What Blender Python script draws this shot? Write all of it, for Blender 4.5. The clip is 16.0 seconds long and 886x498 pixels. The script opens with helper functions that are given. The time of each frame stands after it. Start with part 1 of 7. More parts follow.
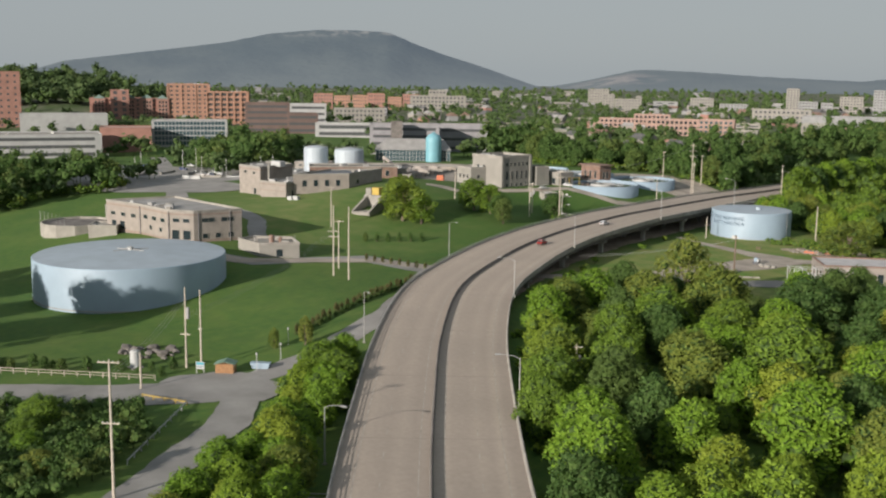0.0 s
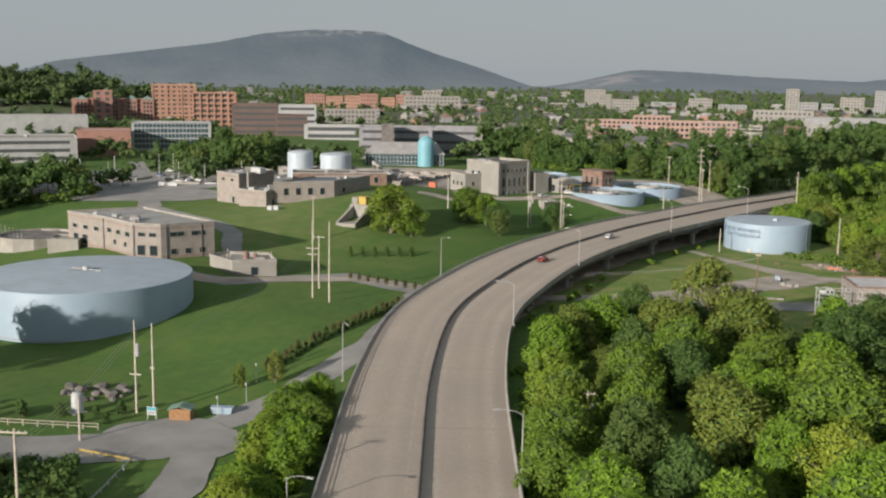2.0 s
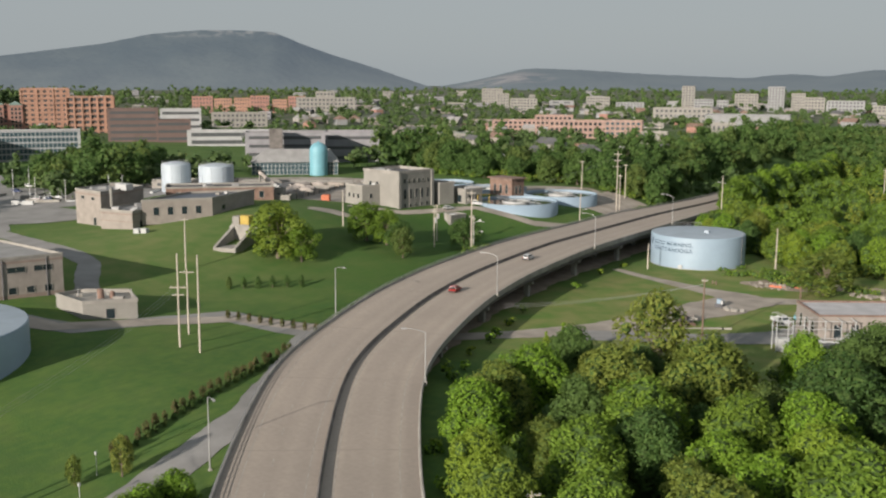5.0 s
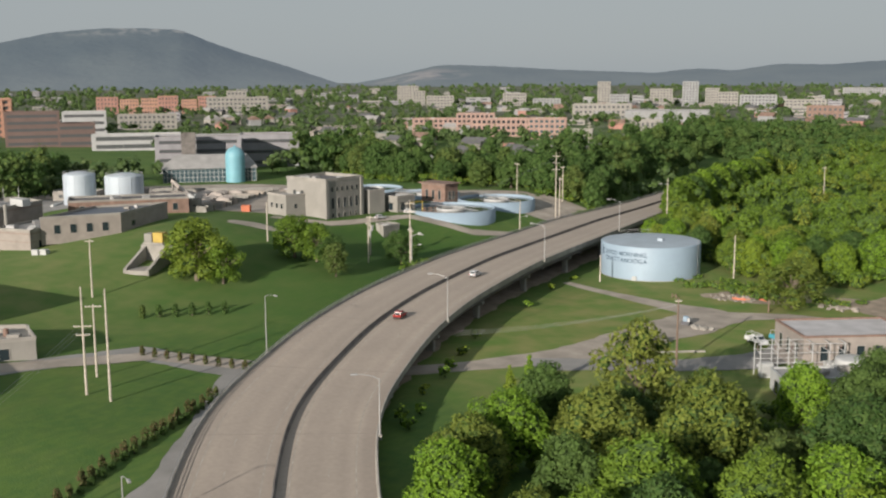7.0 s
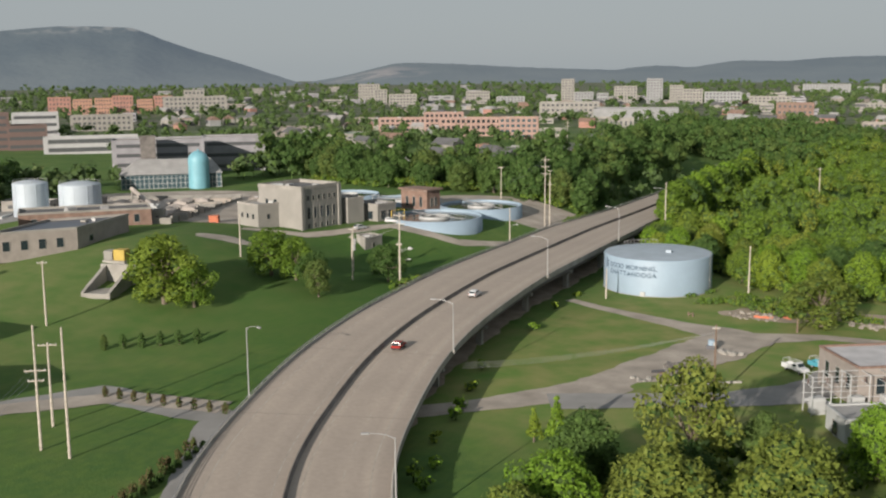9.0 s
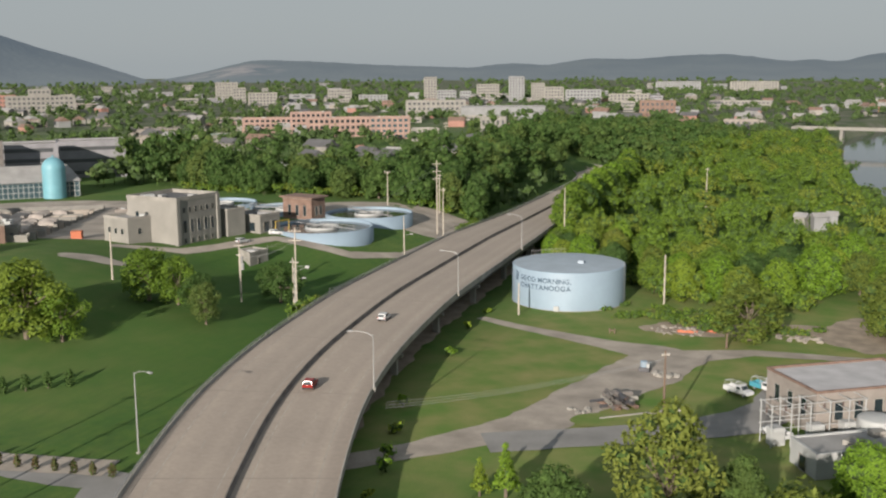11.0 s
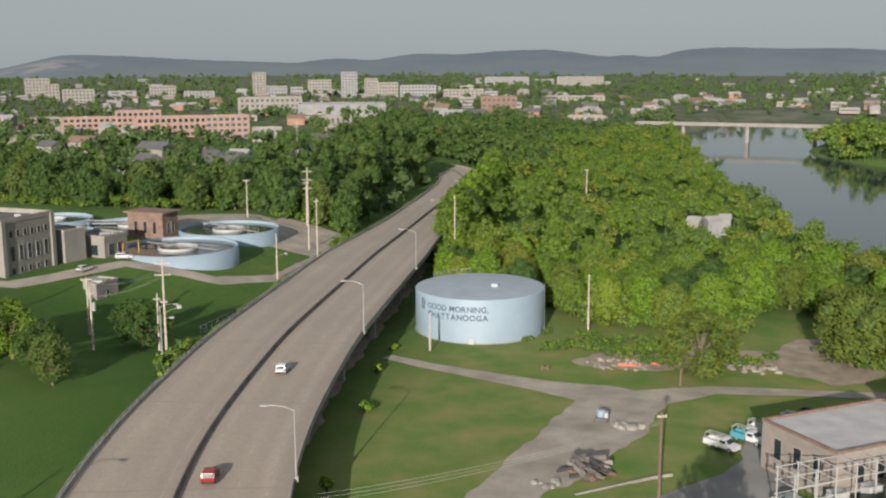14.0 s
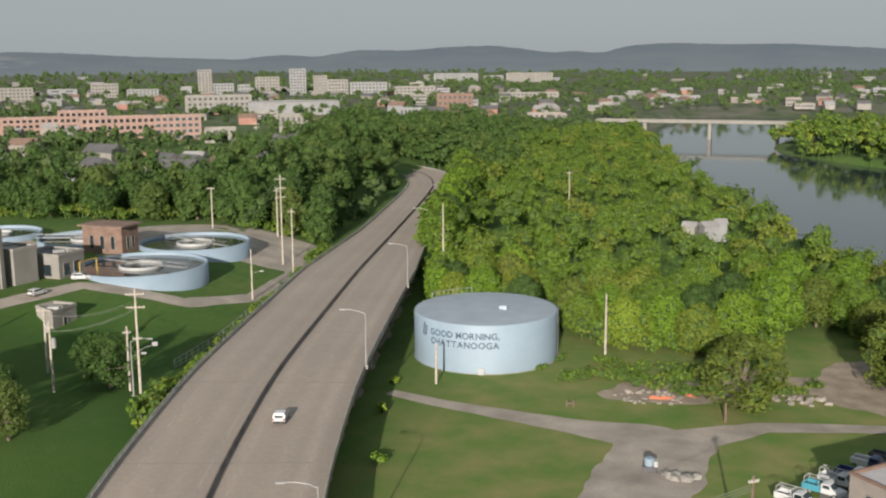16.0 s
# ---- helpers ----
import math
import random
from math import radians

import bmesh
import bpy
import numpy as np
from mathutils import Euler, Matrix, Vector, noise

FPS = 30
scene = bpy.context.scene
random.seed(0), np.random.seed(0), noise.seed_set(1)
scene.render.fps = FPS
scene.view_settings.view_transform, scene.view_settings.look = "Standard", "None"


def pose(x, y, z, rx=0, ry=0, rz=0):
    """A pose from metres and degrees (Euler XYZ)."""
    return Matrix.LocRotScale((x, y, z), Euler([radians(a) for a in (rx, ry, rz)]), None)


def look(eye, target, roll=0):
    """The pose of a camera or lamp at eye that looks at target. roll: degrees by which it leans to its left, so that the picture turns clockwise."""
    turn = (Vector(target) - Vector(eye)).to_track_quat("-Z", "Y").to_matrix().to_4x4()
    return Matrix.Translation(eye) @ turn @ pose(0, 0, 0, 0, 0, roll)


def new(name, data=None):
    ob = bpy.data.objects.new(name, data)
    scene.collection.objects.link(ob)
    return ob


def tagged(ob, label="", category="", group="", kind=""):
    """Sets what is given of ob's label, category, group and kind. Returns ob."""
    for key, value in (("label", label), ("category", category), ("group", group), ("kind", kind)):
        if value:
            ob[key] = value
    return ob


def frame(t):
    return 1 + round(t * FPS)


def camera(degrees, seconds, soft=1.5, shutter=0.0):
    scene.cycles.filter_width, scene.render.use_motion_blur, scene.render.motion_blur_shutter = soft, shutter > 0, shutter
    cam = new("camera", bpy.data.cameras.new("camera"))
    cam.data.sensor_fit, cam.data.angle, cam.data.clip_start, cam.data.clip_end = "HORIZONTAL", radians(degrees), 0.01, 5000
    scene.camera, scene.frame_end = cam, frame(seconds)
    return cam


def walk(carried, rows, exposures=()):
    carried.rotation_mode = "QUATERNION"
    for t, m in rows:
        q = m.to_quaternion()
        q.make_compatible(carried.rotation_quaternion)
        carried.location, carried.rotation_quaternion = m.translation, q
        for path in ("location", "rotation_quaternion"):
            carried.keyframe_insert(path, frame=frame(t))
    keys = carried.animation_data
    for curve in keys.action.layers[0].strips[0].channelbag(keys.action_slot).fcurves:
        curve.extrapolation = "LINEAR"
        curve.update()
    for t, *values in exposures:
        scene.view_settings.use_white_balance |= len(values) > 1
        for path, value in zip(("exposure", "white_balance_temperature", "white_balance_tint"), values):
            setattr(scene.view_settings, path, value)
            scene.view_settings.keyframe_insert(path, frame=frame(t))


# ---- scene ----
# ---- camera ----
cam = camera(45.38, 16.0, soft=2.2)
ROWS = [
    (0.0, pose(202.98, -373.31, 60.15, 80.587, -0.765, 45.236)),
    (0.5, pose(197.42, -367.76, 60.09, 80.601, -0.820, 45.209)),
    (1.0, pose(192.16, -361.99, 60.11, 80.600, -0.796, 45.200)),
    (1.5, pose(186.97, -356.42, 60.13, 80.605, -0.826, 45.141)),
    (2.0, pose(181.71, -350.76, 60.15, 80.598, -0.793, 44.959)),
    (2.5, pose(176.46, -345.02, 60.20, 80.603, -0.755, 44.680)),
    (3.0, pose(171.21, -339.34, 60.19, 80.610, -0.748, 44.247)),
    (3.5, pose(165.93, -333.65, 60.05, 80.647, -0.715, 43.347)),
    (4.0, pose(160.65, -328.05, 59.91, 80.667, -0.561, 42.122)),
    (4.5, pose(155.39, -322.52, 60.00, 80.655, -0.402, 40.761)),
    (5.0, pose(150.15, -317.37, 60.11, 80.637, -0.225, 39.344)),
    (7.5, pose(121.78, -295.09, 61.02, 80.423, 0.325, 33.852)),
    (8.0, pose(116.05, -290.57, 61.00, 80.395, 0.365, 33.358)),
    (8.5, pose(110.33, -286.16, 61.10, 80.367, 0.430, 32.961)),
    (8.7, pose(108.05, -284.43, 61.13, 80.354, 0.458, 32.755)),
    (10.8, pose(85.74, -269.15, 61.83, 80.157, 0.365, 25.519)),
    (11.0, pose(83.51, -266.98, 61.84, 80.139, 0.422, 24.522)),
    (11.5, pose(78.04, -261.56, 61.76, 80.073, 0.417, 21.815)),
    (12.0, pose(72.60, -256.30, 61.70, 80.034, 0.398, 19.726)),
    (12.5, pose(67.36, -251.20, 61.64, 79.974, 0.332, 18.340)),
    (13.0, pose(62.40, -246.04, 61.59, 79.936, 0.310, 17.162)),
    (13.5, pose(57.67, -240.98, 61.51, 79.905, 0.301, 15.970)),
    (14.0, pose(53.04, -235.72, 61.65, 79.828, 0.347, 15.001)),
    (14.5, pose(48.47, -230.48, 61.73, 79.775, 0.384, 14.180)),
    (15.0, pose(43.98, -225.33, 61.77, 79.729, 0.401, 13.446)),
    (15.5, pose(39.58, -219.89, 61.94, 79.657, 0.470, 12.760)),
    (16.0, pose(35.24, -214.41, 61.97, 79.608, 0.489, 11.952)),
]
walk(cam, ROWS)
# ---- end camera ----

# ---- world, sun and exposure ----
SUN_AZ = 178.0      # compass bearing of the sun from +y, clockwise
SUN_EL = 15.2
world = bpy.data.worlds.new("sky")
scene.world = world
world.use_nodes = True
wn = world.node_tree.nodes
sky = wn.new("ShaderNodeTexSky")
sky.sky_type = 'NISHITA'
sky.sun_disc = False
sky.sun_elevation = radians(SUN_EL)
sky.sun_rotation = radians(SUN_AZ)
sky.air_density, sky.dust_density, sky.ozone_density = 1.0, 1.0, 1.0
soften = wn.new("ShaderNodeHueSaturation")
soften.inputs["Saturation"].default_value = 0.45
world.node_tree.links.new(sky.outputs[0], soften.inputs["Color"])
veil = wn.new("ShaderNodeMix")          # thin even haze over the whole sky
veil.data_type = 'RGBA'
veil.inputs[0].default_value = 0.90
veil.inputs[7].default_value = (3.25, 3.6, 3.8, 1)
world.node_tree.links.new(soften.outputs[0], veil.inputs[6])
world.node_tree.links.new(veil.outputs[2], wn["Background"].inputs[0])
wn["Background"].inputs[1].default_value = 0.088
sun = new("sun", bpy.data.lights.new("sun", 'SUN'))
sun.data.energy, sun.data.angle, sun.data.color = 5.5, radians(0.6), (1.0, 0.90, 0.79)
sx, sy, sz = (math.sin(radians(SUN_AZ)) * math.cos(radians(SUN_EL)), math.cos(radians(SUN_AZ)) * math.cos(radians(SUN_EL)), math.sin(radians(SUN_EL)))
sun.matrix_world = look((sx * 300, sy * 300, sz * 300), (0, 0, 0))
scene.view_settings.exposure = 0.28


# ---- the lie of the land ----
def sstep(a, b, v):
    u = min(1.0, max(0.0, (v - a) / (b - a)))
    return u * u * (3 - 2 * u)


def hill(x, y, cx, cy, rx, ry):
    return math.exp(-((x - cx) / rx) ** 2 - ((y - cy) / ry) ** 2)


def land_z(x, y):
    q = sstep(-40.0, 20.0, y) * sstep(220.0, 110.0, y)
    west = sstep(-72.0 + 20.0 * q, -135.0 + 32.0 * q, x)
    z = (7.0 + 1.9 * q) * west * sstep(-215.0, -130.0, y)
    z += 7.0 * hill(x, y, -105.0, -72.0, 62.0, 48.0)
    z += 5.0 * hill(x, y, -205.0, -45.0, 60.0, 45.0)
    z -= 4.5 * sstep(-190.0, -250.0, y)
    z += 3.0 * hill(x, y, -110.0, -190.0, 50.0, 35.0)
    knoll = 30.0 * hill(x, y, -880.0, 130.0, 90.0, 120.0)
    far = sstep(350.0, 1500.0, math.hypot(x, y))
    return z * (1 - far) + far * 6.0 * sstep(200.0, -1200.0, x) + knoll


def bank_x(y):
    """The river's near bank."""
    return float(np.interp(y, [40, 60, 95, 160, 254, 374, 598, 800, 1050], [330, 170, 112, 86, 66, 50, 22, 14, 60]))


def river(x, y):
    """1 in the water, 0 on land, with a soft bank."""
    d = min(x - bank_x(y), 1000 - y + 0.05 * x, y - 60)
    d = min(d, 2600 - x)
    wet = sstep(-9.0, 6.0, d)
    isle = math.hypot((x - 300) / 185.0, (y - 560 + 0.35 * (x - 250)) / 150.0)
    return wet * sstep(0.97, 1.06, isle)


def ground_z(x, y):
    w = river(x, y)
    z = land_z(x, y)
    if w < 1 and math.hypot((x - 300) / 185.0, (y - 560 + 0.35 * (x - 250)) / 150.0) < 1.06:
        z = -5.5
    return z * (1 - w) - 14.0 * w


# ---- materials ----
def material(name, rough=0.9, metal=0.0):
    m = bpy.data.materials.new(name)
    m.use_nodes = True
    b = m.node_tree.nodes["Principled BSDF"]
    b.inputs["Roughness"].default_value, b.inputs["Metallic"].default_value = rough, metal
    return m, m.node_tree.nodes, m.node_tree.links, b


def mix_nodes(n, l, fac, a, b):
    mx = n.new("ShaderNodeMix")
    mx.data_type = 'RGBA'
    for sock, v in ((mx.inputs[0], fac), (mx.inputs[6], a), (mx.inputs[7], b)):
        if isinstance(v, (int, float)):
            sock.default_value = v
        elif isinstance(v, tuple):
            sock.default_value = (*v, 1)
        else:
            l.new(v, sock)
    return mx.outputs[2]


def noise_fac(n, l, scale, detail=4, lo=0.35, hi=0.65, coord="Object", stretch=None):
    tc = n.new("ShaderNodeTexCoord")
    if coord != "World":
        src = tc.outputs[coord]
    else:
        src = n.new("ShaderNodeNewGeometry").outputs["Position"]
    if stretch:
        mp = n.new("ShaderNodeMapping")
        mp.inputs["Scale"].default_value = stretch
        l.new(src, mp.inputs[0])
        src = mp.outputs[0]
    t = n.new("ShaderNodeTexNoise")
    t.inputs["Scale"].default_value, t.inputs["Detail"].default_value = scale, detail
    l.new(src, t.inputs["Vector"])
    r = n.new("ShaderNodeMapRange")
    r.inputs[1].default_value, r.inputs[2].default_value = lo, hi
    l.new(t.outputs[0], r.inputs[0])
    return r.outputs[0]


def add_bump(n, l, b, fac, strength, dist=0.05):
    bp = n.new("ShaderNodeBump")
    bp.inputs["Strength"].default_value, bp.inputs["Distance"].default_value = strength, dist
    l.new(fac, bp.inputs["Height"])
    l.new(bp.outputs[0], b.inputs["Normal"])


def plain(name, col, rough=0.85, metal=0.0, vary=0.25, scale=0.4, fine=4.0, bump=0.15):
    """A surface with large stains, fine grain and light relief."""
    m, n, l, b = material(name, rough, metal)
    dark = tuple(c * (1 - vary) for c in col)
    lite = tuple(min(1, c * (1 + 0.5 * vary)) for c in col)
    big = noise_fac(n, l, scale, 5, 0.3, 0.7, "World")
    small = noise_fac(n, l, fine, 3, 0.3, 0.7, "World")
    c1 = mix_nodes(n, l, big, dark, lite)
    l.new(mix_nodes(n, l, mix_amount(n, l, small, 0.35), c1, dark), b.inputs["Base Color"])
    if bump:
        add_bump(n, l, b, small, bump, 0.03)
    return m


def mix_amount(n, l, fac, k):
    mu = n.new("ShaderNodeMath")
    mu.operation = 'MULTIPLY'
    mu.inputs[1].default_value = k
    l.new(fac, mu.inputs[0])
    return mu.outputs[0]


def leaf_material(name, dark, lite, yellow, odd=0.6):
    """Foliage: every leaf spray and every tree differs in colour; odd: how far the yellowish trees stray."""
    m, n, l, b = material(name, 0.7)
    geo = n.new("ShaderNodeNewGeometry")
    info = n.new("ShaderNodeObjectInfo")
    own = n.new("ShaderNodeAttribute")
    own.attribute_name = "tint"
    pick = n.new("ShaderNodeMath")
    pick.operation = 'ADD'
    l.new(own.outputs["Fac"], pick.inputs[0])
    l.new(info.outputs["Random"], pick.inputs[1])
    tree_no = n.new("ShaderNodeMath")
    tree_no.operation = 'FRACT'
    l.new(pick.outputs[0], tree_no.inputs[0])
    c = mix_nodes(n, l, geo.outputs["Random Per Island"], dark, lite)
    spray = noise_fac(n, l, 0.55, 2, 0.42, 0.62, "World")
    c = mix_nodes(n, l, mix_amount(n, l, spray, 0.35), c, tuple(1.15 * v for v in lite))
    for lo, hi, k, col in ((0.62, 1.0, odd, yellow), (0.42, 0.0, 0.5, tuple(0.75 * v for v in dark))):
        far = n.new("ShaderNodeMapRange")
        far.inputs[1].default_value, far.inputs[2].default_value = lo, hi
        l.new(tree_no.outputs[0], far.inputs[0])
        c = mix_nodes(n, l, mix_amount(n, l, far.outputs[0], k), c, col)
    l.new(c, b.inputs["Base Color"])
    b.inputs["Specular IOR Level"].default_value = 0.25
    tr = n.new("ShaderNodeBsdfTranslucent")
    l.new(c, tr.inputs[0])
    ms = n.new("ShaderNodeMixShader")
    ms.inputs[0].default_value = 0.32
    l.new(b.outputs[0], ms.inputs[1])
    l.new(tr.outputs[0], ms.inputs[2])
    l.new(ms.outputs[0], n["Material Output"].inputs[0])
    return m


M_LEAF = leaf_material("leaves_broad", (0.104, 0.205, 0.017), (0.186, 0.305, 0.030), (0.280, 0.300, 0.040))
M_LEAF_DEEP = leaf_material("leaves_deep", (0.042, 0.092, 0.022), (0.082, 0.146, 0.034), (0.145, 0.172, 0.042))
M_LEAF_MID = leaf_material("leaves_mixed", (0.088, 0.160, 0.017), (0.158, 0.245, 0.030), (0.245, 0.258, 0.042), 0.75)
# greyer, flatter leaf colours for far trees, with haze put into them
M_LEAF_HAZED = leaf_material("leaves_hazed", (0.066, 0.112, 0.042), (0.100, 0.152, 0.056), (0.150, 0.178, 0.064), 0.5)
M_LEAF_RUST = leaf_material("leaves_reddish", (0.085, 0.065, 0.030), (0.150, 0.100, 0.050), (0.130, 0.130, 0.050))
M_LEAF_YELLOW = leaf_material("leaves_yellowish", (0.112, 0.160, 0.026), (0.185, 0.225, 0.042), (0.225, 0.245, 0.052))
M_BARK = plain("bark", (0.16, 0.13, 0.10), 0.95, vary=0.4, scale=1.0)
# dark leaf green for crown cores: shade between the leaves as colour
M_CROWN_SHADE = plain("crown_shade_green", (0.060, 0.110, 0.020), 0.95, vary=0.6, scale=0.8, fine=5.0, bump=0.6)
M_CONC = plain("concrete", (0.30, 0.285, 0.26), 0.9, vary=0.3, scale=0.25)
M_CONC_DARK = plain("concrete_dark", (0.17, 0.155, 0.145), 0.9, vary=0.45, scale=0.3)
M_ASPHALT = plain("asphalt_grey", (0.265, 0.258, 0.25), 0.92, vary=0.3, scale=0.12)
M_GRAVEL = plain("gravel_track", (0.37, 0.325, 0.28), 0.95, vary=0.35, scale=0.15, fine=2.0, bump=0.4)
M_TANKBLUE = plain("tank_paint_blue", (0.255, 0.335, 0.415), 0.55, vary=0.10, scale=0.12, fine=1.0, bump=0.02)
M_TANKROOF = plain("tank_roof_blue", (0.33, 0.39, 0.45), 0.6, vary=0.14, scale=0.2, fine=1.0, bump=0.02)
M_WHITE = plain("white_paint", (0.40, 0.41, 0.41), 0.6, vary=0.12, scale=0.3, bump=0.02)
M_CYAN = plain("silo_paint_cyan", (0.16, 0.36, 0.43), 0.5, vary=0.1, scale=0.3, bump=0.02)
M_BRICK = plain("tan_brick", (0.275, 0.245, 0.222), 0.9, vary=0.2, scale=0.4, fine=6.0)
M_BRICK_BAND = plain("brick_band", (0.25, 0.195, 0.165), 0.9, vary=0.2, scale=0.4, fine=6.0)
M_RED = plain("red_brick", (0.33, 0.18, 0.145), 0.9, vary=0.2, scale=0.2, fine=3.0)
M_ORANGE = plain("orange_concrete", (0.37, 0.215, 0.155), 0.9, vary=0.15, scale=0.1)
# brick of the far apartment house, haze paleness mixed into its colour
M_PINK = plain("hazed_pink_brick", (0.33, 0.225, 0.19), 0.9, vary=0.2, scale=0.2)
M_BROWN = plain("brown_stone", (0.14, 0.095, 0.085), 0.8, vary=0.2, scale=0.1)
M_STONE = plain("pale_limestone", (0.252, 0.242, 0.222), 0.9, vary=0.18, scale=0.2)
M_ROOF = plain("flat_roof_grey", (0.30, 0.295, 0.29), 0.9, vary=0.25, scale=0.2)
M_ROOF_DARK = plain("flat_roof_dark", (0.11, 0.11, 0.115), 0.85, vary=0.25, scale=0.2)
M_RUST = plain("rusty_brick", (0.22, 0.145, 0.115), 0.9, vary=0.35, scale=0.5)
M_POLEG = plain("galvanised_steel", (0.36, 0.36, 0.36), 0.55, 0.4, vary=0.1, bump=0)
M_POLEW = plain("weathered_pole_wood", (0.47, 0.42, 0.36), 0.9, vary=0.3, scale=2.0)
M_POLED = plain("dark_pole_wood", (0.17, 0.12, 0.09), 0.9, vary=0.3, scale=2.0)
M_PAINT = plain("road_paint_white", (0.55, 0.54, 0.50), 0.8, vary=0.5, scale=0.8)
M_STEEL = plain("dark_steel", (0.12, 0.12, 0.13), 0.5, 0.5, vary=0.2)
M_BLACK = plain("black_rubber", (0.025, 0.025, 0.027), 0.8, vary=0.2)
M_ORANGEP = plain("orange_netting", (0.44, 0.14, 0.075), 0.8, vary=0.2)
M_SOIL = plain("bare_soil", (0.33, 0.27, 0.21), 0.95, vary=0.35, scale=0.3, fine=1.5, bump=0.4)
M_ROCK = plain("rubble_stone", (0.30, 0.27, 0.235), 0.95, vary=0.4, scale=0.5)
M_YELLOW = plain("yellow_paint", (0.42, 0.30, 0.06), 0.6, vary=0.2)
M_WOODP = plain("plain_wood", (0.36, 0.20, 0.10), 0.85, vary=0.3, scale=2.0)
M_GREENR = plain("green_roof_sheet", (0.16, 0.26, 0.20), 0.7, vary=0.2)
M_PALE = plain("pale_render", (0.245, 0.25, 0.255), 0.85, vary=0.15, scale=0.2)
M_BRIGHT = plain("bright_white_render", (0.37, 0.375, 0.38), 0.8, vary=0.15, scale=0.2)
M_GARAGE = plain("garage_concrete", (0.27, 0.266, 0.285), 0.9, vary=0.2, scale=0.2)
M_PANEL = plain("blue_black_roof_panel", (0.055, 0.065, 0.09), 0.35, vary=0.25, scale=0.5, bump=0)
M_LETTER = plain("lettering_slate", (0.065, 0.105, 0.15), 0.7, vary=0.15, bump=0)


def glass_material(name, col=(0.02, 0.03, 0.035), rough=0.12):
    m, n, l, b = material(name, rough)
    b.inputs["Base Color"].default_value = (*col, 1)
    b.inputs["Specular IOR Level"].default_value = 0.6
    return m


M_GLASS = glass_material("window_glass_dark")
# paler pane colour that holds the haze and sky sheen of far windows
M_GLASS_HAZED = glass_material("window_glass_hazed", (0.085, 0.09, 0.095), 0.2)
M_GLASS_BLUE = glass_material("curtain_glass", (0.05, 0.085, 0.10), 0.1)
M_CARW = glass_material("car_paint_white", (0.55, 0.56, 0.57), 0.25)
M_CARR = glass_material("car_paint_red", (0.28, 0.02, 0.015), 0.25)
M_CARB = glass_material("car_paint_teal", (0.07, 0.28, 0.36), 0.3)
M_CARD = glass_material("car_paint_blue", (0.03, 0.05, 0.14), 0.3)


# ---- mesh helpers ----
def part(name, bm, mat, parent=None, label="", smooth=False, at=None):
    me = bpy.data.meshes.new(name)
    bm.normal_update()
    bm.to_mesh(me)
    bm.free()
    if smooth:
        me.shade_smooth()
    for mm in (mat if isinstance(mat, (list, tuple)) else (mat,)):
        me.materials.append(mm)
    ob = new(name, me)
    if parent is not None:
        ob.parent = parent
    if at is not None:
        ob.matrix_basis = at
    if label:
        tagged(ob, label)
    return ob


def thing(name, m, label, category, group="", kind=""):
    ob = new(name)
    ob.matrix_basis = m
    return tagged(ob, label, category, group, kind)


def raw(name, verts, faces, mat, parent=None, smooth=False, label=""):
    me = bpy.data.meshes.new(name)
    me.from_pydata(verts, [], faces)
    me.update()
    if smooth:
        me.shade_smooth()
    me.materials.append(mat)
    ob = new(name, me)
    if parent is not None:
        ob.parent = parent
    if label:
        tagged(ob, label)
    return ob


def box(bm, x0, y0, z0, x1, y1, z1, mi=0):
    v = [bm.verts.new(p) for p in ((x0, y0, z0), (x1, y0, z0), (x1, y1, z0), (x0, y1, z0), (x0, y0, z1), (x1, y0, z1), (x1, y1, z1), (x0, y1, z1))]
    for q in ((3, 2, 1, 0), (4, 5, 6, 7), (0, 1, 5, 4), (1, 2, 6, 5), (2, 3, 7, 6), (3, 0, 4, 7)):
        bm.faces.new([v[i] for i in q]).material_index = mi
    return v


def bevel_box(x0, y0, z0, x1, y1, z1, w=0.03):
    bm = bmesh.new()
    box(bm, x0, y0, z0, x1, y1, z1)
    bmesh.ops.bevel(bm, geom=bm.edges[:], offset=w, segments=1, affect='EDGES')
    return bm


def lathe(bm, prof, seg=24, cx=0.0, cy=0.0, cap=True):
    """Turn a profile of (radius, height) round a vertical line."""
    rings = []
    for r, z in prof:
        if r < 1e-4:
            rings.append([bm.verts.new((cx, cy, z))])
        else:
            rings.append([bm.verts.new((cx + r * math.cos(2 * math.pi * i / seg), cy + r * math.sin(2 * math.pi * i / seg), z)) for i in range(seg)])
    for a, b in zip(rings, rings[1:]):
        for i in range(seg):
            j = (i + 1) % seg
            q = [a[i % len(a)], a[j % len(a)], b[j % len(b)], b[i % len(b)]]
            q = [v for k, v in enumerate(q) if v not in q[:k]]
            if len(q) > 2:
                bm.faces.new(q)
    if cap:
        for r in (rings[0], rings[-1]):
            if len(r) > 2:
                bm.faces.new(r)
    return bm


def tube(bm, pts, radii, seg=7):
    """A tube along points."""
    rings = []
    for i, p in enumerate(pts):
        p = Vector(p)
        a = Vector(pts[max(0, i - 1)])
        b = Vector(pts[min(len(pts) - 1, i + 1)])
        d = (b - a).normalized()
        u = d.cross(Vector((0.31, 0.17, 1.0)) if abs(d.z) < 0.9 else Vector((1, 0, 0))).normalized()
        w = d.cross(u)
        r = radii[i] if isinstance(radii, (list, tuple)) else radii
        rings.append([bm.verts.new(p + r * (math.cos(2 * math.pi * k / seg) * u + math.sin(2 * math.pi * k / seg) * w)) for k in range(seg)])
    for a, b in zip(rings, rings[1:]):
        for k in range(seg):
            bm.faces.new((a[k], a[(k + 1) % seg], b[(k + 1) % seg], b[k]))
    bm.faces.new(rings[0])
    bm.faces.new(rings[-1])
    return bm

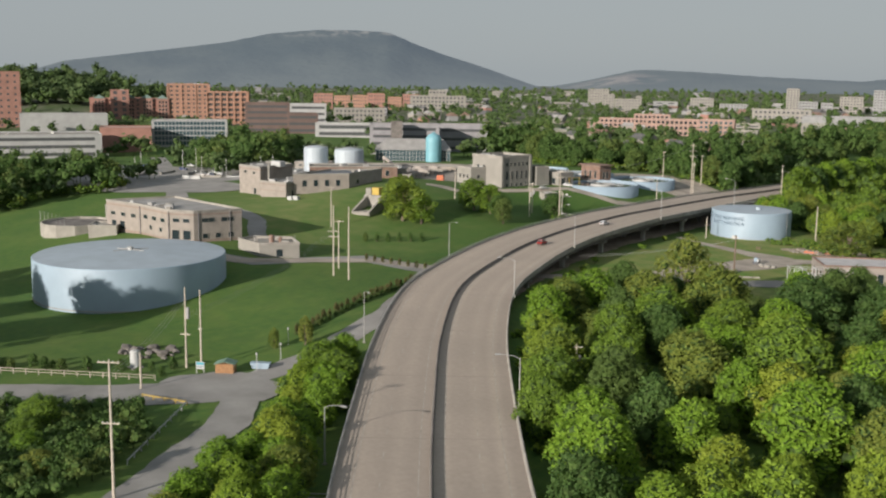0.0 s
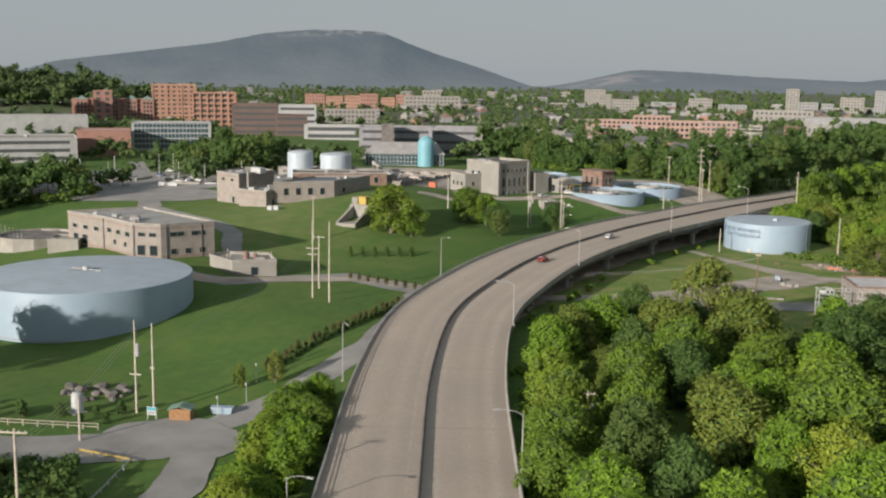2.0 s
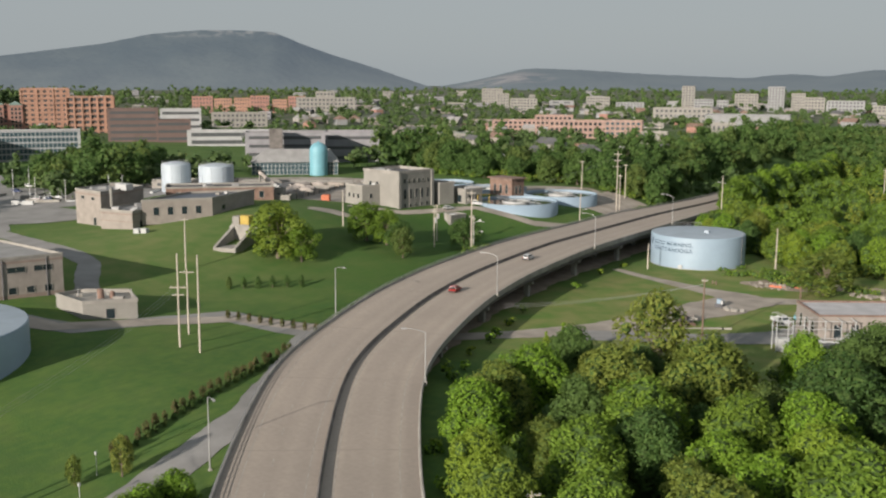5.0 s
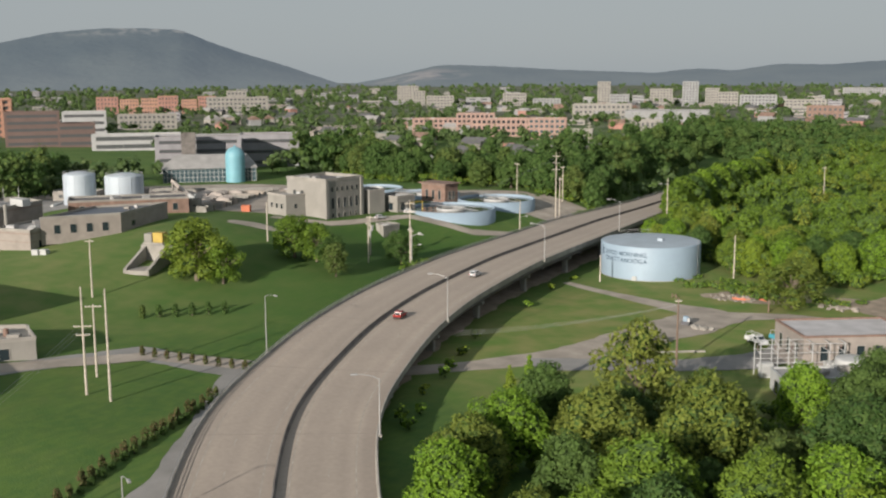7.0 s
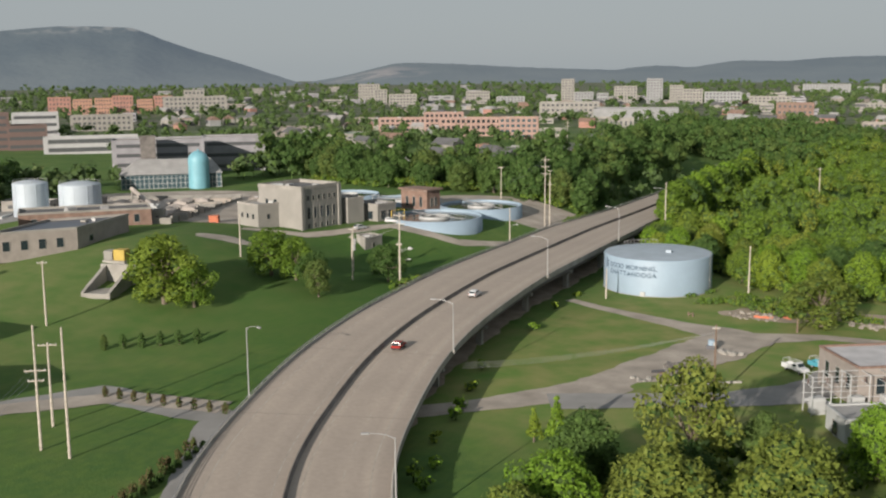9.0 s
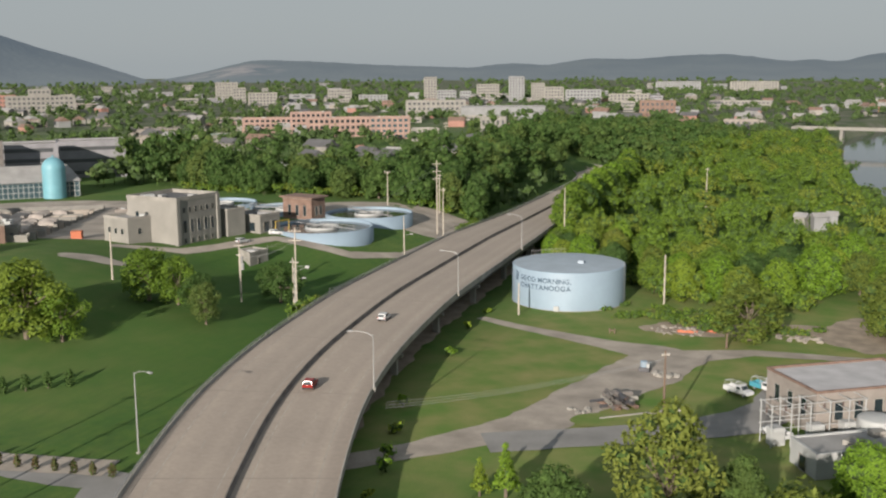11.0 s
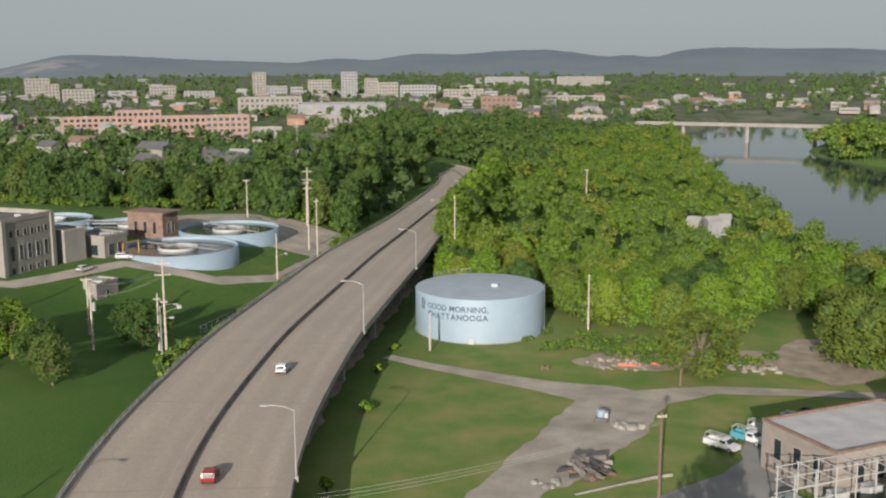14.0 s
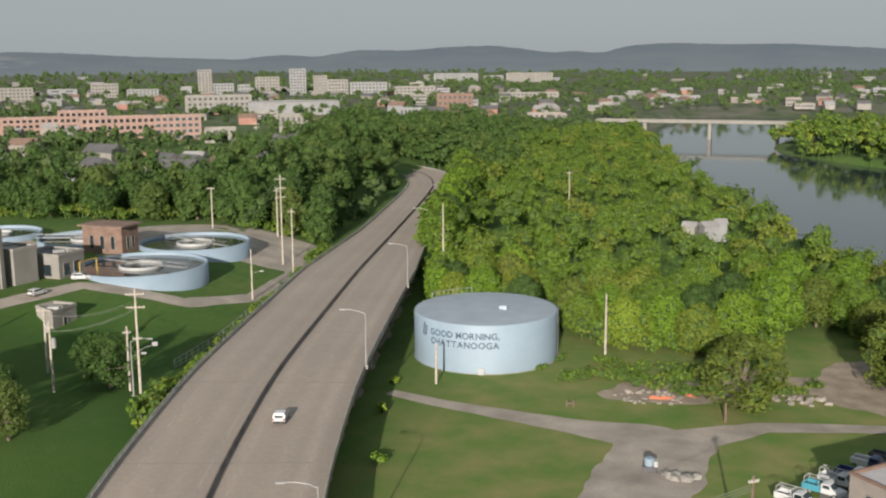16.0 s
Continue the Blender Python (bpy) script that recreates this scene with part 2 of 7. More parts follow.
# ---- the ground: one sheet to the horizon ----
def spread(a, b, step, out_lo, out_hi, grow=1.22):
    mid = list(np.arange(a, b + 0.01, step))
    lo, hi, s = [], [], step
    x = a
    while x > out_lo:
        s *= grow
        x -= s
        lo.append(max(x, out_lo))
    x, s = b, step
    while x < out_hi:
        s *= grow
        x += s
        hi.append(min(x, out_hi))
    return lo[::-1] + mid + hi


def ground_material():
    m, n, l, b = material("grass_ground", 0.95)
    big = noise_fac(n, l, 0.02, 4, 0.35, 0.65, "World")
    mid = noise_fac(n, l, 0.15, 5, 0.35, 0.7, "World")
    fine = noise_fac(n, l, 2.5, 3, 0.25, 0.75, "World")
    c = mix_nodes(n, l, big, (0.062, 0.134, 0.030), (0.112, 0.168, 0.046))
    c = mix_nodes(n, l, mix_amount(n, l, mid, 0.38), c, (0.170, 0.165, 0.062))
    blot = noise_fac(n, l, 0.05, 8, 0.42, 0.60, "World")
    c = mix_nodes(n, l, mix_amount(n, l, blot, 0.6), c, (0.042, 0.104, 0.028))
    tuft = noise_fac(n, l, 0.45, 7, 0.40, 0.60, "World")
    c = mix_nodes(n, l, mix_amount(n, l, tuft, 0.45), c, (0.118, 0.178, 0.036))
    c = mix_nodes(n, l, mix_amount(n, l, fine, 0.45), c, (0.055, 0.112, 0.030))
    geo = n.new("ShaderNodeNewGeometry")
    for spot, reach in (((14.0, -66.0, 0.0), 27.0), ((6.0, -48.0, 0.0), 15.0), ((-20.0, -118.0, 0.0), 12.0), ((48.0, -50.0, 0.0), 16.0)):
        far = n.new("ShaderNodeVectorMath")       # dry, worn places in the field
        far.operation = 'DISTANCE'
        far.inputs[1].default_value = spot
        l.new(geo.outputs["Position"], far.inputs[0])
        fade = n.new("ShaderNodeMapRange")
        fade.inputs[1].default_value, fade.inputs[2].default_value = reach, reach * 0.45
        l.new(far.outputs["Value"], fade.inputs[0])
        worn = n.new("ShaderNodeMath")
        worn.operation = 'MULTIPLY'
        l.new(fade.outputs[0], worn.inputs[0])
        l.new(noise_fac(n, l, 0.22, 4, 0.30, 0.62, "World"), worn.inputs[1])
        c = mix_nodes(n, l, mix_amount(n, l, worn.outputs[0], 0.85), c, (0.205, 0.180, 0.085))
    streak = noise_fac(n, l, 0.9, 5, 0.40, 0.62, "World", (1.0, 0.22, 1.0))
    c = mix_nodes(n, l, mix_amount(n, l, streak, 0.38), c, (0.050, 0.105, 0.026))
    top = n.new("ShaderNodeVectorMath")           # drier, paler grass on the hill below the works
    top.operation = 'DISTANCE'
    top.inputs[1].default_value = (-118.0, -108.0, 10.0)
    l.new(geo.outputs["Position"], top.inputs[0])
    dry = n.new("ShaderNodeMapRange")
    dry.inputs[1].default_value, dry.inputs[2].default_value = 85.0, 30.0
    l.new(top.outputs["Value"], dry.inputs[0])
    c = mix_nodes(n, l, mix_amount(n, l, dry.outputs[0], 0.8), c, mix_nodes(n, l, mid, (0.105, 0.170, 0.048), (0.185, 0.205, 0.080)))
    near = n.new("ShaderNodeVectorMath")          # darker, deeper green on the low lawn beside the bridge
    near.operation = 'DISTANCE'
    near.inputs[1].default_value = (-64.0, -58.0, 4.0)
    l.new(geo.outputs["Position"], near.inputs[0])
    low = n.new("ShaderNodeMapRange")
    low.inputs[1].default_value, low.inputs[2].default_value = 95.0, 45.0
    l.new(near.outputs["Value"], low.inputs[0])
    c = mix_nodes(n, l, mix_amount(n, l, low.outputs[0], 0.55), c, (0.030, 0.082, 0.013))
    side = n.new("ShaderNodeSeparateXYZ")        # rough, yellower grass in the eastern yard
    l.new(geo.outputs["Position"], side.inputs[0])
    east = n.new("ShaderNodeMapRange")
    east.inputs[1].default_value, east.inputs[2].default_value = -24.0, 2.0
    l.new(side.outputs[0], east.inputs[0])
    rough = mix_nodes(n, l, noise_fac(n, l, 0.12, 5, 0.3, 0.7, "World"), (0.100, 0.188, 0.038), (0.240, 0.232, 0.092))
    south = n.new("ShaderNodeMapRange")
    south.inputs[1].default_value, south.inputs[2].default_value = 40.0, 5.0
    l.new(side.outputs[1], south.inputs[0])
    yard = n.new("ShaderNodeMath")
    yard.operation = 'MULTIPLY'
    l.new(east.outputs[0], yard.inputs[0])
    l.new(south.outputs[0], yard.inputs[1])
    north = n.new("ShaderNodeMapRange")
    north.inputs[1].default_value, north.inputs[2].default_value = -150.0, -120.0
    l.new(side.outputs[1], north.inputs[0])
    field = n.new("ShaderNodeMath")
    field.operation = 'MULTIPLY'
    l.new(yard.outputs[0], field.inputs[0])
    l.new(north.outputs[0], field.inputs[1])
    c = mix_nodes(n, l, mix_amount(n, l, field.outputs[0], 0.85), c, rough)
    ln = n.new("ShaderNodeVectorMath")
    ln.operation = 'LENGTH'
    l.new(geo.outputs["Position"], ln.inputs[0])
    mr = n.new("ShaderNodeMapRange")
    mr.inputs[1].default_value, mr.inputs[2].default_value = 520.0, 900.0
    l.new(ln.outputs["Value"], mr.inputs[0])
    # town and woodland ground far off, its grey partly standing for haze
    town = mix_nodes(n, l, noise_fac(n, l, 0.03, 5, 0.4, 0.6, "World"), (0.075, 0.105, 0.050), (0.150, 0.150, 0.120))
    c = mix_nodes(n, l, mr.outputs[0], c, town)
    l.new(c, b.inputs["Base Color"])
    b.inputs["Specular IOR Level"].default_value = 0.15
    add_bump(n, l, b, fine, 0.3, 0.12)
    return m


M_GRASS = ground_material()
GX = spread(-300, 320, 5.0, -4900, 4900)
GY = spread(-330, 640, 5.0, -1800, 4900)
verts = [(x, y, ground_z(x, y)) for y in GY for x in GX]
nx = len(GX)
faces = [(j * nx + i, j * nx + i + 1, (j + 1) * nx + i + 1, (j + 1) * nx + i) for j in range(len(GY) - 1) for i in range(nx - 1)]
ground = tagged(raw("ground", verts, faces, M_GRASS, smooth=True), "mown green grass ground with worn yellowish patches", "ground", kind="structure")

m, n, l, b = material("river_water", 0.06)
b.inputs["Base Color"].default_value = (0.035, 0.05, 0.055, 1)
b.inputs["Specular IOR Level"].default_value = 0.6
wav = noise_fac(n, l, 0.25, 3, 0.2, 0.8, "World", (1, 0.35, 1))
add_bump(n, l, b, wav, 0.10, 0.25)
M_WATER = m
WATER_Z = -9.5
bm = bmesh.new()
box(bm, -120, 40, WATER_Z - 0.4, 2700, 1100, WATER_Z)
tagged(part("river_water", bm, M_WATER), "broad calm grey river reflecting the hazy sky", "river", kind="structure")


def strip(name, pts, width, mat, lift=0.06, label="", category="road", z=None, kind="structure", thick=0.05):
    """A ribbon of paving that follows the ground, with thickness; pts: (x, y) or (x, y, width)."""
    dense = []
    for (a, b2) in zip(pts, pts[1:]):
        k = max(2, int(math.hypot(b2[0] - a[0], b2[1] - a[1]) / 2.5))
        for i in range(k):
            u = i / k
            dense.append([a[c] + (b2[c] - a[c]) * u for c in range(len(a))])
    dense.append(list(pts[-1]))
    vs, fs, across = [], [], 6
    for i, p in enumerate(dense):
        a, b2 = dense[max(0, i - 1)], dense[min(len(dense) - 1, i + 1)]
        dx, dy = b2[0] - a[0], b2[1] - a[1]
        d = math.hypot(dx, dy) or 1
        w = (p[2] if len(p) > 2 else width) / 2
        w *= 1 + 0.05 * math.sin(i * 0.9) + 0.04 * math.sin(i * 2.3 + 1)
        for k in range(across + 1):
            s = -w + 2 * w * k / across
            x, y = p[0] - dy / d * s, p[1] + dx / d * s
            vs.append((x, y, ground_z(x, y) + lift if z is None else z(x, y)))
    c = across + 1
    for i in range(len(dense) - 1):
        for k in range(across):
            fs.append((i * c + k, (i + 1) * c + k, (i + 1) * c + k + 1, i * c + k + 1))
    ob = raw(name, vs, fs, mat, smooth=True)
    for pl in ob.data.polygons:
        if pl.normal.z < 0:
            pl.flip()
    return tagged(ob, label, category, kind=kind)


def blob(name, cx, cy, rx, ry, mat, lift=0.05, label="", turn=0.0, rough=0.15, seed=1, category="ground"):
    """A flat patch of uneven outline that follows the ground."""
    rnd = random.Random(seed)
    ph = [rnd.uniform(0, 6.28) for _ in range(5)]
    vs, fs, seg, rings = [(cx, cy, ground_z(cx, cy) + lift)], [], 36, 5
    for r in range(1, rings + 1):
        for i in range(seg):
            a = 2 * math.pi * i / seg
            q = 1 + rough * (math.sin(2 * a + ph[0]) + 0.7 * math.sin(3 * a + ph[1]) + 0.5 * math.sin(5 * a + ph[2]) + 0.3 * math.sin(9 * a + ph[3]))
            u, v = rx * q * r / rings * math.cos(a), ry * q * r / rings * math.sin(a)
            x = cx + u * math.cos(turn) - v * math.sin(turn)
            y = cy + u * math.sin(turn) + v * math.cos(turn)
            vs.append((x, y, ground_z(x, y) + lift))
    for i in range(seg):
        fs.append((0, 1 + i, 1 + (i + 1) % seg))
        for r in range(rings - 1):
            fs.append((1 + r * seg + i, 1 + (r + 1) * seg + i, 1 + (r + 1) * seg + (i + 1) % seg, 1 + r * seg + (i + 1) % seg))
    return tagged(raw(name, vs, fs, mat, smooth=True), label, category, kind="structure")


# ---- far ridges ----
def ridge_material(name, top, low):
    m, n, l, b = material(name, 1.0)
    f = noise_fac(n, l, 0.004, 6, 0.35, 0.65, "World")
    c = mix_nodes(n, l, f, top, low)
    geo = n.new("ShaderNodeNewGeometry")
    sep = n.new("ShaderNodeSeparateXYZ")
    l.new(geo.outputs["Position"], sep.inputs[0])
    high = n.new("ShaderNodeMapRange")
    high.inputs[1].default_value, high.inputs[2].default_value = 196.0, 214.0
    l.new(sep.outputs[2], high.inputs[0])
    crag = n.new("ShaderNodeMath")
    crag.operation = 'MULTIPLY'
    l.new(high.outputs[0], crag.inputs[0])
    l.new(noise_fac(n, l, 0.016, 5, 0.50, 0.62, "World"), crag.inputs[1])
    c = mix_nodes(n, l, mix_amount(n, l, crag.outputs[0], 0.7), c, (0.17, 0.165, 0.15))
    away = n.new("ShaderNodeVectorMath")
    away.operation = 'DISTANCE'
    away.inputs[1].default_value = (-2380.0, 3160.0, 60.0)
    l.new(geo.outputs["Position"], away.inputs[0])
    near = n.new("ShaderNodeMapRange")
    near.inputs[1].default_value, near.inputs[2].default_value = 230.0, 90.0
    l.new(away.outputs["Value"], near.inputs[0])
    cut = n.new("ShaderNodeMath")
    cut.operation = 'MULTIPLY'
    l.new(near.outputs[0], cut.inputs[0])
    l.new(noise_fac(n, l, 0.012, 4, 0.40, 0.55, "World"), cut.inputs[1])
    c = mix_nodes(n, l, mix_amount(n, l, cut.outputs[0], 0.6), c, (0.22, 0.18, 0.16))
    l.new(c, b.inputs["Base Color"])
    b.inputs["Specular IOR Level"].default_value = 0.0
    haze = n.new("ShaderNodeMapRange")           # air light put in as emission, thicker towards the plain
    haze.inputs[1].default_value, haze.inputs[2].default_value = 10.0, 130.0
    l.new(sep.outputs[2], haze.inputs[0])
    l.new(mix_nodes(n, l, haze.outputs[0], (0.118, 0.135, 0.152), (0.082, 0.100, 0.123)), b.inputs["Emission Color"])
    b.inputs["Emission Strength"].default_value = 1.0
    g = noise_fac(n, l, 0.03, 4, 0.3, 0.7, "World")
    add_bump(n, l, b, g, 0.35, 8.0)
    return m


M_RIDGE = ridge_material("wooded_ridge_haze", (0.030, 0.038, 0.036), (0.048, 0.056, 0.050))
EYE0 = (203.0, -373.0, 60.0)


def ridge(name, dist, prof, label, depth=900, foot=0.0, seed=3):
    """A wooded ridge; prof: bearing in degrees and height of the crest in degrees over the level of the eye."""
    noise.seed_set(seed)
    vs, fs = [], []
    bs = [p[0] for p in prof]
    hs = [p[1] for p in prof]
    cols = int((bs[-1] - bs[0]) / 0.12)
    rows = 14
    for i in range(cols + 1):
        bq = bs[0] + (bs[-1] - bs[0]) * i / cols
        hq = sum(float(np.interp(bq + e, bs, hs)) for e in (-0.45, -0.3, -0.15, 0.0, 0.15, 0.3, 0.45)) / 7 + 0.02 * noise.noise(Vector((bq * 2.0, 0, seed))) + 0.012 * noise.noise(Vector((bq * 9.0, 3, seed)))
        crest = EYE0[2] + dist * math.tan(radians(hq))
        for k in range(rows + 1):
            u = k / rows
            fold = 90 * noise.noise(Vector((bq * 0.45, u * 1.6, seed))) * math.sin(math.pi * u)
            d = dist - depth * (1 - u) + fold
            if k <= rows - 1:
                z = foot + (crest - foot) * (u ** 1.35)
            else:
                z = crest
            vs.append((EYE0[0] + d * math.sin(radians(bq)), EYE0[1] + d * math.cos(radians(bq)), z))
    c = rows + 1
    for i in range(cols):
        for k in range(rows):
            fs.append((i * c + k, (i + 1) * c + k, (i + 1) * c + k + 1, i * c + k + 1))
    return tagged(raw(name, vs, fs, M_RIDGE, smooth=True), label, "mountain", kind="structure")


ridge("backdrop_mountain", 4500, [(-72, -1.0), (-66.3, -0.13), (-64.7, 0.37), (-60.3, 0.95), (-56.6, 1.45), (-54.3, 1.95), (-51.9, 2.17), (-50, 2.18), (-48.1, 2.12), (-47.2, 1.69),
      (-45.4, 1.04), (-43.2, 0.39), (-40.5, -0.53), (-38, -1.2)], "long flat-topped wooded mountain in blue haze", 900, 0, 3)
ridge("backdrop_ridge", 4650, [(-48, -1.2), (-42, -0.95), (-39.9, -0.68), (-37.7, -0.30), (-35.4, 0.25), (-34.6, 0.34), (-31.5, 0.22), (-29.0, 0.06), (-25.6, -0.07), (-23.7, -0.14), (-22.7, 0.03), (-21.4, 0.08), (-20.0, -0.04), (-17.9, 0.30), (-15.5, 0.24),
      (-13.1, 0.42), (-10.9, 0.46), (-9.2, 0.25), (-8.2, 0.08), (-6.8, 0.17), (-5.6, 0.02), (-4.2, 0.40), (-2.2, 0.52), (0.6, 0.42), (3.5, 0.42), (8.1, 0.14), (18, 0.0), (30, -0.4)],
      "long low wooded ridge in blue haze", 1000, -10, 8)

# ---- the curved road bridge ----
AXIS = [(293, -459), (254, -421), (215, -383), (176, -345), (137, -307), (98, -270.5), (67.5, -240), (38, -209), (10, -174), (-6, -141), (-14, -120), (-19.5, -101), (-24.8, -76), (-30, -47), (-36.5, 0), (-42.6, 46), (-50, 105), (-58, 170), (-66, 232), (-73, 272), (-84, 306), (-101, 333), (-126, 352), (-158, 364)]
DECK_Y = [-460, -345, -270, -237, -210, -173, -125, -90, -45, 45, 100, 176, 280, 400]
DECK_Z = [-1.6, -0.8, 0.3, 1.0, 2.0, 4.0, 6.2, 7.4, 8.0, 7.0, 5.4, 3.8, 2.0, 2.0]
HALF = 14.8


def catmull(pts, step=1.5):
    out = []
    P = [Vector(p).to_2d() if len(p) > 2 else Vector(p) for p in pts]
    P = [2 * P[0] - P[1]] + P + [2 * P[-1] - P[-2]]
    for i in range(1, len(P) - 2):
        a, b, c, d = P[i - 1], P[i], P[i + 1], P[i + 2]
        k = max(2, int((c - b).length / step))
        for j in range(k):
            t = j / k
            out.append(0.5 * ((2 * b) + (c - a) * t + (2 * a - 5 * b + 4 * c - d) * t * t + (3 * b - a - 3 * c + d) * t ** 3))
    out.append(P[-2])
    return out


def smooth_line(pts, rounds=6):
    for _ in range(rounds):
        pts = [pts[0]] + [(pts[i - 1] + 2 * pts[i] + pts[i + 1]) / 4 for i in range(1, len(pts) - 1)] + [pts[-1]]
    return pts


LINE = smooth_line(catmull(AXIS), 40)
NORM = []
for i in range(len(LINE)):
    d = (LINE[min(i + 1, len(LINE) - 1)] - LINE[max(i - 1, 0)]).normalized()
    NORM.append(Vector((d.y, -d.x)))       # to the right of the way ahead
DZ = [float(np.interp(p.y, DECK_Y, DECK_Z)) for p in LINE]
for _ in range(30):
    DZ = [DZ[0]] + [(DZ[i - 1] + 2 * DZ[i] + DZ[i + 1]) / 4 for i in range(1, len(DZ) - 1)] + [DZ[-1]]
WID = [float(np.interp(p.y, [45, 120], [1.0, 0.80])) for p in LINE]      # the road narrows past the bridge
RUN = [0.0]
for i in range(1, len(LINE)):
    RUN.append(RUN[-1] + (LINE[i] - LINE[i - 1]).length)


def near_line(x, y):
    """The nearest place on the axis: index and offset to the right."""
    p = Vector((x, y))
    i = min(range(0, len(LINE)), key=lambda k: (LINE[k] - p).length_squared)
    return i, (p - LINE[i]).dot(NORM[i])


def sweep(name, prof, mat, parent=None, i0=0, i1=None, closed=True, label="", smooth=False):
    """Carry a section (offset to the right, height over the deck) along the axis."""
    i1 = len(LINE) - 1 if i1 is None else i1
    vs, fs, c = [], [], len(prof)
    for i in range(i0, i1 + 1):
        for o, h in prof:
            p = LINE[i] + NORM[i] * o * WID[i]
            vs.append((p.x, p.y, DZ[i] + h))
    for i in range(i1 - i0):
        for k in range(c if closed else c - 1):
            q = (k + 1) % c
            fs.append((i * c + k, i * c + q, (i + 1) * c + q, (i + 1) * c + k))
    if closed:
        fs.append(tuple(range(c)))
        fs.append(tuple(range((i1 - i0) * c, (i1 - i0) * c + c))[::-1])
    return raw(name, vs, fs, mat, parent, smooth, label)


def deck_material():
    """Worn concrete: pale wheel tracks, dark gutters, stains, and a barrier foot dark with dirt and painted shadow;
    runs with the distance across the deck.
    """
    m, n, l, b = material("deck_concrete", 0.9)
    at = n.new("ShaderNodeAttribute")
    at.attribute_name = "across"
    ramp = n.new("ShaderNodeValToRGB")
    l.new(at.outputs["Fac"], ramp.inputs[0])
    cr = ramp.color_ramp
    stops = [(0.0, 0.62), (0.03, 0.76), (0.10, 0.86), (0.135, 0.98), (0.17, 0.9), (0.26, 0.78), (0.33, 0.92), (0.40, 0.74), (0.45, 0.82), (0.485, 0.76), (0.5, 0.5), (0.515, 0.76), (0.55, 0.92), (0.585, 1.0),
             (0.61, 0.85), (0.70, 0.8), (0.76, 0.92), (0.83, 0.78), (0.875, 1.0), (0.90, 0.95), (0.93, 0.72), (1.0, 0.6)]
    while len(cr.elements) < len(stops):
        cr.elements.new(0.5)
    for e, (p, v) in zip(cr.elements, stops):
        e.position, e.color = p, (v, v, v, 1)
    base = mix_nodes(n, l, ramp.outputs[0], (0.15, 0.13, 0.118), (0.41, 0.345, 0.29))
    big = noise_fac(n, l, 0.05, 5, 0.35, 0.7, "World")
    fine = noise_fac(n, l, 1.2, 4, 0.3, 0.7, "World")
    c = mix_nodes(n, l, mix_amount(n, l, big, 0.28), base, (0.225, 0.197, 0.172))
    c = mix_nodes(n, l, mix_amount(n, l, fine, 0.22), c, (0.15, 0.135, 0.12))
    l.new(c, b.inputs["Base Color"])
    add_bump(n, l, b, fine, 0.15, 0.03)
    return m


M_DECK = deck_material()
bridge = tagged(new("road_bridge"), "long curved concrete road bridge on piers with two carriageways", "bridge", kind="structure")
ACR = 24
vs, fs = [], []
for i in range(len(LINE)):
    for k in range(ACR + 1):
        o = -HALF + 2 * HALF * k / ACR
        p = LINE[i] + NORM[i] * o * WID[i]
        vs.append((p.x, p.y, DZ[i]))
for i in range(len(LINE) - 1):
    for k in range(ACR):
        a = i * (ACR + 1) + k
        fs.append((a, a + 1, a + ACR + 2, a + ACR + 1))
deck = raw("deck", vs, fs, M_DECK, bridge, True)
att = deck.data.attributes.new("across", 'FLOAT', 'POINT')
for i, d in enumerate(att.data):
    d.value = (i % (ACR + 1)) / ACR
sweep("deck_slab", [(-HALF, -0.05), (-HALF, -0.7), (-HALF + 1.6, -0.9), (-HALF + 1.6, -1.0), (HALF - 1.6, -1.0), (HALF - 1.6, -0.9), (HALF, -0.7), (HALF, -0.05)], M_CONC, bridge)
END = max(i for i in range(len(LINE)) if LINE[i].y < 70)
for o in (-12.6, -7.6, -2.6, 2.6, 7.6, 12.6):
    sweep("girder", [(o - 0.3, -1.0), (o - 0.25, -2.1), (o - 0.5, -2.3), (o - 0.5, -2.5), (o + 0.5, -2.5), (o + 0.5, -2.3), (o + 0.25, -2.1), (o + 0.3, -1.0)], M_CONC_DARK, bridge, 0, END)
PARA = [(0.0, 0.0), (0.0, 0.72), (0.06, 0.76), (0.22, 0.76), (0.28, 0.72), (0.38, 0.25), (0.45, 0.0)]
sweep("parapet", [(-HALF - 0.1 + o, 0.55 * h) for o, h in PARA], M_CONC, bridge)
sweep("parapet", [(HALF + 0.1 - o, h) for o, h in PARA][::-1], M_CONC, bridge)
for z in (0.66, 0.94):
    sweep("parapet_rail", [(-HALF - 0.02, z), (-HALF - 0.02, z + 0.07), (-HALF + 0.06, z + 0.07), (-HALF + 0.06, z)], M_POLEG, bridge)
bm = bevel_box(-0.05, -0.05, 0.3, 0.05, 0.05, 0.98, 0.01)
post_mesh = bpy.data.meshes.new("rail_post")
bm.to_mesh(post_mesh)
bm.free()
post_mesh.materials.append(M_POLEG)
for i in range(50, len(LINE), 2):
    p = LINE[i] - NORM[i] * (HALF - 0.02) * WID[i]
    post = new("rail_post", post_mesh)
    post.parent = bridge
    post.matrix_basis = pose(p.x, p.y, DZ[i])
sweep("median_barrier", [(-0.32, 0.0), (-0.28, 0.12), (-0.13, 0.36), (-0.09, 0.80), (0.09, 0.80), (0.13, 0.36), (0.28, 0.12), (0.32, 0.0)], M_CONC_DARK, bridge)


def along(dist):
    i = min(range(len(RUN)), key=lambda k: abs(RUN[k] - dist))
    return i


M_JOINT = plain("joint_seal", (0.30, 0.26, 0.225), 0.9, vary=0.2)
M_PAINT_WORN = plain("worn_road_paint", (0.40, 0.365, 0.32), 0.85, vary=0.4, scale=0.6)
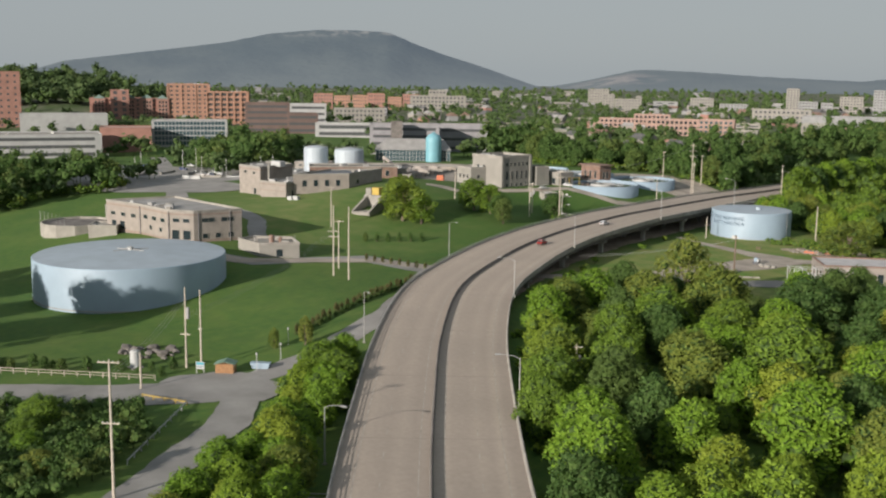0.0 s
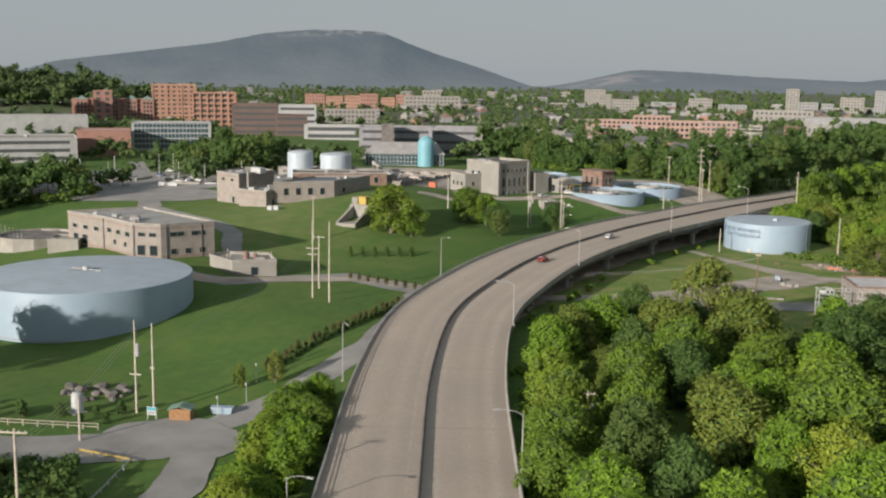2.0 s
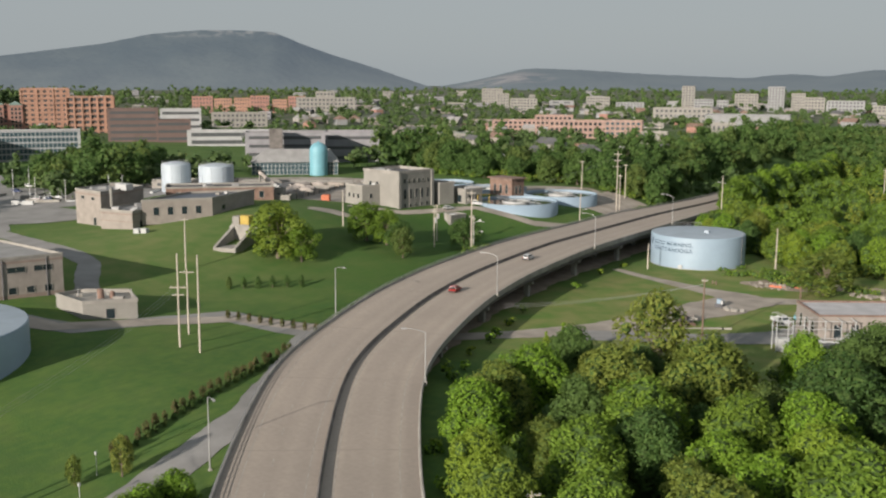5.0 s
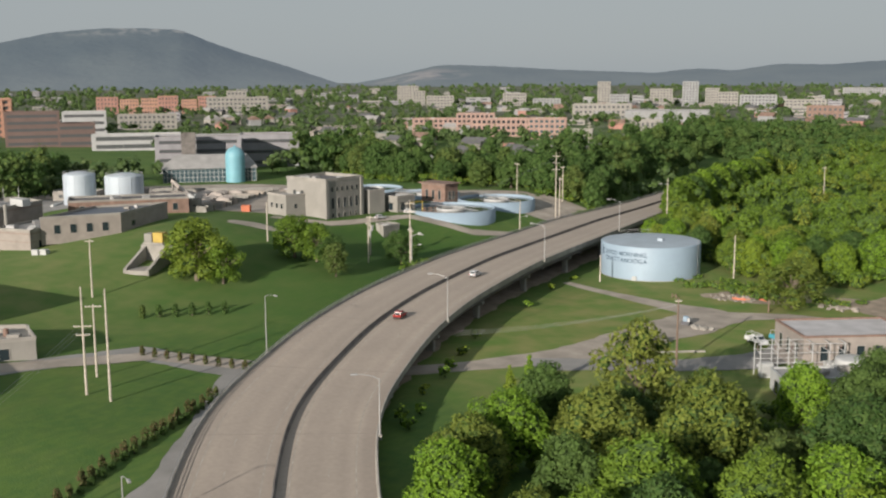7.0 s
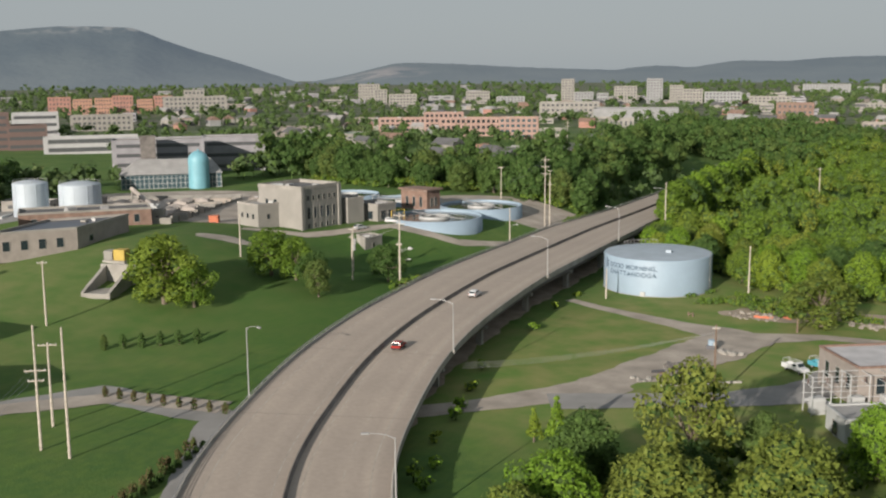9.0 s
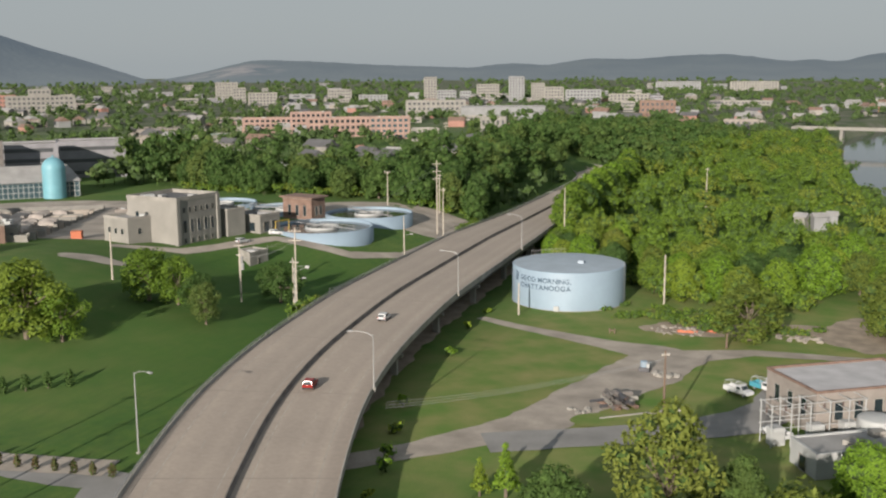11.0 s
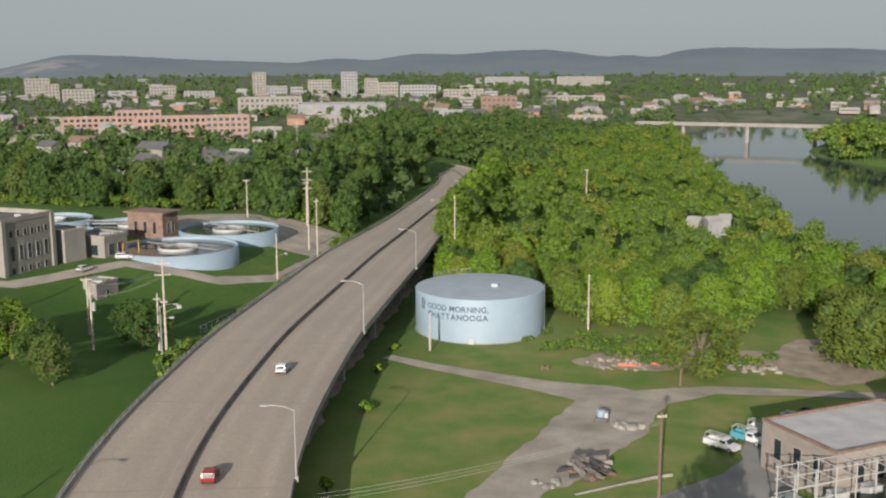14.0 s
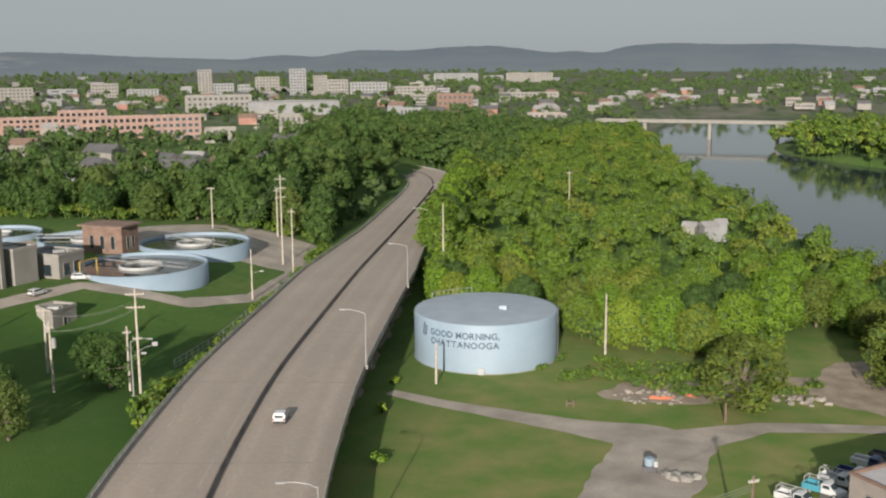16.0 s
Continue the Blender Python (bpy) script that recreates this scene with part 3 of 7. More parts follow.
# expansion joints, every 34 m
dist = 20.0
while dist < RUN[END]:
    i = along(dist)
    p, q = LINE[i], NORM[i]
    d = Vector((-q.y, q.x))
    bm = bmesh.new()
    box(bm, -HALF + 0.6, -0.16, 0.002, HALF - 0.6, 0.16, 0.012)
    part("expansion_joint", bm, M_JOINT, bridge, at=Matrix(((q.x, d.x, 0, p.x), (q.y, d.y, 0, p.y), (0, 0, 1, DZ[i]), (0, 0, 0, 1))))
    dist += 34.0
# lane marks
for off in (-7.6, 7.6):
    dist = 6.0
    while dist < RUN[-1] - 10:
        i = along(dist)
        sweep("lane_mark", [(off - 0.07, 0.004), (off - 0.07, 0.010), (off + 0.07, 0.010), (off + 0.07, 0.004)], M_PAINT_WORN, bridge, i, i + 2)
        dist += 12.0
for off in (-11.6, -1.9, 2.1, 11.6):
    sweep("edge_line", [(off - 0.08, 0.004), (off - 0.08, 0.009), (off + 0.08, 0.009), (off + 0.08, 0.004)], M_PAINT_WORN, bridge)


def pier(i):
    p, nrm = LINE[i], NORM[i]
    d = Vector((-nrm.y, nrm.x))
    top = DZ[i] - 2.5
    low = min(ground_z(p.x + nrm.x * s, p.y + nrm.y * s) for s in (-12, 0, 12)) - 0.6
    if top - low < 0.8:
        return
    pr = new("pier")
    pr.parent = bridge
    pr.matrix_basis = Matrix(((nrm.x, d.x, 0, p.x), (nrm.y, d.y, 0, p.y), (0, 0, 1, 0), (0, 0, 0, 1)))
    bm = bmesh.new()
    cap = [(-13.6, 0), (-13.6, -0.7), (-10.5, -1.5), (10.5, -1.5), (13.6, -0.7), (13.6, 0)]
    fr = [bm.verts.new((x, -0.7, top + z)) for x, z in cap]
    bk = [bm.verts.new((x, 0.7, top + z)) for x, z in cap]
    bm.faces.new(fr)
    bm.faces.new(bk[::-1])
    for k in range(6):
        bm.faces.new((fr[k], fr[(k + 1) % 6], bk[(k + 1) % 6], bk[k]))
    bmesh.ops.recalc_face_normals(bm, faces=bm.faces[:])
    part("pier_cap", bm, M_CONC, pr)
    for x in (-11.8, -4.0, 4.0, 11.8):
        bm = bevel_box(x - 0.75, -0.6, low, x + 0.75, 0.6, top - 0.6, 0.12)
        part("column", bm, M_CONC, pr)


dist = 20.0
while dist < RUN[END]:
    pier(along(dist))
    dist += 34.0


# the embankment beyond the last span
i0 = END
vs, fs = [], []
for i in range(i0, len(LINE)):
    for o, h in ((-HALF - 6, None), (-HALF * WID[i], -0.1), (HALF * WID[i], -0.1), (HALF + 6, None)):
        p = LINE[i] + NORM[i] * o
        vs.append((p.x, p.y, DZ[i] + h if h is not None else min(ground_z(p.x, p.y) - 0.2, DZ[i] - 0.2)))
for i in range(len(LINE) - 1 - i0):
    for k in range(3):
        fs.append((i * 4 + k, i * 4 + k + 1, i * 4 + k + 5, i * 4 + k + 4))
fs.append((0, 1, 2, 3))
tagged(raw("embankment", vs, fs, M_GRASS), "grassed road embankment carrying the bridge approach", "embankment", kind="structure")

# ---- trees ----
_b = bmesh.new()
bmesh.ops.create_icosphere(_b, subdivisions=2, radius=1.0)
_b.verts.ensure_lookup_table()
CORE_V = [v.co.copy() for v in _b.verts]
CORE_F = [tuple(v.index for v in f.verts) for f in _b.faces]
_b.free()
_b = bmesh.new()
bmesh.ops.create_icosphere(_b, subdivisions=1, radius=1.0)
_b.verts.ensure_lookup_table()
CORE1_V = [v.co.copy() for v in _b.verts]
CORE1_F = [tuple(v.index for v in f.verts) for f in _b.faces]
_b.free()


def add_core(vs, fs, c, s, rnd, fine=True):
    """The inside of a clump: a lumpy body under its leaves, coloured dark for their shade."""
    i = len(vs)
    V, F = (CORE_V, CORE_F) if fine else (CORE1_V, CORE1_F)
    vs += [c + v * s * rnd.uniform(0.82, 1.08) for v in V]
    fs += [tuple(i + k for k in f) for f in F]


def tree_parts(seed, height, spread_r, quads, leaf, conical=False, airy=False, low=0.17):
    """Meshes of a trunk with limbs and of a crown of many small leaf clumps."""
    rnd = random.Random(seed)
    bm = bmesh.new()
    th = height * 0.62
    tube(bm, [(0, 0, -0.6), (0.05, 0.02, th * 0.35), (rnd.uniform(-0.3, 0.3), rnd.uniform(-0.3, 0.3), th * 0.7), (rnd.uniform(-0.5, 0.5), rnd.uniform(-0.5, 0.5), th)],
         [0.034 * height, 0.026 * height, 0.017 * height, 0.006 * height], 7)
    lobes = [] if conical or airy else [(Vector((0, 0, 0.50 * height)), 0.62 * spread_r), (Vector((0, 0, 0.70 * height)), 0.50 * spread_r)]
    n_l = 24
    for k in range(n_l):
        u = (k + 0.5) / n_l
        zc = low + (0.90 - low) * u
        prof = math.sqrt(max(0.06, 1 - ((u - 0.38) / 0.66) ** 2)) if not conical else 1.02 - u
        a = k * 2.39996 + rnd.uniform(-0.5, 0.5)
        s = spread_r * rnd.uniform(0.24, 0.40) * (1.0 if not conical else 0.5 + 0.6 * (1 - u))
        rr = max(0.0, spread_r * prof * (0.93 + 0.12 * math.sin(2 * a + seed) + 0.10 * math.sin(3 * a + 2 * seed)) - s) * rnd.uniform(0.82, 1.08)
        c = Vector((rr * math.cos(a), rr * math.sin(a), (zc + rnd.uniform(-0.035, 0.035)) * height))
        if airy:
            s *= 0.8
        lobes.append((c, s))
        if k % (2 if airy else 6) == 0:
            z0 = th * rnd.uniform(0.3, 0.75)
            tube(bm, [(0, 0, z0), tuple(c * 0.5 + Vector((0, 0, z0 * 0.5))), tuple(c * 1.04)], [0.014 * height, 0.009 * height, 0.004 * height], 5)
    trunk = bpy.data.meshes.new("trunk")
    bm.to_mesh(trunk)
    bm.free()
    trunk.materials.append(M_BARK)
    vs, fs = [], []
    tot = sum(s * s for _, s in lobes)
    for k, (c, s) in enumerate(lobes):
        out = Vector((c.x, c.y, 0.0)) / spread_r + Vector((0, 0, 0.35))
        for _ in range(int(quads * s * s / tot)):
            for _ in range(4):
                v = (Vector((rnd.gauss(0, 1), rnd.gauss(0, 1), rnd.gauss(0, 1))).normalized() + 0.45 * out).normalized()
                p = c + v * s
                if all(j == k or (p - d).length > 0.86 * e for j, (d, e) in enumerate(lobes)):
                    break
            p += v * s * (0.50 * noise.noise(p * (2.3 / s)) + rnd.uniform(-0.16, 0.10))
            nrm = (0.75 * v + 0.75 * Vector((rnd.uniform(-1, 1), rnd.uniform(-1, 1), rnd.uniform(-0.4, 1)))).normalized()
            t = v + Vector((rnd.uniform(-1, 1), rnd.uniform(-1, 1), rnd.uniform(-0.5, 1.0)))
            t = (t - nrm * t.dot(nrm)).normalized()
            b = nrm.cross(t)
            r = leaf * rnd.uniform(0.6, 1.35)
            i = len(vs)
            q = r * rnd.uniform(0.38, 0.62)
            vs += [p - t * r, p + b * q - nrm * r * 0.12, p + t * r * 1.1 - nrm * r * 0.2, p - b * q - nrm * r * 0.1]
            fs.append((i, i + 1, i + 2, i + 3))
    n_leaf = len(fs)
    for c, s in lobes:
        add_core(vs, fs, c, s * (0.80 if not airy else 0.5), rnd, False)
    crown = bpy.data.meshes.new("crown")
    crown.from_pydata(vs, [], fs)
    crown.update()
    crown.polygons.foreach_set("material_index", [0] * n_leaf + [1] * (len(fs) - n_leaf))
    return trunk, crown


TREES = {}


def make_kind(key, seed, h, r, quads, leaf, mat, conical=False, airy=False, low=0.17):
    t, c = tree_parts(seed, h, r, quads, leaf, conical, airy, low)
    c.materials.append(mat)
    c.materials.append(M_CROWN_SHADE)
    TREES[key] = (t, c, h)


for k in range(6):
    make_kind(("near", k), 11 + k, 12.0, (5.8, 5.4, 6.2, 5.5, 6.0, 5.6)[k], 5600, 0.27, (M_LEAF, M_LEAF_DEEP, M_LEAF_MID, M_LEAF, M_LEAF_MID, M_LEAF_YELLOW)[k])
for k in range(4):
    make_kind(("mid", k), 31 + k, 12.0, (5.4, 4.8, 5.8, 5.0)[k], 2000, 0.46, (M_LEAF_MID, M_LEAF, M_LEAF_DEEP, M_LEAF_MID)[k])
make_kind(("lawn", 0), 73, 12.0, 6.0, 4600, 0.27, M_LEAF_MID, airy=True)
make_kind(("lawn", 1), 75, 12.0, 5.6, 3800, 0.26, M_LEAF_DEEP, airy=True)
make_kind(("airy", 0), 71, 12.0, 5.8, 3600, 0.26, M_LEAF_YELLOW, airy=True)
make_kind(("cone", 0), 51, 9.0, 2.3, 1000, 0.26, M_LEAF, True)
make_kind(("shrub", 0), 61, 3.0, 0.95, 420, 0.13, M_LEAF_DEEP, low=0.06)
make_kind(("rust_shrub", 0), 62, 3.0, 0.90, 420, 0.13, M_LEAF_RUST, low=0.06)
N_TREE = [0]


def tree(x, y, h=12.0, kind="near", var=None, label="", name="tree", group="", wide=1.0, category="tree", z=None):
    k = N_TREE[0]
    N_TREE[0] += 1
    rnd = random.Random(k * 7 + 5)
    pool = [q for q in TREES if q[0] == kind]
    key = (kind, var) if var is not None else pool[k % len(pool)]
    t, c, h0 = TREES[key]
    ob = new(name)
    s = h / h0
    ob.matrix_basis = pose(x, y, ground_z(x, y) if z is None else z, 0, 0, rnd.uniform(0, 360)) @ Matrix.Diagonal((s * wide, s * wide, s, 1))
    a = new("trunk", t)
    a.parent = ob
    b = new("crown", c)
    b.parent = ob
    tagged(ob, label or "broad leafy green deciduous tree in full summer leaf", category, group)
    return ob


def clear_of(x, y):
    i, off = near_line(x, y)
    return abs(off) > HALF + (5.5 if y < 60 else 2.2) or (LINE[i] - Vector((x, y))).length > 40


def inside(x, y, poly):
    c = False
    for (x0, y0), (x1, y1) in zip(poly, poly[1:] + poly[:1]):
        if (y0 > y) != (y1 > y) and x < (x1 - x0) * (y - y0) / (y1 - y0) + x0:
            c = not c
    return c


def scatter(poly, gap, seed, tries=6000):
    rnd = random.Random(seed)
    xs, ys = [p[0] for p in poly], [p[1] for p in poly]
    got = []
    for _ in range(tries):
        x, y = rnd.uniform(min(xs), max(xs)), rnd.uniform(min(ys), max(ys))
        if inside(x, y, poly) and clear_of(x, y) and all((x - a) ** 2 + (y - b) ** 2 > gap * gap for a, b in got):
            got.append((x, y))
    return got

# ---- storage tanks ----
def big_tank(name, x, y, z, r, h, label, wall_mat, roof_mat, dome=0.5):
    t = thing(name, pose(x, y, z), label, "storage tank")
    bm = bmesh.new()
    lathe(bm, [(r, -1.5), (r, h - 0.25), (r - 0.05, h - 0.1), (r - 0.25, h)], 96, cap=False)
    part("shell", bm, wall_mat, t, smooth=True)
    bm = bmesh.new()
    lathe(bm, [(r - 0.25, h), (r * 0.66, h + dome * 0.55), (r * 0.33, h + dome * 0.9), (0, h + dome)], 96, cap=False)
    part("roof", bm, roof_mat, t, smooth=True)
    bm = bmesh.new()
    lathe(bm, [(r + 0.02, 0.0), (r + 0.14, 0.0), (r + 0.14, 0.25), (r + 0.02, 0.25)], 96, cap=False)
    part("base_ring", bm, M_CONC, t)
    return t


T1 = big_tank("water_tank", -75.0, -224.0, -3.9, 27.0, 11.6, "huge squat pale blue storage tank", M_TANKBLUE, M_TANKROOF, 0.9)
T2 = big_tank("water_tank", -1.0, -2.3, 0.0, 14.9, 10.0, "pale blue round storage tank with dark lettering on its side", M_TANKBLUE, M_TANKROOF, 0.5)

# ---- buildings: shared makers ----
PANES = {}


def pane_mesh(w, h, mat, frame_mat):
    key = (round(w, 2), round(h, 2), mat.name, frame_mat.name)
    if key not in PANES:
        bm = bmesh.new()
        f = min(0.12, w * 0.08)
        box(bm, -w / 2, -0.02, 0, w / 2, 0.06, h, 0)
        ring = []
        for y in (-0.09, 0.04):
            for e in (f, 0.0):
                ring.append([bm.verts.new(p) for p in ((-w / 2 - e, y, -e), (w / 2 + e, y, -e), (w / 2 + e, y, h + e), (-w / 2 - e, y, h + e))])
        for p, q in ((0, 1), (1, 3), (3, 2), (2, 0)):
            for i in range(4):
                j = (i + 1) % 4
                bm.faces.new((ring[p][i], ring[p][j], ring[q][j], ring[q][i])).material_index = 1
        if w > 2.4 * 1.2:
            k = min(3, max(1, int(w / 1.6)))
            for i in range(1, k):
                x = -w / 2 + w * i / k
                box(bm, x - 0.04, -0.06, 0, x + 0.04, 0.0, h, 1)
        me = bpy.data.meshes.new("window")
        bm.to_mesh(me)
        bm.free()
        me.materials.append(mat)
        me.materials.append(frame_mat)
        PANES[key] = me
    return PANES[key]


def window(parent, m, w, h, mat=None, frame_mat=None, name="window"):
    ob = new(name, pane_mesh(w, h, mat or M_GLASS, frame_mat or M_CONC))
    ob.parent = parent
    ob.matrix_basis = m
    return ob


def wall_prism(bm, pts, z0, z1):
    lo = [bm.verts.new((x, y, z0)) for x, y in pts]
    hi = [bm.verts.new((x, y, z1)) for x, y in pts]
    n = len(pts)
    for i in range(n):
        bm.faces.new((lo[i], lo[(i + 1) % n], hi[(i + 1) % n], hi[i]))
    bm.faces.new(hi)
    bm.faces.new(lo[::-1])


def inset_poly(pts, d):
    n = len(pts)
    out = []
    for i in range(n):
        a, b, c = Vector(pts[i - 1]), Vector(pts[i]), Vector(pts[(i + 1) % n])
        e1, e2 = (b - a).normalized(), (c - b).normalized()
        n1, n2 = Vector((-e1.y, e1.x)), Vector((-e2.y, e2.x))
        k = (n1 + n2)
        k = k / max(0.3, k.length_squared) * 2
        out.append(tuple(b + k * d))
    return out


def poly_building(name, pts, z0, h, wall, roof, label, category="building", wins=(), parapet=0.5, coping=None, clutter=0, seed=1, bands=(), glass=None, frame_mat=None, group="", into=None):
    """A flat-roofed building on an outline (anticlockwise from above). wins: (edge, first share, last share, count, sill, width, height)."""
    b = into or tagged(new(name), label, category, group)
    bm = bmesh.new()
    wall_prism(bm, pts, z0 - 1.5, z0 + h - 0.15)
    part("wall", bm, wall, b)
    inner = inset_poly(pts, 0.35)
    bm = bmesh.new()
    wall_prism(bm, inner, z0 + h - 0.3, z0 + h - 0.14)
    roof_ob = part("roof", bm, roof, b)
    bm = bmesh.new()
    n = len(pts)
    out = inset_poly(pts, -0.12)
    inn = inset_poly(pts, 0.30)
    for ring_z in ((z0 + h - 0.15, z0 + h + parapet),):
        o0 = [bm.verts.new((x, y, ring_z[0])) for x, y in out]
        o1 = [bm.verts.new((x, y, ring_z[1])) for x, y in out]
        i0 = [bm.verts.new((x, y, ring_z[0])) for x, y in inn]
        i1 = [bm.verts.new((x, y, ring_z[1])) for x, y in inn]
        for i in range(n):
            j = (i + 1) % n
            bm.faces.new((o0[i], o0[j], o1[j], o1[i]))
            bm.faces.new((o1[i], o1[j], i1[j], i1[i]))
            bm.faces.new((i1[i], i1[j], i0[j], i0[i]))
    part("coping", bm, coping or M_CONC, b)
    for zb, hb in bands:
        bm = bmesh.new()
        wall_prism(bm, inset_poly(pts, -0.06), z0 + zb, z0 + zb + hb)
        part("band", bm, M_BRICK_BAND, b)
    for e, u0, u1, cnt, sill, ww, wh in wins:
        a, c = Vector(pts[e]), Vector(pts[(e + 1) % n])
        d = (c - a).normalized()
        nrm = Vector((d.y, -d.x))
        for k in range(cnt):
            u = u0 + (u1 - u0) * ((k + 0.5) / cnt if cnt > 1 else 0.5)
            p = a + (c - a) * u + nrm * 0.03
            m = Matrix(((d.x, -nrm.x, 0, p.x), (d.y, -nrm.y, 0, p.y), (0, 0, 1, z0 + sill), (0, 0, 0, 1)))
            window(b, m, ww, wh, glass, frame_mat, "door" if sill < 0.3 and wh > 1.9 else "window")
    rnd = random.Random(seed)
    cx, cy = sum(p[0] for p in pts) / n, sum(p[1] for p in pts) / n
    for k in range(clutter):
        u = rnd.uniform(0.15, 0.7)
        q = pts[rnd.randrange(n)]
        x, y = cx + (q[0] - cx) * u, cy + (q[1] - cy) * u
        s, t = rnd.uniform(0.6, 1.6), rnd.uniform(0.5, 1.3)
        bm = bevel_box(-s, -s * 0.7, 0, s, s * 0.7, t, 0.06)
        part("roof_unit", bm, rnd.choice((M_POLEG, M_WHITE, M_CONC)), b, at=pose(x, y, z0 + h - 0.14, 0, 0, rnd.uniform(0, 90)))
    return b


def quad(n, r, l):
    """Outline from the near corner, the end of the right wall and the end of the left wall."""
    return [n, r, (r[0] + l[0] - n[0], r[1] + l[1] - n[1]), l]


def rect(cx, cy, rot, w, d):
    """Outline whose front middle is at cx, cy; the front looks to local -y."""
    c, s = math.cos(radians(rot)), math.sin(radians(rot))
    return [(cx + c * x - s * y, cy + s * x + c * y) for x, y in ((-w / 2, 0), (w / 2, 0), (w / 2, d), (-w / 2, d))]


def far_building(name, x, y, rot, w, h, d, wall, roof, label, floors=3, cols=6, category="building", ww=0.5, wh=0.5, z=None, ribbons=False, glass=None, side=True, parapet=0.6, clutter=0, group=""):
    z0 = ground_z(x, y) if z is None else z
    wins = []
    fh = h / floors
    for k in range(floors):
        if ribbons:
            wins.append((0, 0.04, 0.96, 1, fh * (k + 0.3), w * 0.9, fh * wh))
            if side:
                wins.append((1, 0.04, 0.96, 1, fh * (k + 0.3), d * 0.9, fh * wh))
                wins.append((3, 0.04, 0.96, 1, fh * (k + 0.3), d * 0.9, fh * wh))
        else:
            wins.append((0, 0.03, 0.97, cols, fh * (k + 0.28), w / cols * ww, fh * wh))
            if side:
                sc = max(1, int(cols * d / w))
                wins.append((1, 0.03, 0.97, sc, fh * (k + 0.28), w / cols * ww, fh * wh))
                wins.append((3, 0.03, 0.97, sc, fh * (k + 0.28), w / cols * ww, fh * wh))
    return poly_building(name, rect(x, y, rot, w, d), z0, h, wall, roof, label, category, wins, parapet, wall, clutter, int(abs(x)) + 3, glass=glass or M_GLASS_HAZED, frame_mat=wall, group=group)

# ---- the treatment works west of the bridge ----
# two-storey tan brick workshop with a stepped front
poly_building("workshop", [(-147.1, -194.0), (-128.0, -191.5), (-108.5, -191.9), (-100.7, -187.2), (-96.6, -171.1), (-141.0, -170.0)], 3.7, 10.2, M_BRICK, M_ROOF,
              "two-storey tan brick workshop with flat grey roof", clutter=9, seed=4, bands=((9.0, 0.5), (0.0, 0.9)),
              wins=((0, 0.05, 0.95, 3, 5.6, 2.4, 1.2), (0, 0.1, 0.6, 2, 0.1, 2.6, 3.6), (1, 0.05, 0.95, 3, 6.0, 2.6, 1.3), (1, 0.2, 0.9, 2, 2.6, 1.6, 1.4), (2, 0.1, 0.9, 2, 6.6, 2.3, 1.2), (2, 0.05, 0.95, 2, 0.1, 2.6, 3.8),
                    (3, 0.1, 0.9, 2, 6.6, 4.4, 1.4), (3, 0.1, 0.9, 3, 1.2, 1.8, 1.6)))


shop = bpy.data.objects["workshop"]
for x, y in ((-100.2, -185.6), (-97.6, -175.0), (-108.3, -192.1), (-127.8, -191.7)):
    bm = bmesh.new()
    tube(bm, [(x + 0.1, y - 0.1, 3.4), (x + 0.1, y - 0.1, 13.6)], 0.16, 6)
    part("downpipe", bm, M_STEEL, shop)


def basin(name, x, y, z, r, h, label, seg=8, lid=None, ring=True, wall=None, water=False, group=""):
    b = thing(name, pose(x, y, z), label, "basin", group)
    bm = bmesh.new()
    lathe(bm, [(r, -2.5), (r, h), (r - 0.5, h), (r - 0.5, h - 1.0)], seg, cap=False)
    part("wall", bm, wall or M_CONC, b, smooth=seg > 20)
    bm = bmesh.new()
    lathe(bm, [(r - 0.45, h - 0.8), (r * 0.3, h - 0.78), (0, h - 0.76)], seg, cap=False)
    part("water_surface" if water else "floor", bm, M_BASIN if water else (lid or M_CONC_DARK), b)
    if ring:
        bm = bmesh.new()
        lathe(bm, [(r * 0.33, h - 0.9), (r * 0.33, h - 0.1), (r * 0.305, h - 0.1), (r * 0.305, h - 0.9)], 40, cap=False)
        part("inner_ring", bm, M_WHITE, b)
    return b


M_BASIN = glass_material("basin_water", (0.045, 0.05, 0.045), 0.08)
b = basin("concrete_basin", -166.0, -196.0, 0.5, 13.0, 4.2, "round grey concrete basin with pipework beside the workshop", 12, ring=False)
for k in range(7):
    bm = bmesh.new()
    tube(bm, [(-11 + 3.2 * k, -9, 4.2), (-11 + 3.2 * k, -9, 7.5)], 0.08, 6)
    bm2 = part("lamp_post", bm, M_POLEG, b)
poly_building("annex", quad((-143.5, -203.0), (-136.5, -196.0), (-152.0, -196.0)), 2.2, 3.6, M_CONC, M_CONC, "low grey concrete annex next to a basin", clutter=2, seed=2)
poly_building("store", rect(-160.0, -176.0, 35, 24, 10), 3.4, 5.5, M_CONC, M_ROOF, "low grey store building behind the basin", clutter=3, seed=8)

# little pale pump house on the lawn
ph = poly_building("pump_house", [(-73.7, -180.1), (-66.8, -169.5), (-78.0, -164.0), (-87.3, -172.0), (-87.3, -178.9)], 1.5, 4.0, M_STONE, M_CONC, "small pale concrete pump house with pipes on its roof", clutter=3, seed=9, wins=((0, 0.3, 0.7, 1, 0.1, 2.0, 2.4),), parapet=0.7)
for x, y, r, h in ((-77.0, -173.0, 0.9, 2.4), (-75.0, -171.0, 0.6, 1.8)):
    bm = bmesh.new()
    lathe(bm, [(r, 0), (r, h * 0.8), (r * 0.7, h), (0, h + 0.1)], 14, cx=x, cy=y)
    part("vent_stack", bm, M_RUST, ph, at=pose(0, 0, 5.3))
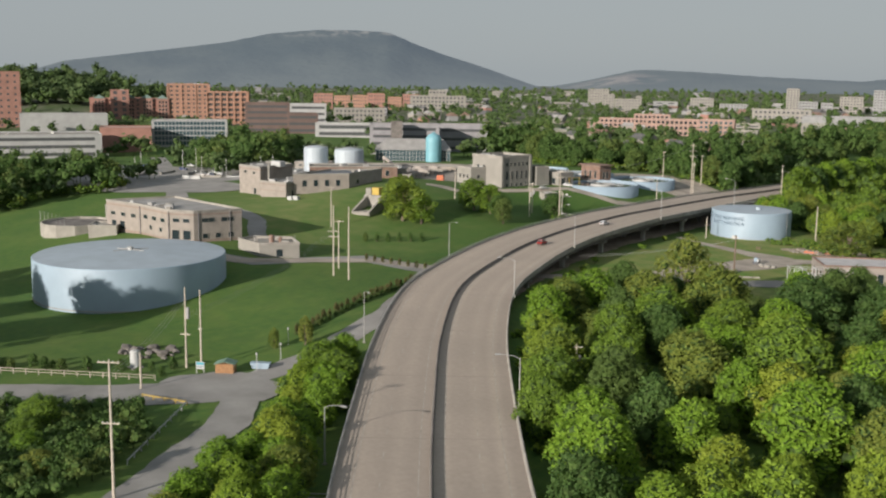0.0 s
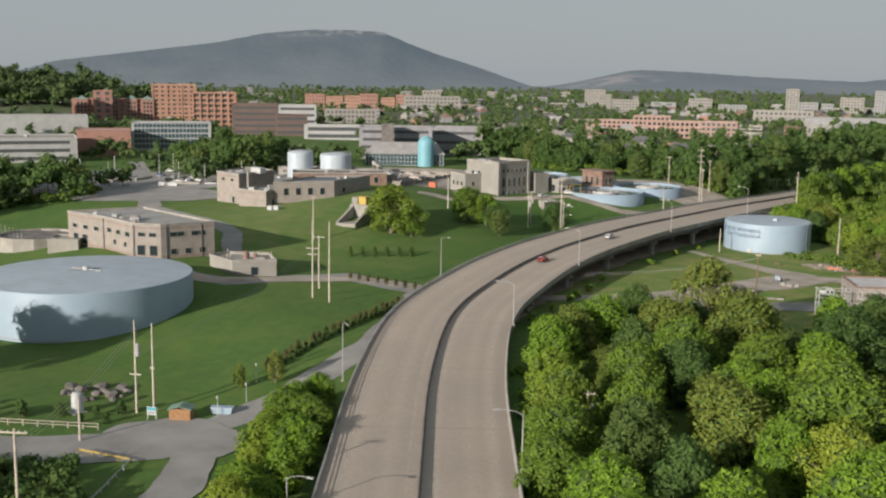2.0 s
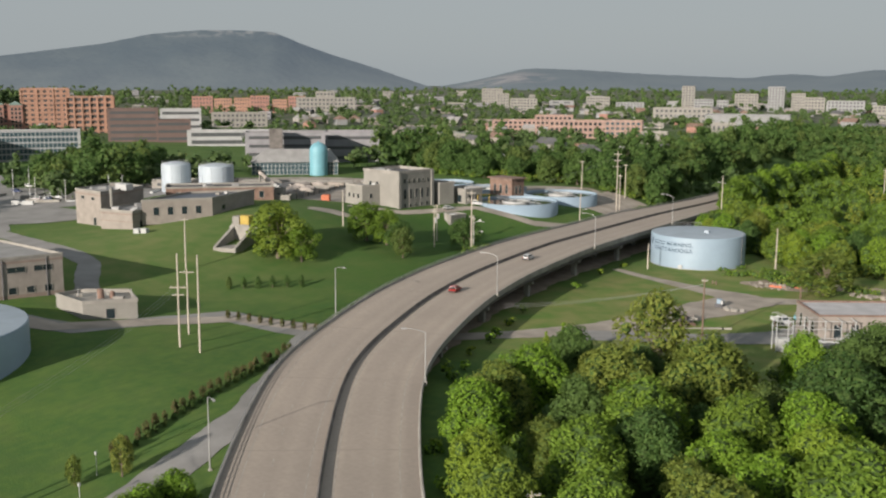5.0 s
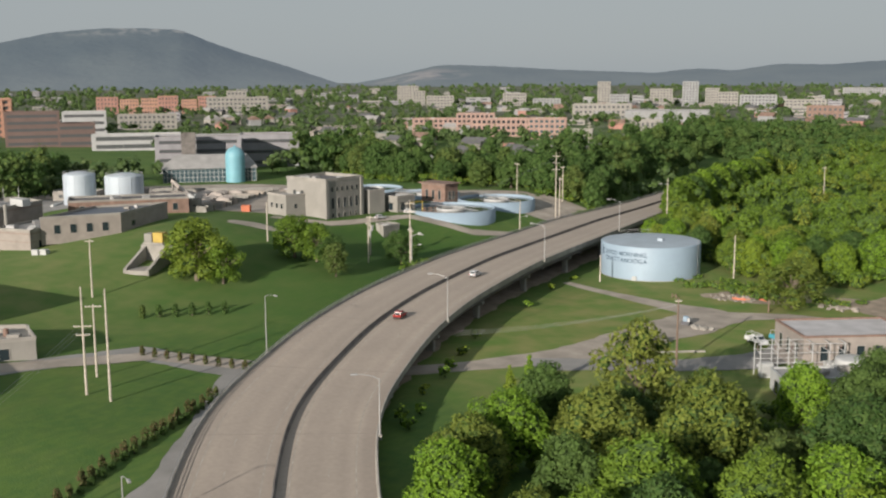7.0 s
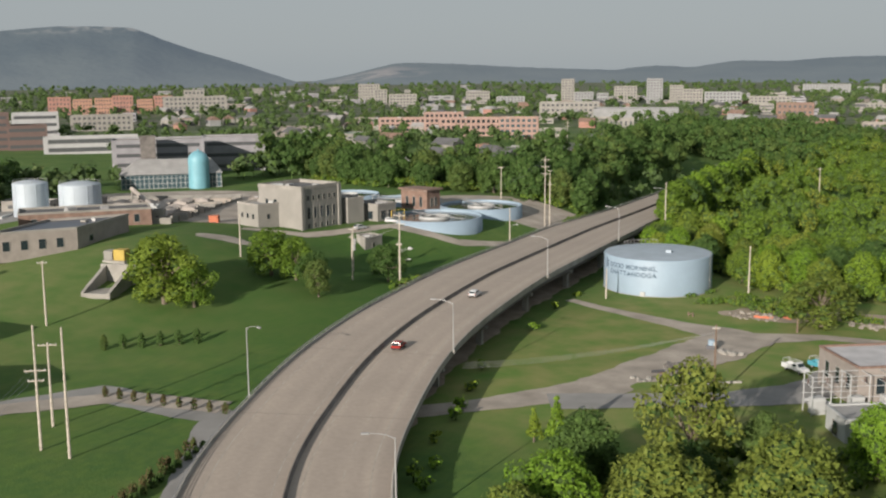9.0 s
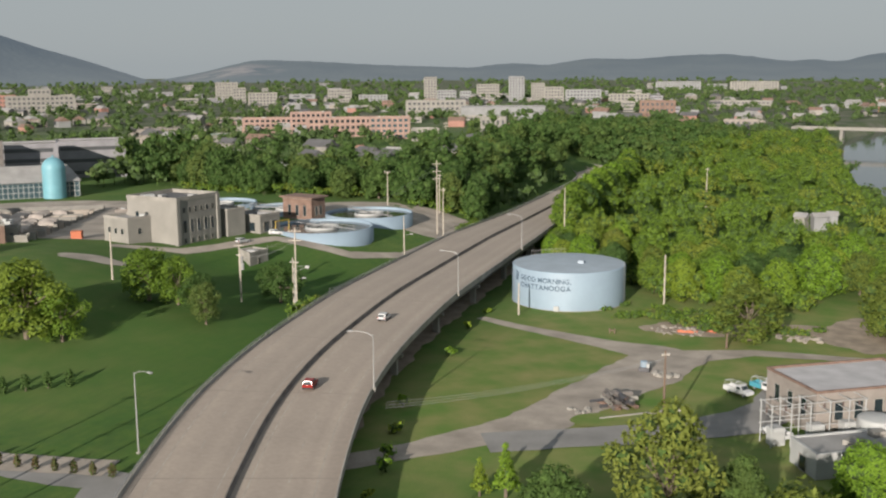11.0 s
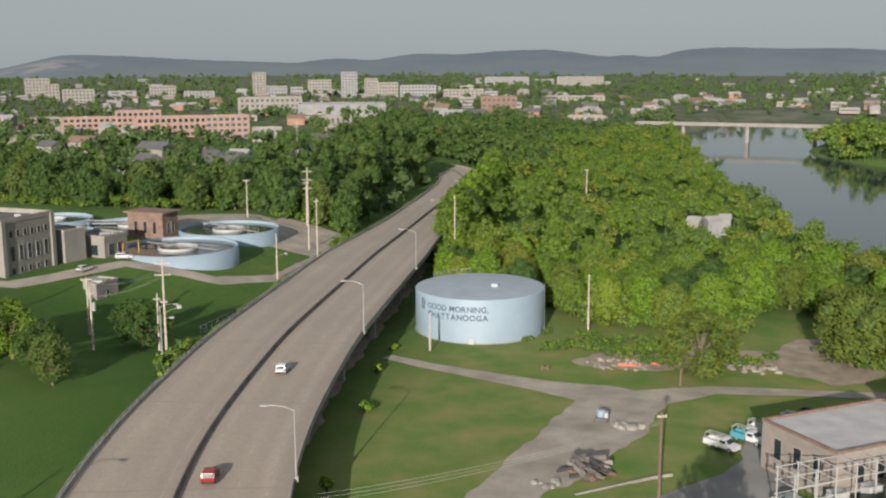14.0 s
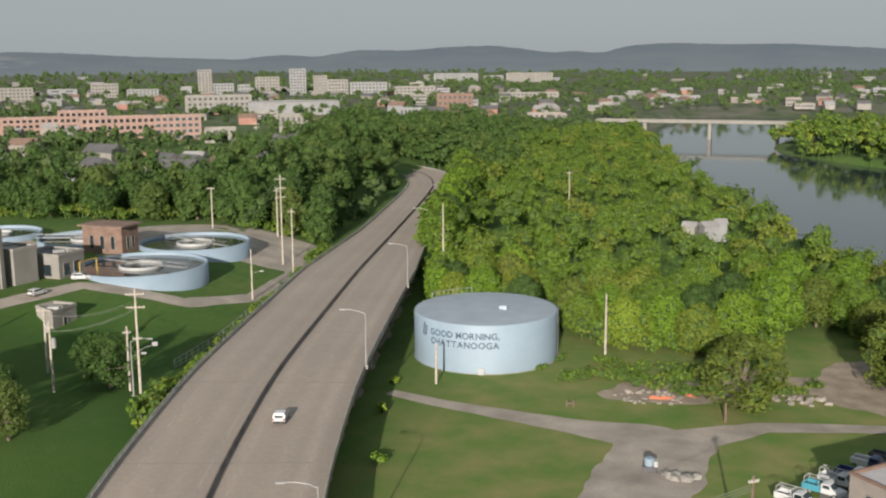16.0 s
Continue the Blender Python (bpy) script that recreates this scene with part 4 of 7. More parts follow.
for x, y in ((-82.0, -176.0), (-73.0, -176.5), (-70.5, -168.5)):
    bm = bmesh.new()
    tube(bm, [(x, y, 5.3), (x, y, 8.0)], 0.09, 6)
    part("vent_pipe", bm, M_POLEG, ph)

# tan brick works building on the hill, three joined blocks
poly_building("works_building", quad((-166.6, -114.2), (-172.7, -92.8), (-183.4, -113.3)), 8.5, 11.4, M_BRICK, M_ROOF, "tall tan brick block of the works with small dark windows", clutter=3, seed=5, bands=((10.2, 0.4),),
              wins=((3, 0.1, 0.9, 2, 8.6, 1.8, 0.9), (3, 0.6, 0.9, 1, 0.1, 1.6, 2.4)))
poly_building("works_building", quad((-148.4, -114.4), (-153.9, -94.6), (-162.0, -117.4)), 9.2, 5.6, M_BRICK, M_ROOF, "low tan brick block with pale roof units", clutter=5, seed=6, bands=((4.6, 0.3), (2.2, 0.2)),
              wins=((0, 0.1, 0.55, 2, 0.1, 1.8, 2.4),))
poly_building("works_building", quad((-137.9, -89.7), (-147.0, -63.3), (-149.2, -110.1)), 11.6, 6.4, M_BRICK, M_PANEL, "long brick works hall with a dark roof", clutter=2, seed=7,
              wins=((3, 0.1, 0.9, 4, 1.6, 1.8, 2.6), (0, 0.1, 0.4, 1, 2.0, 2.0, 1.6)))
poly_building("works_hall", rect(-168.0, -62.0, 52, 40, 14), 11.5, 6.0, M_RUST, M_ROOF_DARK, "long low pinkish brick hall behind the works", clutter=3, seed=13, wins=((0, 0.05, 0.95, 7, 2.0, 1.6, 2.4),))

# white digester tanks, blue silo
def digester(x, y, z, r, h, label):
    t = thing("digester_tank", pose(x, y, z), label, "storage tank", "white tanks")
    bm = bmesh.new()
    lathe(bm, [(r, -1.0), (r, h)], 48, cap=False)
    part("shell", bm, M_TANKW, t, smooth=True)
    bm = bmesh.new()
    lathe(bm, [(r, h), (r * 0.96, h + 0.25), (r * 0.5, h + 0.9), (0, h + 1.2)], 48, cap=False)
    part("roof", bm, M_TANKW, t, smooth=True)
    bm = bmesh.new()
    for k in range(24):
        a = 2 * math.pi * k / 24
        tube(bm, [(r * 0.97 * math.cos(a), r * 0.97 * math.sin(a), h), (r * 0.97 * math.cos(a), r * 0.97 * math.sin(a), h + 1.1)], 0.04, 4)
    lathe(bm, [(r * 0.985, h + 1.05), (r * 0.985, h + 1.12), (r * 0.955, h + 1.12), (r * 0.955, h + 1.05)], 36, cap=False)
    part("guard_rail", bm, M_POLEG, t)
    for k in range(10):
        a = 2 * math.pi * k / 10 + 0.3
        bm = bmesh.new()
        box(bm, r - 0.02, -0.12, 0, r + 0.10, 0.12, h - 0.1)
        part("stiffener", bm, M_TANKW, t, at=pose(0, 0, 0, 0, 0, math.degrees(a)))
    return t


M_TANKW = plain("tank_paint_pale", (0.40, 0.455, 0.51), 0.5, vary=0.08, scale=0.3, bump=0.02)
digester(-211.0, -50.0, 12.3, 5.8, 11.0, "white round steel digester tank with roof rail")
digester(-197.0, -40.5, 12.5, 7.0, 10.2, "wide white round digester tank with roof rail")
t = thing("silo", pose(-243.0, 62.0, 7.8), "tall turquoise silo with a domed top", "silo")
bm = bmesh.new()
R = 4.6
lathe(bm, [(R, -1), (R, 13.5)], 40, cap=False)
part("shell", bm, M_CYAN, t, smooth=True)
bm = bmesh.new()
lathe(bm, [(R, 13.5)] + [(R * math.cos(a), 13.5 + 4.4 * math.sin(a)) for a in (0.3, 0.6, 0.9, 1.2, 1.4)] + [(0, 17.9)], 40, cap=False)
part("dome", bm, M_CYAN, t, smooth=True)
for k in range(4):
    bm = bmesh.new()
    lathe(bm, [(R + 0.01, 2.5 + 3 * k), (R + 0.08, 2.55 + 3 * k), (R + 0.08, 2.75 + 3 * k), (R + 0.01, 2.8 + 3 * k)], 40, cap=False)
    part("hoop", bm, M_CYAN, t)
bm = bmesh.new()
lathe(bm, [(0.5, 17.7), (0.5, 18.4), (0.6, 18.5), (0, 18.7)], 12)
part("vent_cap", bm, M_CYAN, t)

# glasshouse hall with a pitched metal roof
def glass_hall(x, y, rot, w, d, hw, hr):
    g = thing("glass_hall", pose(x, y, ground_z(x, y), 0, 0, rot), "glazed hall with white mullions under a grey metal roof", "building")
    bm = bmesh.new()
    box(bm, -w / 2 + 0.3, 0.3, -1, w / 2 - 0.3, d - 0.3, hw - 0.1)
    part("glazing", bm, M_GLASS_BLUE, g)
    n = 22
    for k in range(n + 1):
        xx = -w / 2 + 0.2 + (w - 0.4) * k / n
        bm = bmesh.new()
        box(bm, xx - 0.11, 0.05, 0, xx + 0.11, 0.3, hw)
        part("mullion", bm, M_WHITE, g)
    for z in (0.1, hw * 0.36, hw * 0.7, hw - 0.25):
        bm = bmesh.new()
        box(bm, -w / 2 + 0.1, 0.08, z, w / 2 - 0.1, 0.28, z + 0.16)
        part("transom", bm, M_WHITE, g)
    bm = bmesh.new()
    lo = [bm.verts.new(p) for p in ((-w / 2 - 0.6, -0.6, hw), (w / 2 + 0.6, -0.6, hw), (w / 2 + 0.6, d + 0.6, hw), (-w / 2 - 0.6, d + 0.6, hw))]
    hi = [bm.verts.new(p) for p in ((-w / 2 + 7, d * 0.45, hw + hr), (w / 2 - 4, d * 0.45, hw + hr), (w / 2 - 4, d * 0.6, hw + hr), (-w / 2 + 7, d * 0.6, hw + hr))]
    for i in range(4):
        bm.faces.new((lo[i], lo[(i + 1) % 4], hi[(i + 1) % 4], hi[i]))
    bm.faces.new(hi)
    bm.faces.new(lo[::-1])
    part("roof", bm, M_ROOF, g)


glass_hall(-252.0, 54.0, 46.9, 44.0, 22.0, 6.5, 6.0)
# parking garage behind it; flat dark panes stand for its shaded open floors
gar = far_building("parking_garage", -292.0, 84.0, 47.0, 44.0, 18.5, 22.0, M_GARAGE, M_CONC, "grey concrete parking garage with long dark openings", 4, 1, "parking garage", wh=0.38, ribbons=True)
far_building("parking_garage", -288.0, 133.0, 45.0, 32.0, 17.5, 20.0, M_GARAGE, M_CONC, "grey concrete garage wing with two dark openings", 3, 1, "parking garage", wh=0.30, ribbons=True)
far_building("stair_tower", -284.0, 70.0, 47.0, 7.0, 21.0, 8.0, M_CONC_DARK, M_CONC, "grey concrete stair tower of the garage", 1, 1, "building", ww=0.01, wh=0.01, side=False)

# beds of stone, screed and pipework in front of the glass hall
M_COVER = plain("pale_cover_sheet", (0.42, 0.37, 0.335), 0.8, vary=0.3, scale=0.4)
YX, YY = Vector((0.79, 0.61)), Vector((0.61, -0.79))      # along the channels, and across them towards the lawn
rnd = random.Random(77)
for j in range(13):
    o = Vector((-238.0, 8.0)) + YY * (7.2 * j + 2)
    L = 52.0 - 1.2 * j
    x0, y0 = o.x, o.y
    zc = ground_z(x0 + YX.x * L / 2, y0 + YX.y * L / 2)
    ch = thing("settling_channel", pose(x0, y0, zc, 0, 0, math.degrees(math.atan2(YX.y, YX.x))), "long low concrete settling channel of the works", "channel", "channels of the works")
    h = rnd.uniform(0.9, 1.7)
    for y in (-1.9, 1.9):
        part("channel_wall", bevel_box(0, y - 0.3, -1.5, L, y + 0.3, h, 0.06), rnd.choice((M_CONC, M_STONE, M_GRAVEL)), ch)
    for k in range(int(L / 8) + 1):
        part("cross_wall", bevel_box(8 * k, -1.6, -1.5, 8 * k + 0.5, 1.6, h - 0.05, 0.05), M_CONC, ch)
    bm = bmesh.new()
    box(bm, 0.1, -1.6, -1.0, L - 0.1, 1.6, h - 0.6)
    part("water_surface", bm, M_BASIN, ch)
    if j >= 3:
        for k in range(int(L / 6)):
            if rnd.random() < 0.8:
                bm = bmesh.new()
                seg = 8
                rows = []
                for e in (6 * k + 0.6, 6 * k + 3.0, 6 * k + 5.4):
                    g = 1.7 if e == 6 * k + 3.0 else 1.1
                    rows.append([bm.verts.new((e, 2.4 * math.cos(math.pi * i / seg), h - 0.2 + g * math.sin(math.pi * i / seg))) for i in range(seg + 1)])
                for p, q in zip(rows, rows[1:]):
                    for i in range(seg):
                        bm.faces.new((p[i], q[i], q[i + 1], p[i + 1]))
                bm.faces.new(rows[0])
                bm.faces.new(rows[-1][::-1])
                part("cover_hood", bm, M_COVER, ch)
conv = thing("inclined_pipe", pose(0, 0, 0), "thick pale pipe on trestles across the works yard", "pipe")
bm = bmesh.new()
pts = [(-226.0 + 7.6 * k, 8.0 - 5.2 * k, ground_z(-226.0 + 7.6 * k, 8.0 - 5.2 * k) + 5.0 - 0.35 * k) for k in range(9)]
tube(bm, pts, 0.8, 12)
part("pipe", bm, M_COVER, conv, smooth=True)
for p in pts[::2]:
    part("trestle_leg", bevel_box(p[0] - 0.3, p[1] - 0.3, ground_z(p[0], p[1]) - 0.4, p[0] + 0.3, p[1] + 0.3, p[2] - 0.6, 0.04), M_CONC, conv)
for x, y, w, d, h, rot, mt, lab in ((-176.0, -34.0, 13.0, 6.0, 3.2, 38, M_WHITE, "low white plant shed in the works yard"), (-160.0, -44.0, 10.0, 5.0, 3.6, 38, M_CONC, "low grey plant shed in the works yard"), (-214.0, -24.0, 12.0, 6.0, 3.0, 38, M_BRICK, "low tan plant shed in the works yard"),
                                    (-228.0, -40.0, 18.0, 8.0, 3.0, 30, M_CONC, "flat grey tank cover behind the digesters"), (-154.0, 8.0, 14.0, 5.0, 5.4, 40, M_BRICK, "low tan plant building with a flat roof")):
    far_building("plant_shed", x, y, rot, w, h, d, mt, M_ROOF, lab, 1, 3, "shed", ww=0.3, wh=0.4, clutter=2, group="plant sheds")
stk = thing("chimney_pipe", pose(-163.5, -112.0, 14.0), "thin pale chimney pipe on the works roof", "chimney")
bm = bmesh.new()
tube(bm, [(0, 0, 0), (0, 0, 7.6)], 0.55, 12)
part("flue", bm, M_STONE, stk)
part("roof_plant", bevel_box(-172.5, -1.5 - 103, 0, -166.0, 1.5 - 103, 2.2, 0.1), M_WHITE, stk, at=pose(163.5, 112.0, 5.9))
blob("yard_gravel", -196.0, 10.0, 82.0, 52.0, M_GRAVEL, 0.08, "pale gravel yard of the works", 0.5, 0.08, 5)
o = tagged(part("container", bevel_box(-1.6, -1.2, -0.3, 1.6, 1.2, 2.4, 0.05), M_ORANGEP, at=pose(-150.0, -24.0, ground_z(-150, -24), 0, 0, 30)), "red steel container in the works yard", "container")

# three-storey limestone office with annex
poly_building("office_building", [(-116.8, -18.0), (-115.2, 0.2), (-134.0, 2.0), (-136.0, -17.0)], 9.4, 13.4, M_STONE, M_ROOF_DARK, "three-storey pale limestone office with pilasters and tall windows", clutter=4, seed=21,
              wins=((0, 0.1, 0.92, 6, 9.6, 1.1, 1.5), (0, 0.1, 0.92, 5, 3.6, 1.3, 3.6), (0, 0.1, 0.9, 5, 0.4, 1.0, 1.4), (3, 0.1, 0.5, 2, 8.0, 1.2, 1.6)), parapet=1.0)
ob = tagged(new("pilaster_row"), "tall pale stone piers on the office wall", "pilasters")
for u in (0.02, 0.98):
    x, y = -116.8 + 1.6 * u, -18.0 + 18.2 * u
    bm = bevel_box(-0.9, -0.7, -1.5, 0.5, 0.7, 13.9, 0.08)
    part("pier", bm, M_STONE, ob, at=pose(x, y, 9.4, 0, 0, -5))
poly_building("office_annex", quad((-129.3, -25.0), (-127.0, -17.6), (-141.0, -22.0)), 10.0, 7.6, M_STONE, M_ROOF, "low pale stone annex of the office", clutter=1, seed=22, wins=((3, 0.1, 0.9, 3, 3.0, 1.2, 1.6), (0, 0.3, 0.7, 1, 3.0, 1.2, 1.6)))
poly_building("office_annex", [(-114.0, 3.0), (-112.4, 10.0), (-122.0, 12.0), (-123.6, 4.0)], 9.0, 8.6, M_STONE, M_ROOF, "pale stone wing with plain walls", clutter=1, seed=23)
poly_building("meter_house", [(-108.0, 12.0), (-106.6, 21.0), (-118.0, 23.0), (-119.5, 14.0)], 8.8, 6.0, M_STONE, M_ROOF_DARK, "low stone house with dark openings", clutter=2, seed=24, wins=((0, 0.1, 0.9, 2, 1.0, 2.4, 3.0), (3, 0.1, 0.9, 2, 1.0, 2.2, 2.8)))
y_rail = thing("gas_gantry", pose(-105.0, 16.0, ground_z(-105, 16)), "yellow painted pipe frame by the meter house", "gantry")
for a, bb in (((0, 0, -0.3), (0, 0, 3.6)), ((1.2, 6, -0.3), (1.2, 6, 3.6)), ((0, 0, 3.6), (1.2, 6, 3.6))):
    bm = bmesh.new()
    tube(bm, [a, bb], 0.16, 8)
    part("pipe", bm, M_YELLOW, y_rail)

# round clarifiers and the brick control house
for x, y, z, r, g in ((-95.5, 29.0, 5.2, 16.8, 1), (-96.5, 63.0, 5.2, 15.6, 1), (-130.0, 62.0, 5.6, 13.6, 1), (-162.0, 66.0, 5.6, 13.0, 1)):
    basin("clarifier", x, y, z, r, 5.0, "round pale blue clarifier tank with a white inner ring", 64, ring=True, wall=M_TANKBLUE, water=True, group="clarifiers")
for x, y, rot in ((-95.5, 29.0, 75), (-96.5, 63.0, 60), (-130.0, 62.0, 100)):
    br = thing("gantry_bridge", pose(x, y, 10.3, 0, 0, rot), "narrow steel walkway across a clarifier", "walkway", "clarifier walkways")
    bm = bmesh.new()
    box(bm, -0.5, -15.0, 0, 0.5, 15.0, 0.18)
    part("walkway_deck", bm, M_POLEG, br)
    for s in (-0.5, 0.5):
        bm = bmesh.new()
        tube(bm, [(s, -15, 1.1), (s, 15, 1.1)], 0.04, 5)
        for k in range(11):
            tube(bm, [(s, -15 + 3 * k, 0.1), (s, -15 + 3 * k, 1.1)], 0.03, 4)
        part("handrail", bm, M_POLEG, br)
ctl = poly_building("control_house", quad((-109.9, 46.0), (-108.9, 53.5), (-122.5, 47.5)), 8.6, 7.6, M_RUST, M_RUST, "brown brick control house with overhanging roof between clarifiers", clutter=0, parapet=0.1, wins=((3, 0.1, 0.9, 3, 1.6, 1.2, 3.6), (0, 0.2, 0.8, 2, 1.6, 1.2, 3.2)))
bm = bmesh.new()
wall_prism(bm, inset_poly(quad((-109.9, 46.0), (-108.9, 53.5), (-122.5, 47.5)), -0.9), 16.35, 16.8)
part("roof_overhang", bm, M_RUST, ctl)
hut = poly_building("valve_hut", [(-91.7, -17.6), (-91.0, -9.4), (-97.0, -8.4), (-98.5, -13.0)], 4.6, 4.0, M_CONC, M_CONC, "small pale concrete valve hut on the slope", clutter=2, seed=31, wins=((0, 0.4, 0.6, 1, 0.1, 1.1, 2.2),))
blob("gravel_yard", -84.0, 80.0, 52.0, 22.0, M_GRAVEL, 0.1, "pale gravel yard behind the clarifiers", 0.1, 0.08, 7)
strip("service_road", [(-130, -32), (-112, -22), (-106, -6), (-100, 8), (-76, 14), (-66, 32), (-66, 60), (-72, 84)], 5.5, M_GRAVEL, 0.12, "pale gravel service road through the works")

# headwall of the drain below the works hall
hw = thing("drain_headwall", pose(-104.0, -108.0, ground_z(-104, -108), 0, 0, 20) @ Matrix.Diagonal((2.2, 1.3, 1.3, 1)), "wedge-shaped concrete drain headwall on the slope", "headwall")
for s in (-1, 1):
    bm = bmesh.new()
    v = [bm.verts.new(p) for p in ((s * 1.6 - 0.2, -5, -0.8), (s * 1.6 + 0.2, -5, -0.8), (s * 1.6 + 0.2, 4, -0.8), (s * 1.6 - 0.2, 4, -0.8), (s * 1.6 - 0.2, -5, 0.4), (s * 1.6 + 0.2, -5, 0.4), (s * 1.6 + 0.2, 4, 4.2), (s * 1.6 - 0.2, 4, 4.2))]
    for q in ((3, 2, 1, 0), (4, 5, 6, 7), (0, 1, 5, 4), (1, 2, 6, 5), (2, 3, 7, 6), (3, 0, 4, 7)):
        bm.faces.new([v[i] for i in q])
    part("wing_wall", bm, M_CONC, hw)
part("apron", bevel_box(-1.4, -5.0, -0.8, 1.4, 4.0, 0.15, 0.03), M_CONC, hw)
part("head_wall", bevel_box(-2.2, 3.6, -0.8, 2.2, 4.2, 4.2, 0.05), M_CONC, hw)
gen = thing("generator", pose(-117.0, -94.0, ground_z(-117, -94), 0, 0, 15), "yellow generator set on a pale plinth", "generator")
part("plinth", bevel_box(-3.4, -1.8, -1.2, 3.4, 1.8, 0.5, 0.05), M_CONC, gen)
part("housing", bevel_box(-0.2, -1.4, 0.5, 3.2, 1.4, 3.4, 0.1), M_YELLOW, gen)
part("tank", bevel_box(-3.2, -1.4, 0.5, -0.5, 1.4, 3.0, 0.1), M_STONE, gen)
for k, (x, y) in enumerate(((-140.5, -118.0), (-138.0, -117.0))):
    tagged(part("air_conditioner", bevel_box(-1.2, -0.8, -0.3, 1.2, 0.8, 1.5, 0.08), M_WHITE, at=pose(x, y, ground_z(x, y), 0, 0, 10)), "white air-conditioning unit on the lawn", "air conditioner", "units on the lawn")
blob("sand_patch", -116.0, -54.0, 10.0, 4.5, M_GRAVEL, 0.07, "pale bare patch on the hill", 0.4, 0.12, 9)

# roads on this side
strip("lower_road", [(-40, -330), (-7, -290.5), (8, -275), (19, -259), (20, -246), (18, -231), (14.5, -219), (7, -197), (-9, -173), (-26, -150), (-46, -152), (-56, -152), (-62, -168), (-68, -186), (-84, -192)], 8.0, M_ASPHALT, 0.10, "worn grey lane along the lawn")
strip("side_road", [(-60, -352), (-30, -322), (-2, -293), (24, -262), (20, -248)], 11.0, M_ASPHALT, 0.13, "grey road to the junction below the bridge")
strip("access_road", [(22, -252), (33, -260), (42, -268.5), (49, -280), (62, -300), (80, -322)], 8.0, M_ASPHALT, 0.16, "grey access lane falling away under the trees")
strip("works_lane", [(-84, -192), (-72, -189), (-62, -170), (-50, -152), (-29, -146)], 6.5, M_GRAVEL, 0.16, "pale concrete lane across the lawn")
blob("junction", 21.0, -256.0, 13.0, 10.0, M_ASPHALT, 0.19, "worn asphalt junction", 0.6, 0.08, 11, "road")
strip("works_lane", [(-90, -168), (-104, -160), (-118, -150), (-140, -146), (-190, -140)], 6.5, M_ASPHALT, 0.1, "grey lane behind the workshop")
strip("street", [(-190, -140), (-240, -112), (-300, -80), (-380, -40)], 9.0, M_ASPHALT, 0.12, "grey street beside the car park")
blob("car_park", -278.0, -88.0, 88.0, 40.0, M_ASPHALT, 0.15, "grey car park by the street", 0.45, 0.06, 15, "car park")

blob("car_park", -240.0, -126.0, 50.0, 26.0, M_ASPHALT, 0.19, "worn asphalt turning place by the street", 0.5, 0.08, 16, "car park")

# clutter of the lot beside the street: kerbs, low walls, tanks and posts
rnd = random.Random(31)
for k in range(16):
    x, y = rnd.uniform(-318, -216), 0.0
    y = -92 - 0.45 * (x + 270) * -1 + rnd.uniform(-20, 20)
    w = rnd.uniform(5, 16)
    tagged(part("low_wall", bevel_box(-w / 2, -0.6, -0.4, w / 2, 0.6, rnd.uniform(0.5, 1.8), 0.05), rnd.choice((M_CONC, M_STONE, M_WHITE)), at=pose(x, y, ground_z(x, y), 0, 0, rnd.choice((30, 36, 120)))), "low pale concrete wall in the street lot", "wall", "walls of the lot")
for k in range(9):
    x, y = -300 + 11 * k + rnd.uniform(-3, 3), -112 + 5 * k + rnd.uniform(-6, 6)
    post = thing("lot_post", pose(x, y, ground_z(x, y)), "thin pale pole beside the street lot", "pole", "poles of the lot")
    bm = bmesh.new()
    tube(bm, [(0, 0, -0.4), (0, 0, rnd.uniform(9, 14))], 0.16, 6)
    part("shaft", bm, M_POLEG, post)

# ---- the town behind ----
FB = far_building
FB("hospital_block", -719.7, 190.0, 58.6, 40.0, 41.0, 34.0, M_ORANGE, M_ROOF, "tall orange brick hospital block with recessed windows", 10, 7, ww=0.45, wh=0.4, clutter=3, z=5.0)
FB("hospital_block", -699.0, 221.0, 56.6, 40.0, 35.0, 30.0, M_ORANGE, M_ROOF, "orange brick hospital wing with deep square bays", 7, 6, ww=0.66, wh=0.6, clutter=3, z=4.0)
FB("brick_college", -746.9, 141.5, 61.5, 74.0, 24.0, 20.0, M_RED, M_GREENR, "old red brick institution with stone trim", 6, 14, ww=0.4, wh=0.5, z=8.0)
FB("brick_college", -741.0, 128.0, 62.1, 17.0, 32.0, 12.0, M_RED, M_STONE, "red brick tower with a pale stone arch", 6, 2, ww=0.4, wh=0.6, clutter=2, z=8.0)


def bay_front(b, pts, edges, z0, h, floors, bays, deep, mat):
    """Upright piers and floor bands that stand proud of a wall, so that its windows lie in deep bays."""
    for e, n_b in zip(edges, bays):
        a, c = Vector(pts[e]), Vector(pts[(e + 1) % 4])
        d = (c - a).normalized()
        o = Vector((d.y, -d.x))
        L = (c - a).length
        m = Matrix(((d.x, -o.x, 0, a.x), (d.y, -o.y, 0, a.y), (0, 0, 1, z0), (0, 0, 0, 1)))
        for k in range(n_b + 1):
            x = L * k / n_b
            part("pier", bevel_box(x - 0.7, -deep, 0, x + 0.7, 0.1, h, 0.05), mat, b, at=m)
        for k in range(1, floors + 1):
            part("floor_band", bevel_box(0.7, -deep + 0.15, h * k / floors - 0.9, L - 0.7, 0.1, h * k / floors + 0.2, 0.05), mat, b, at=m)


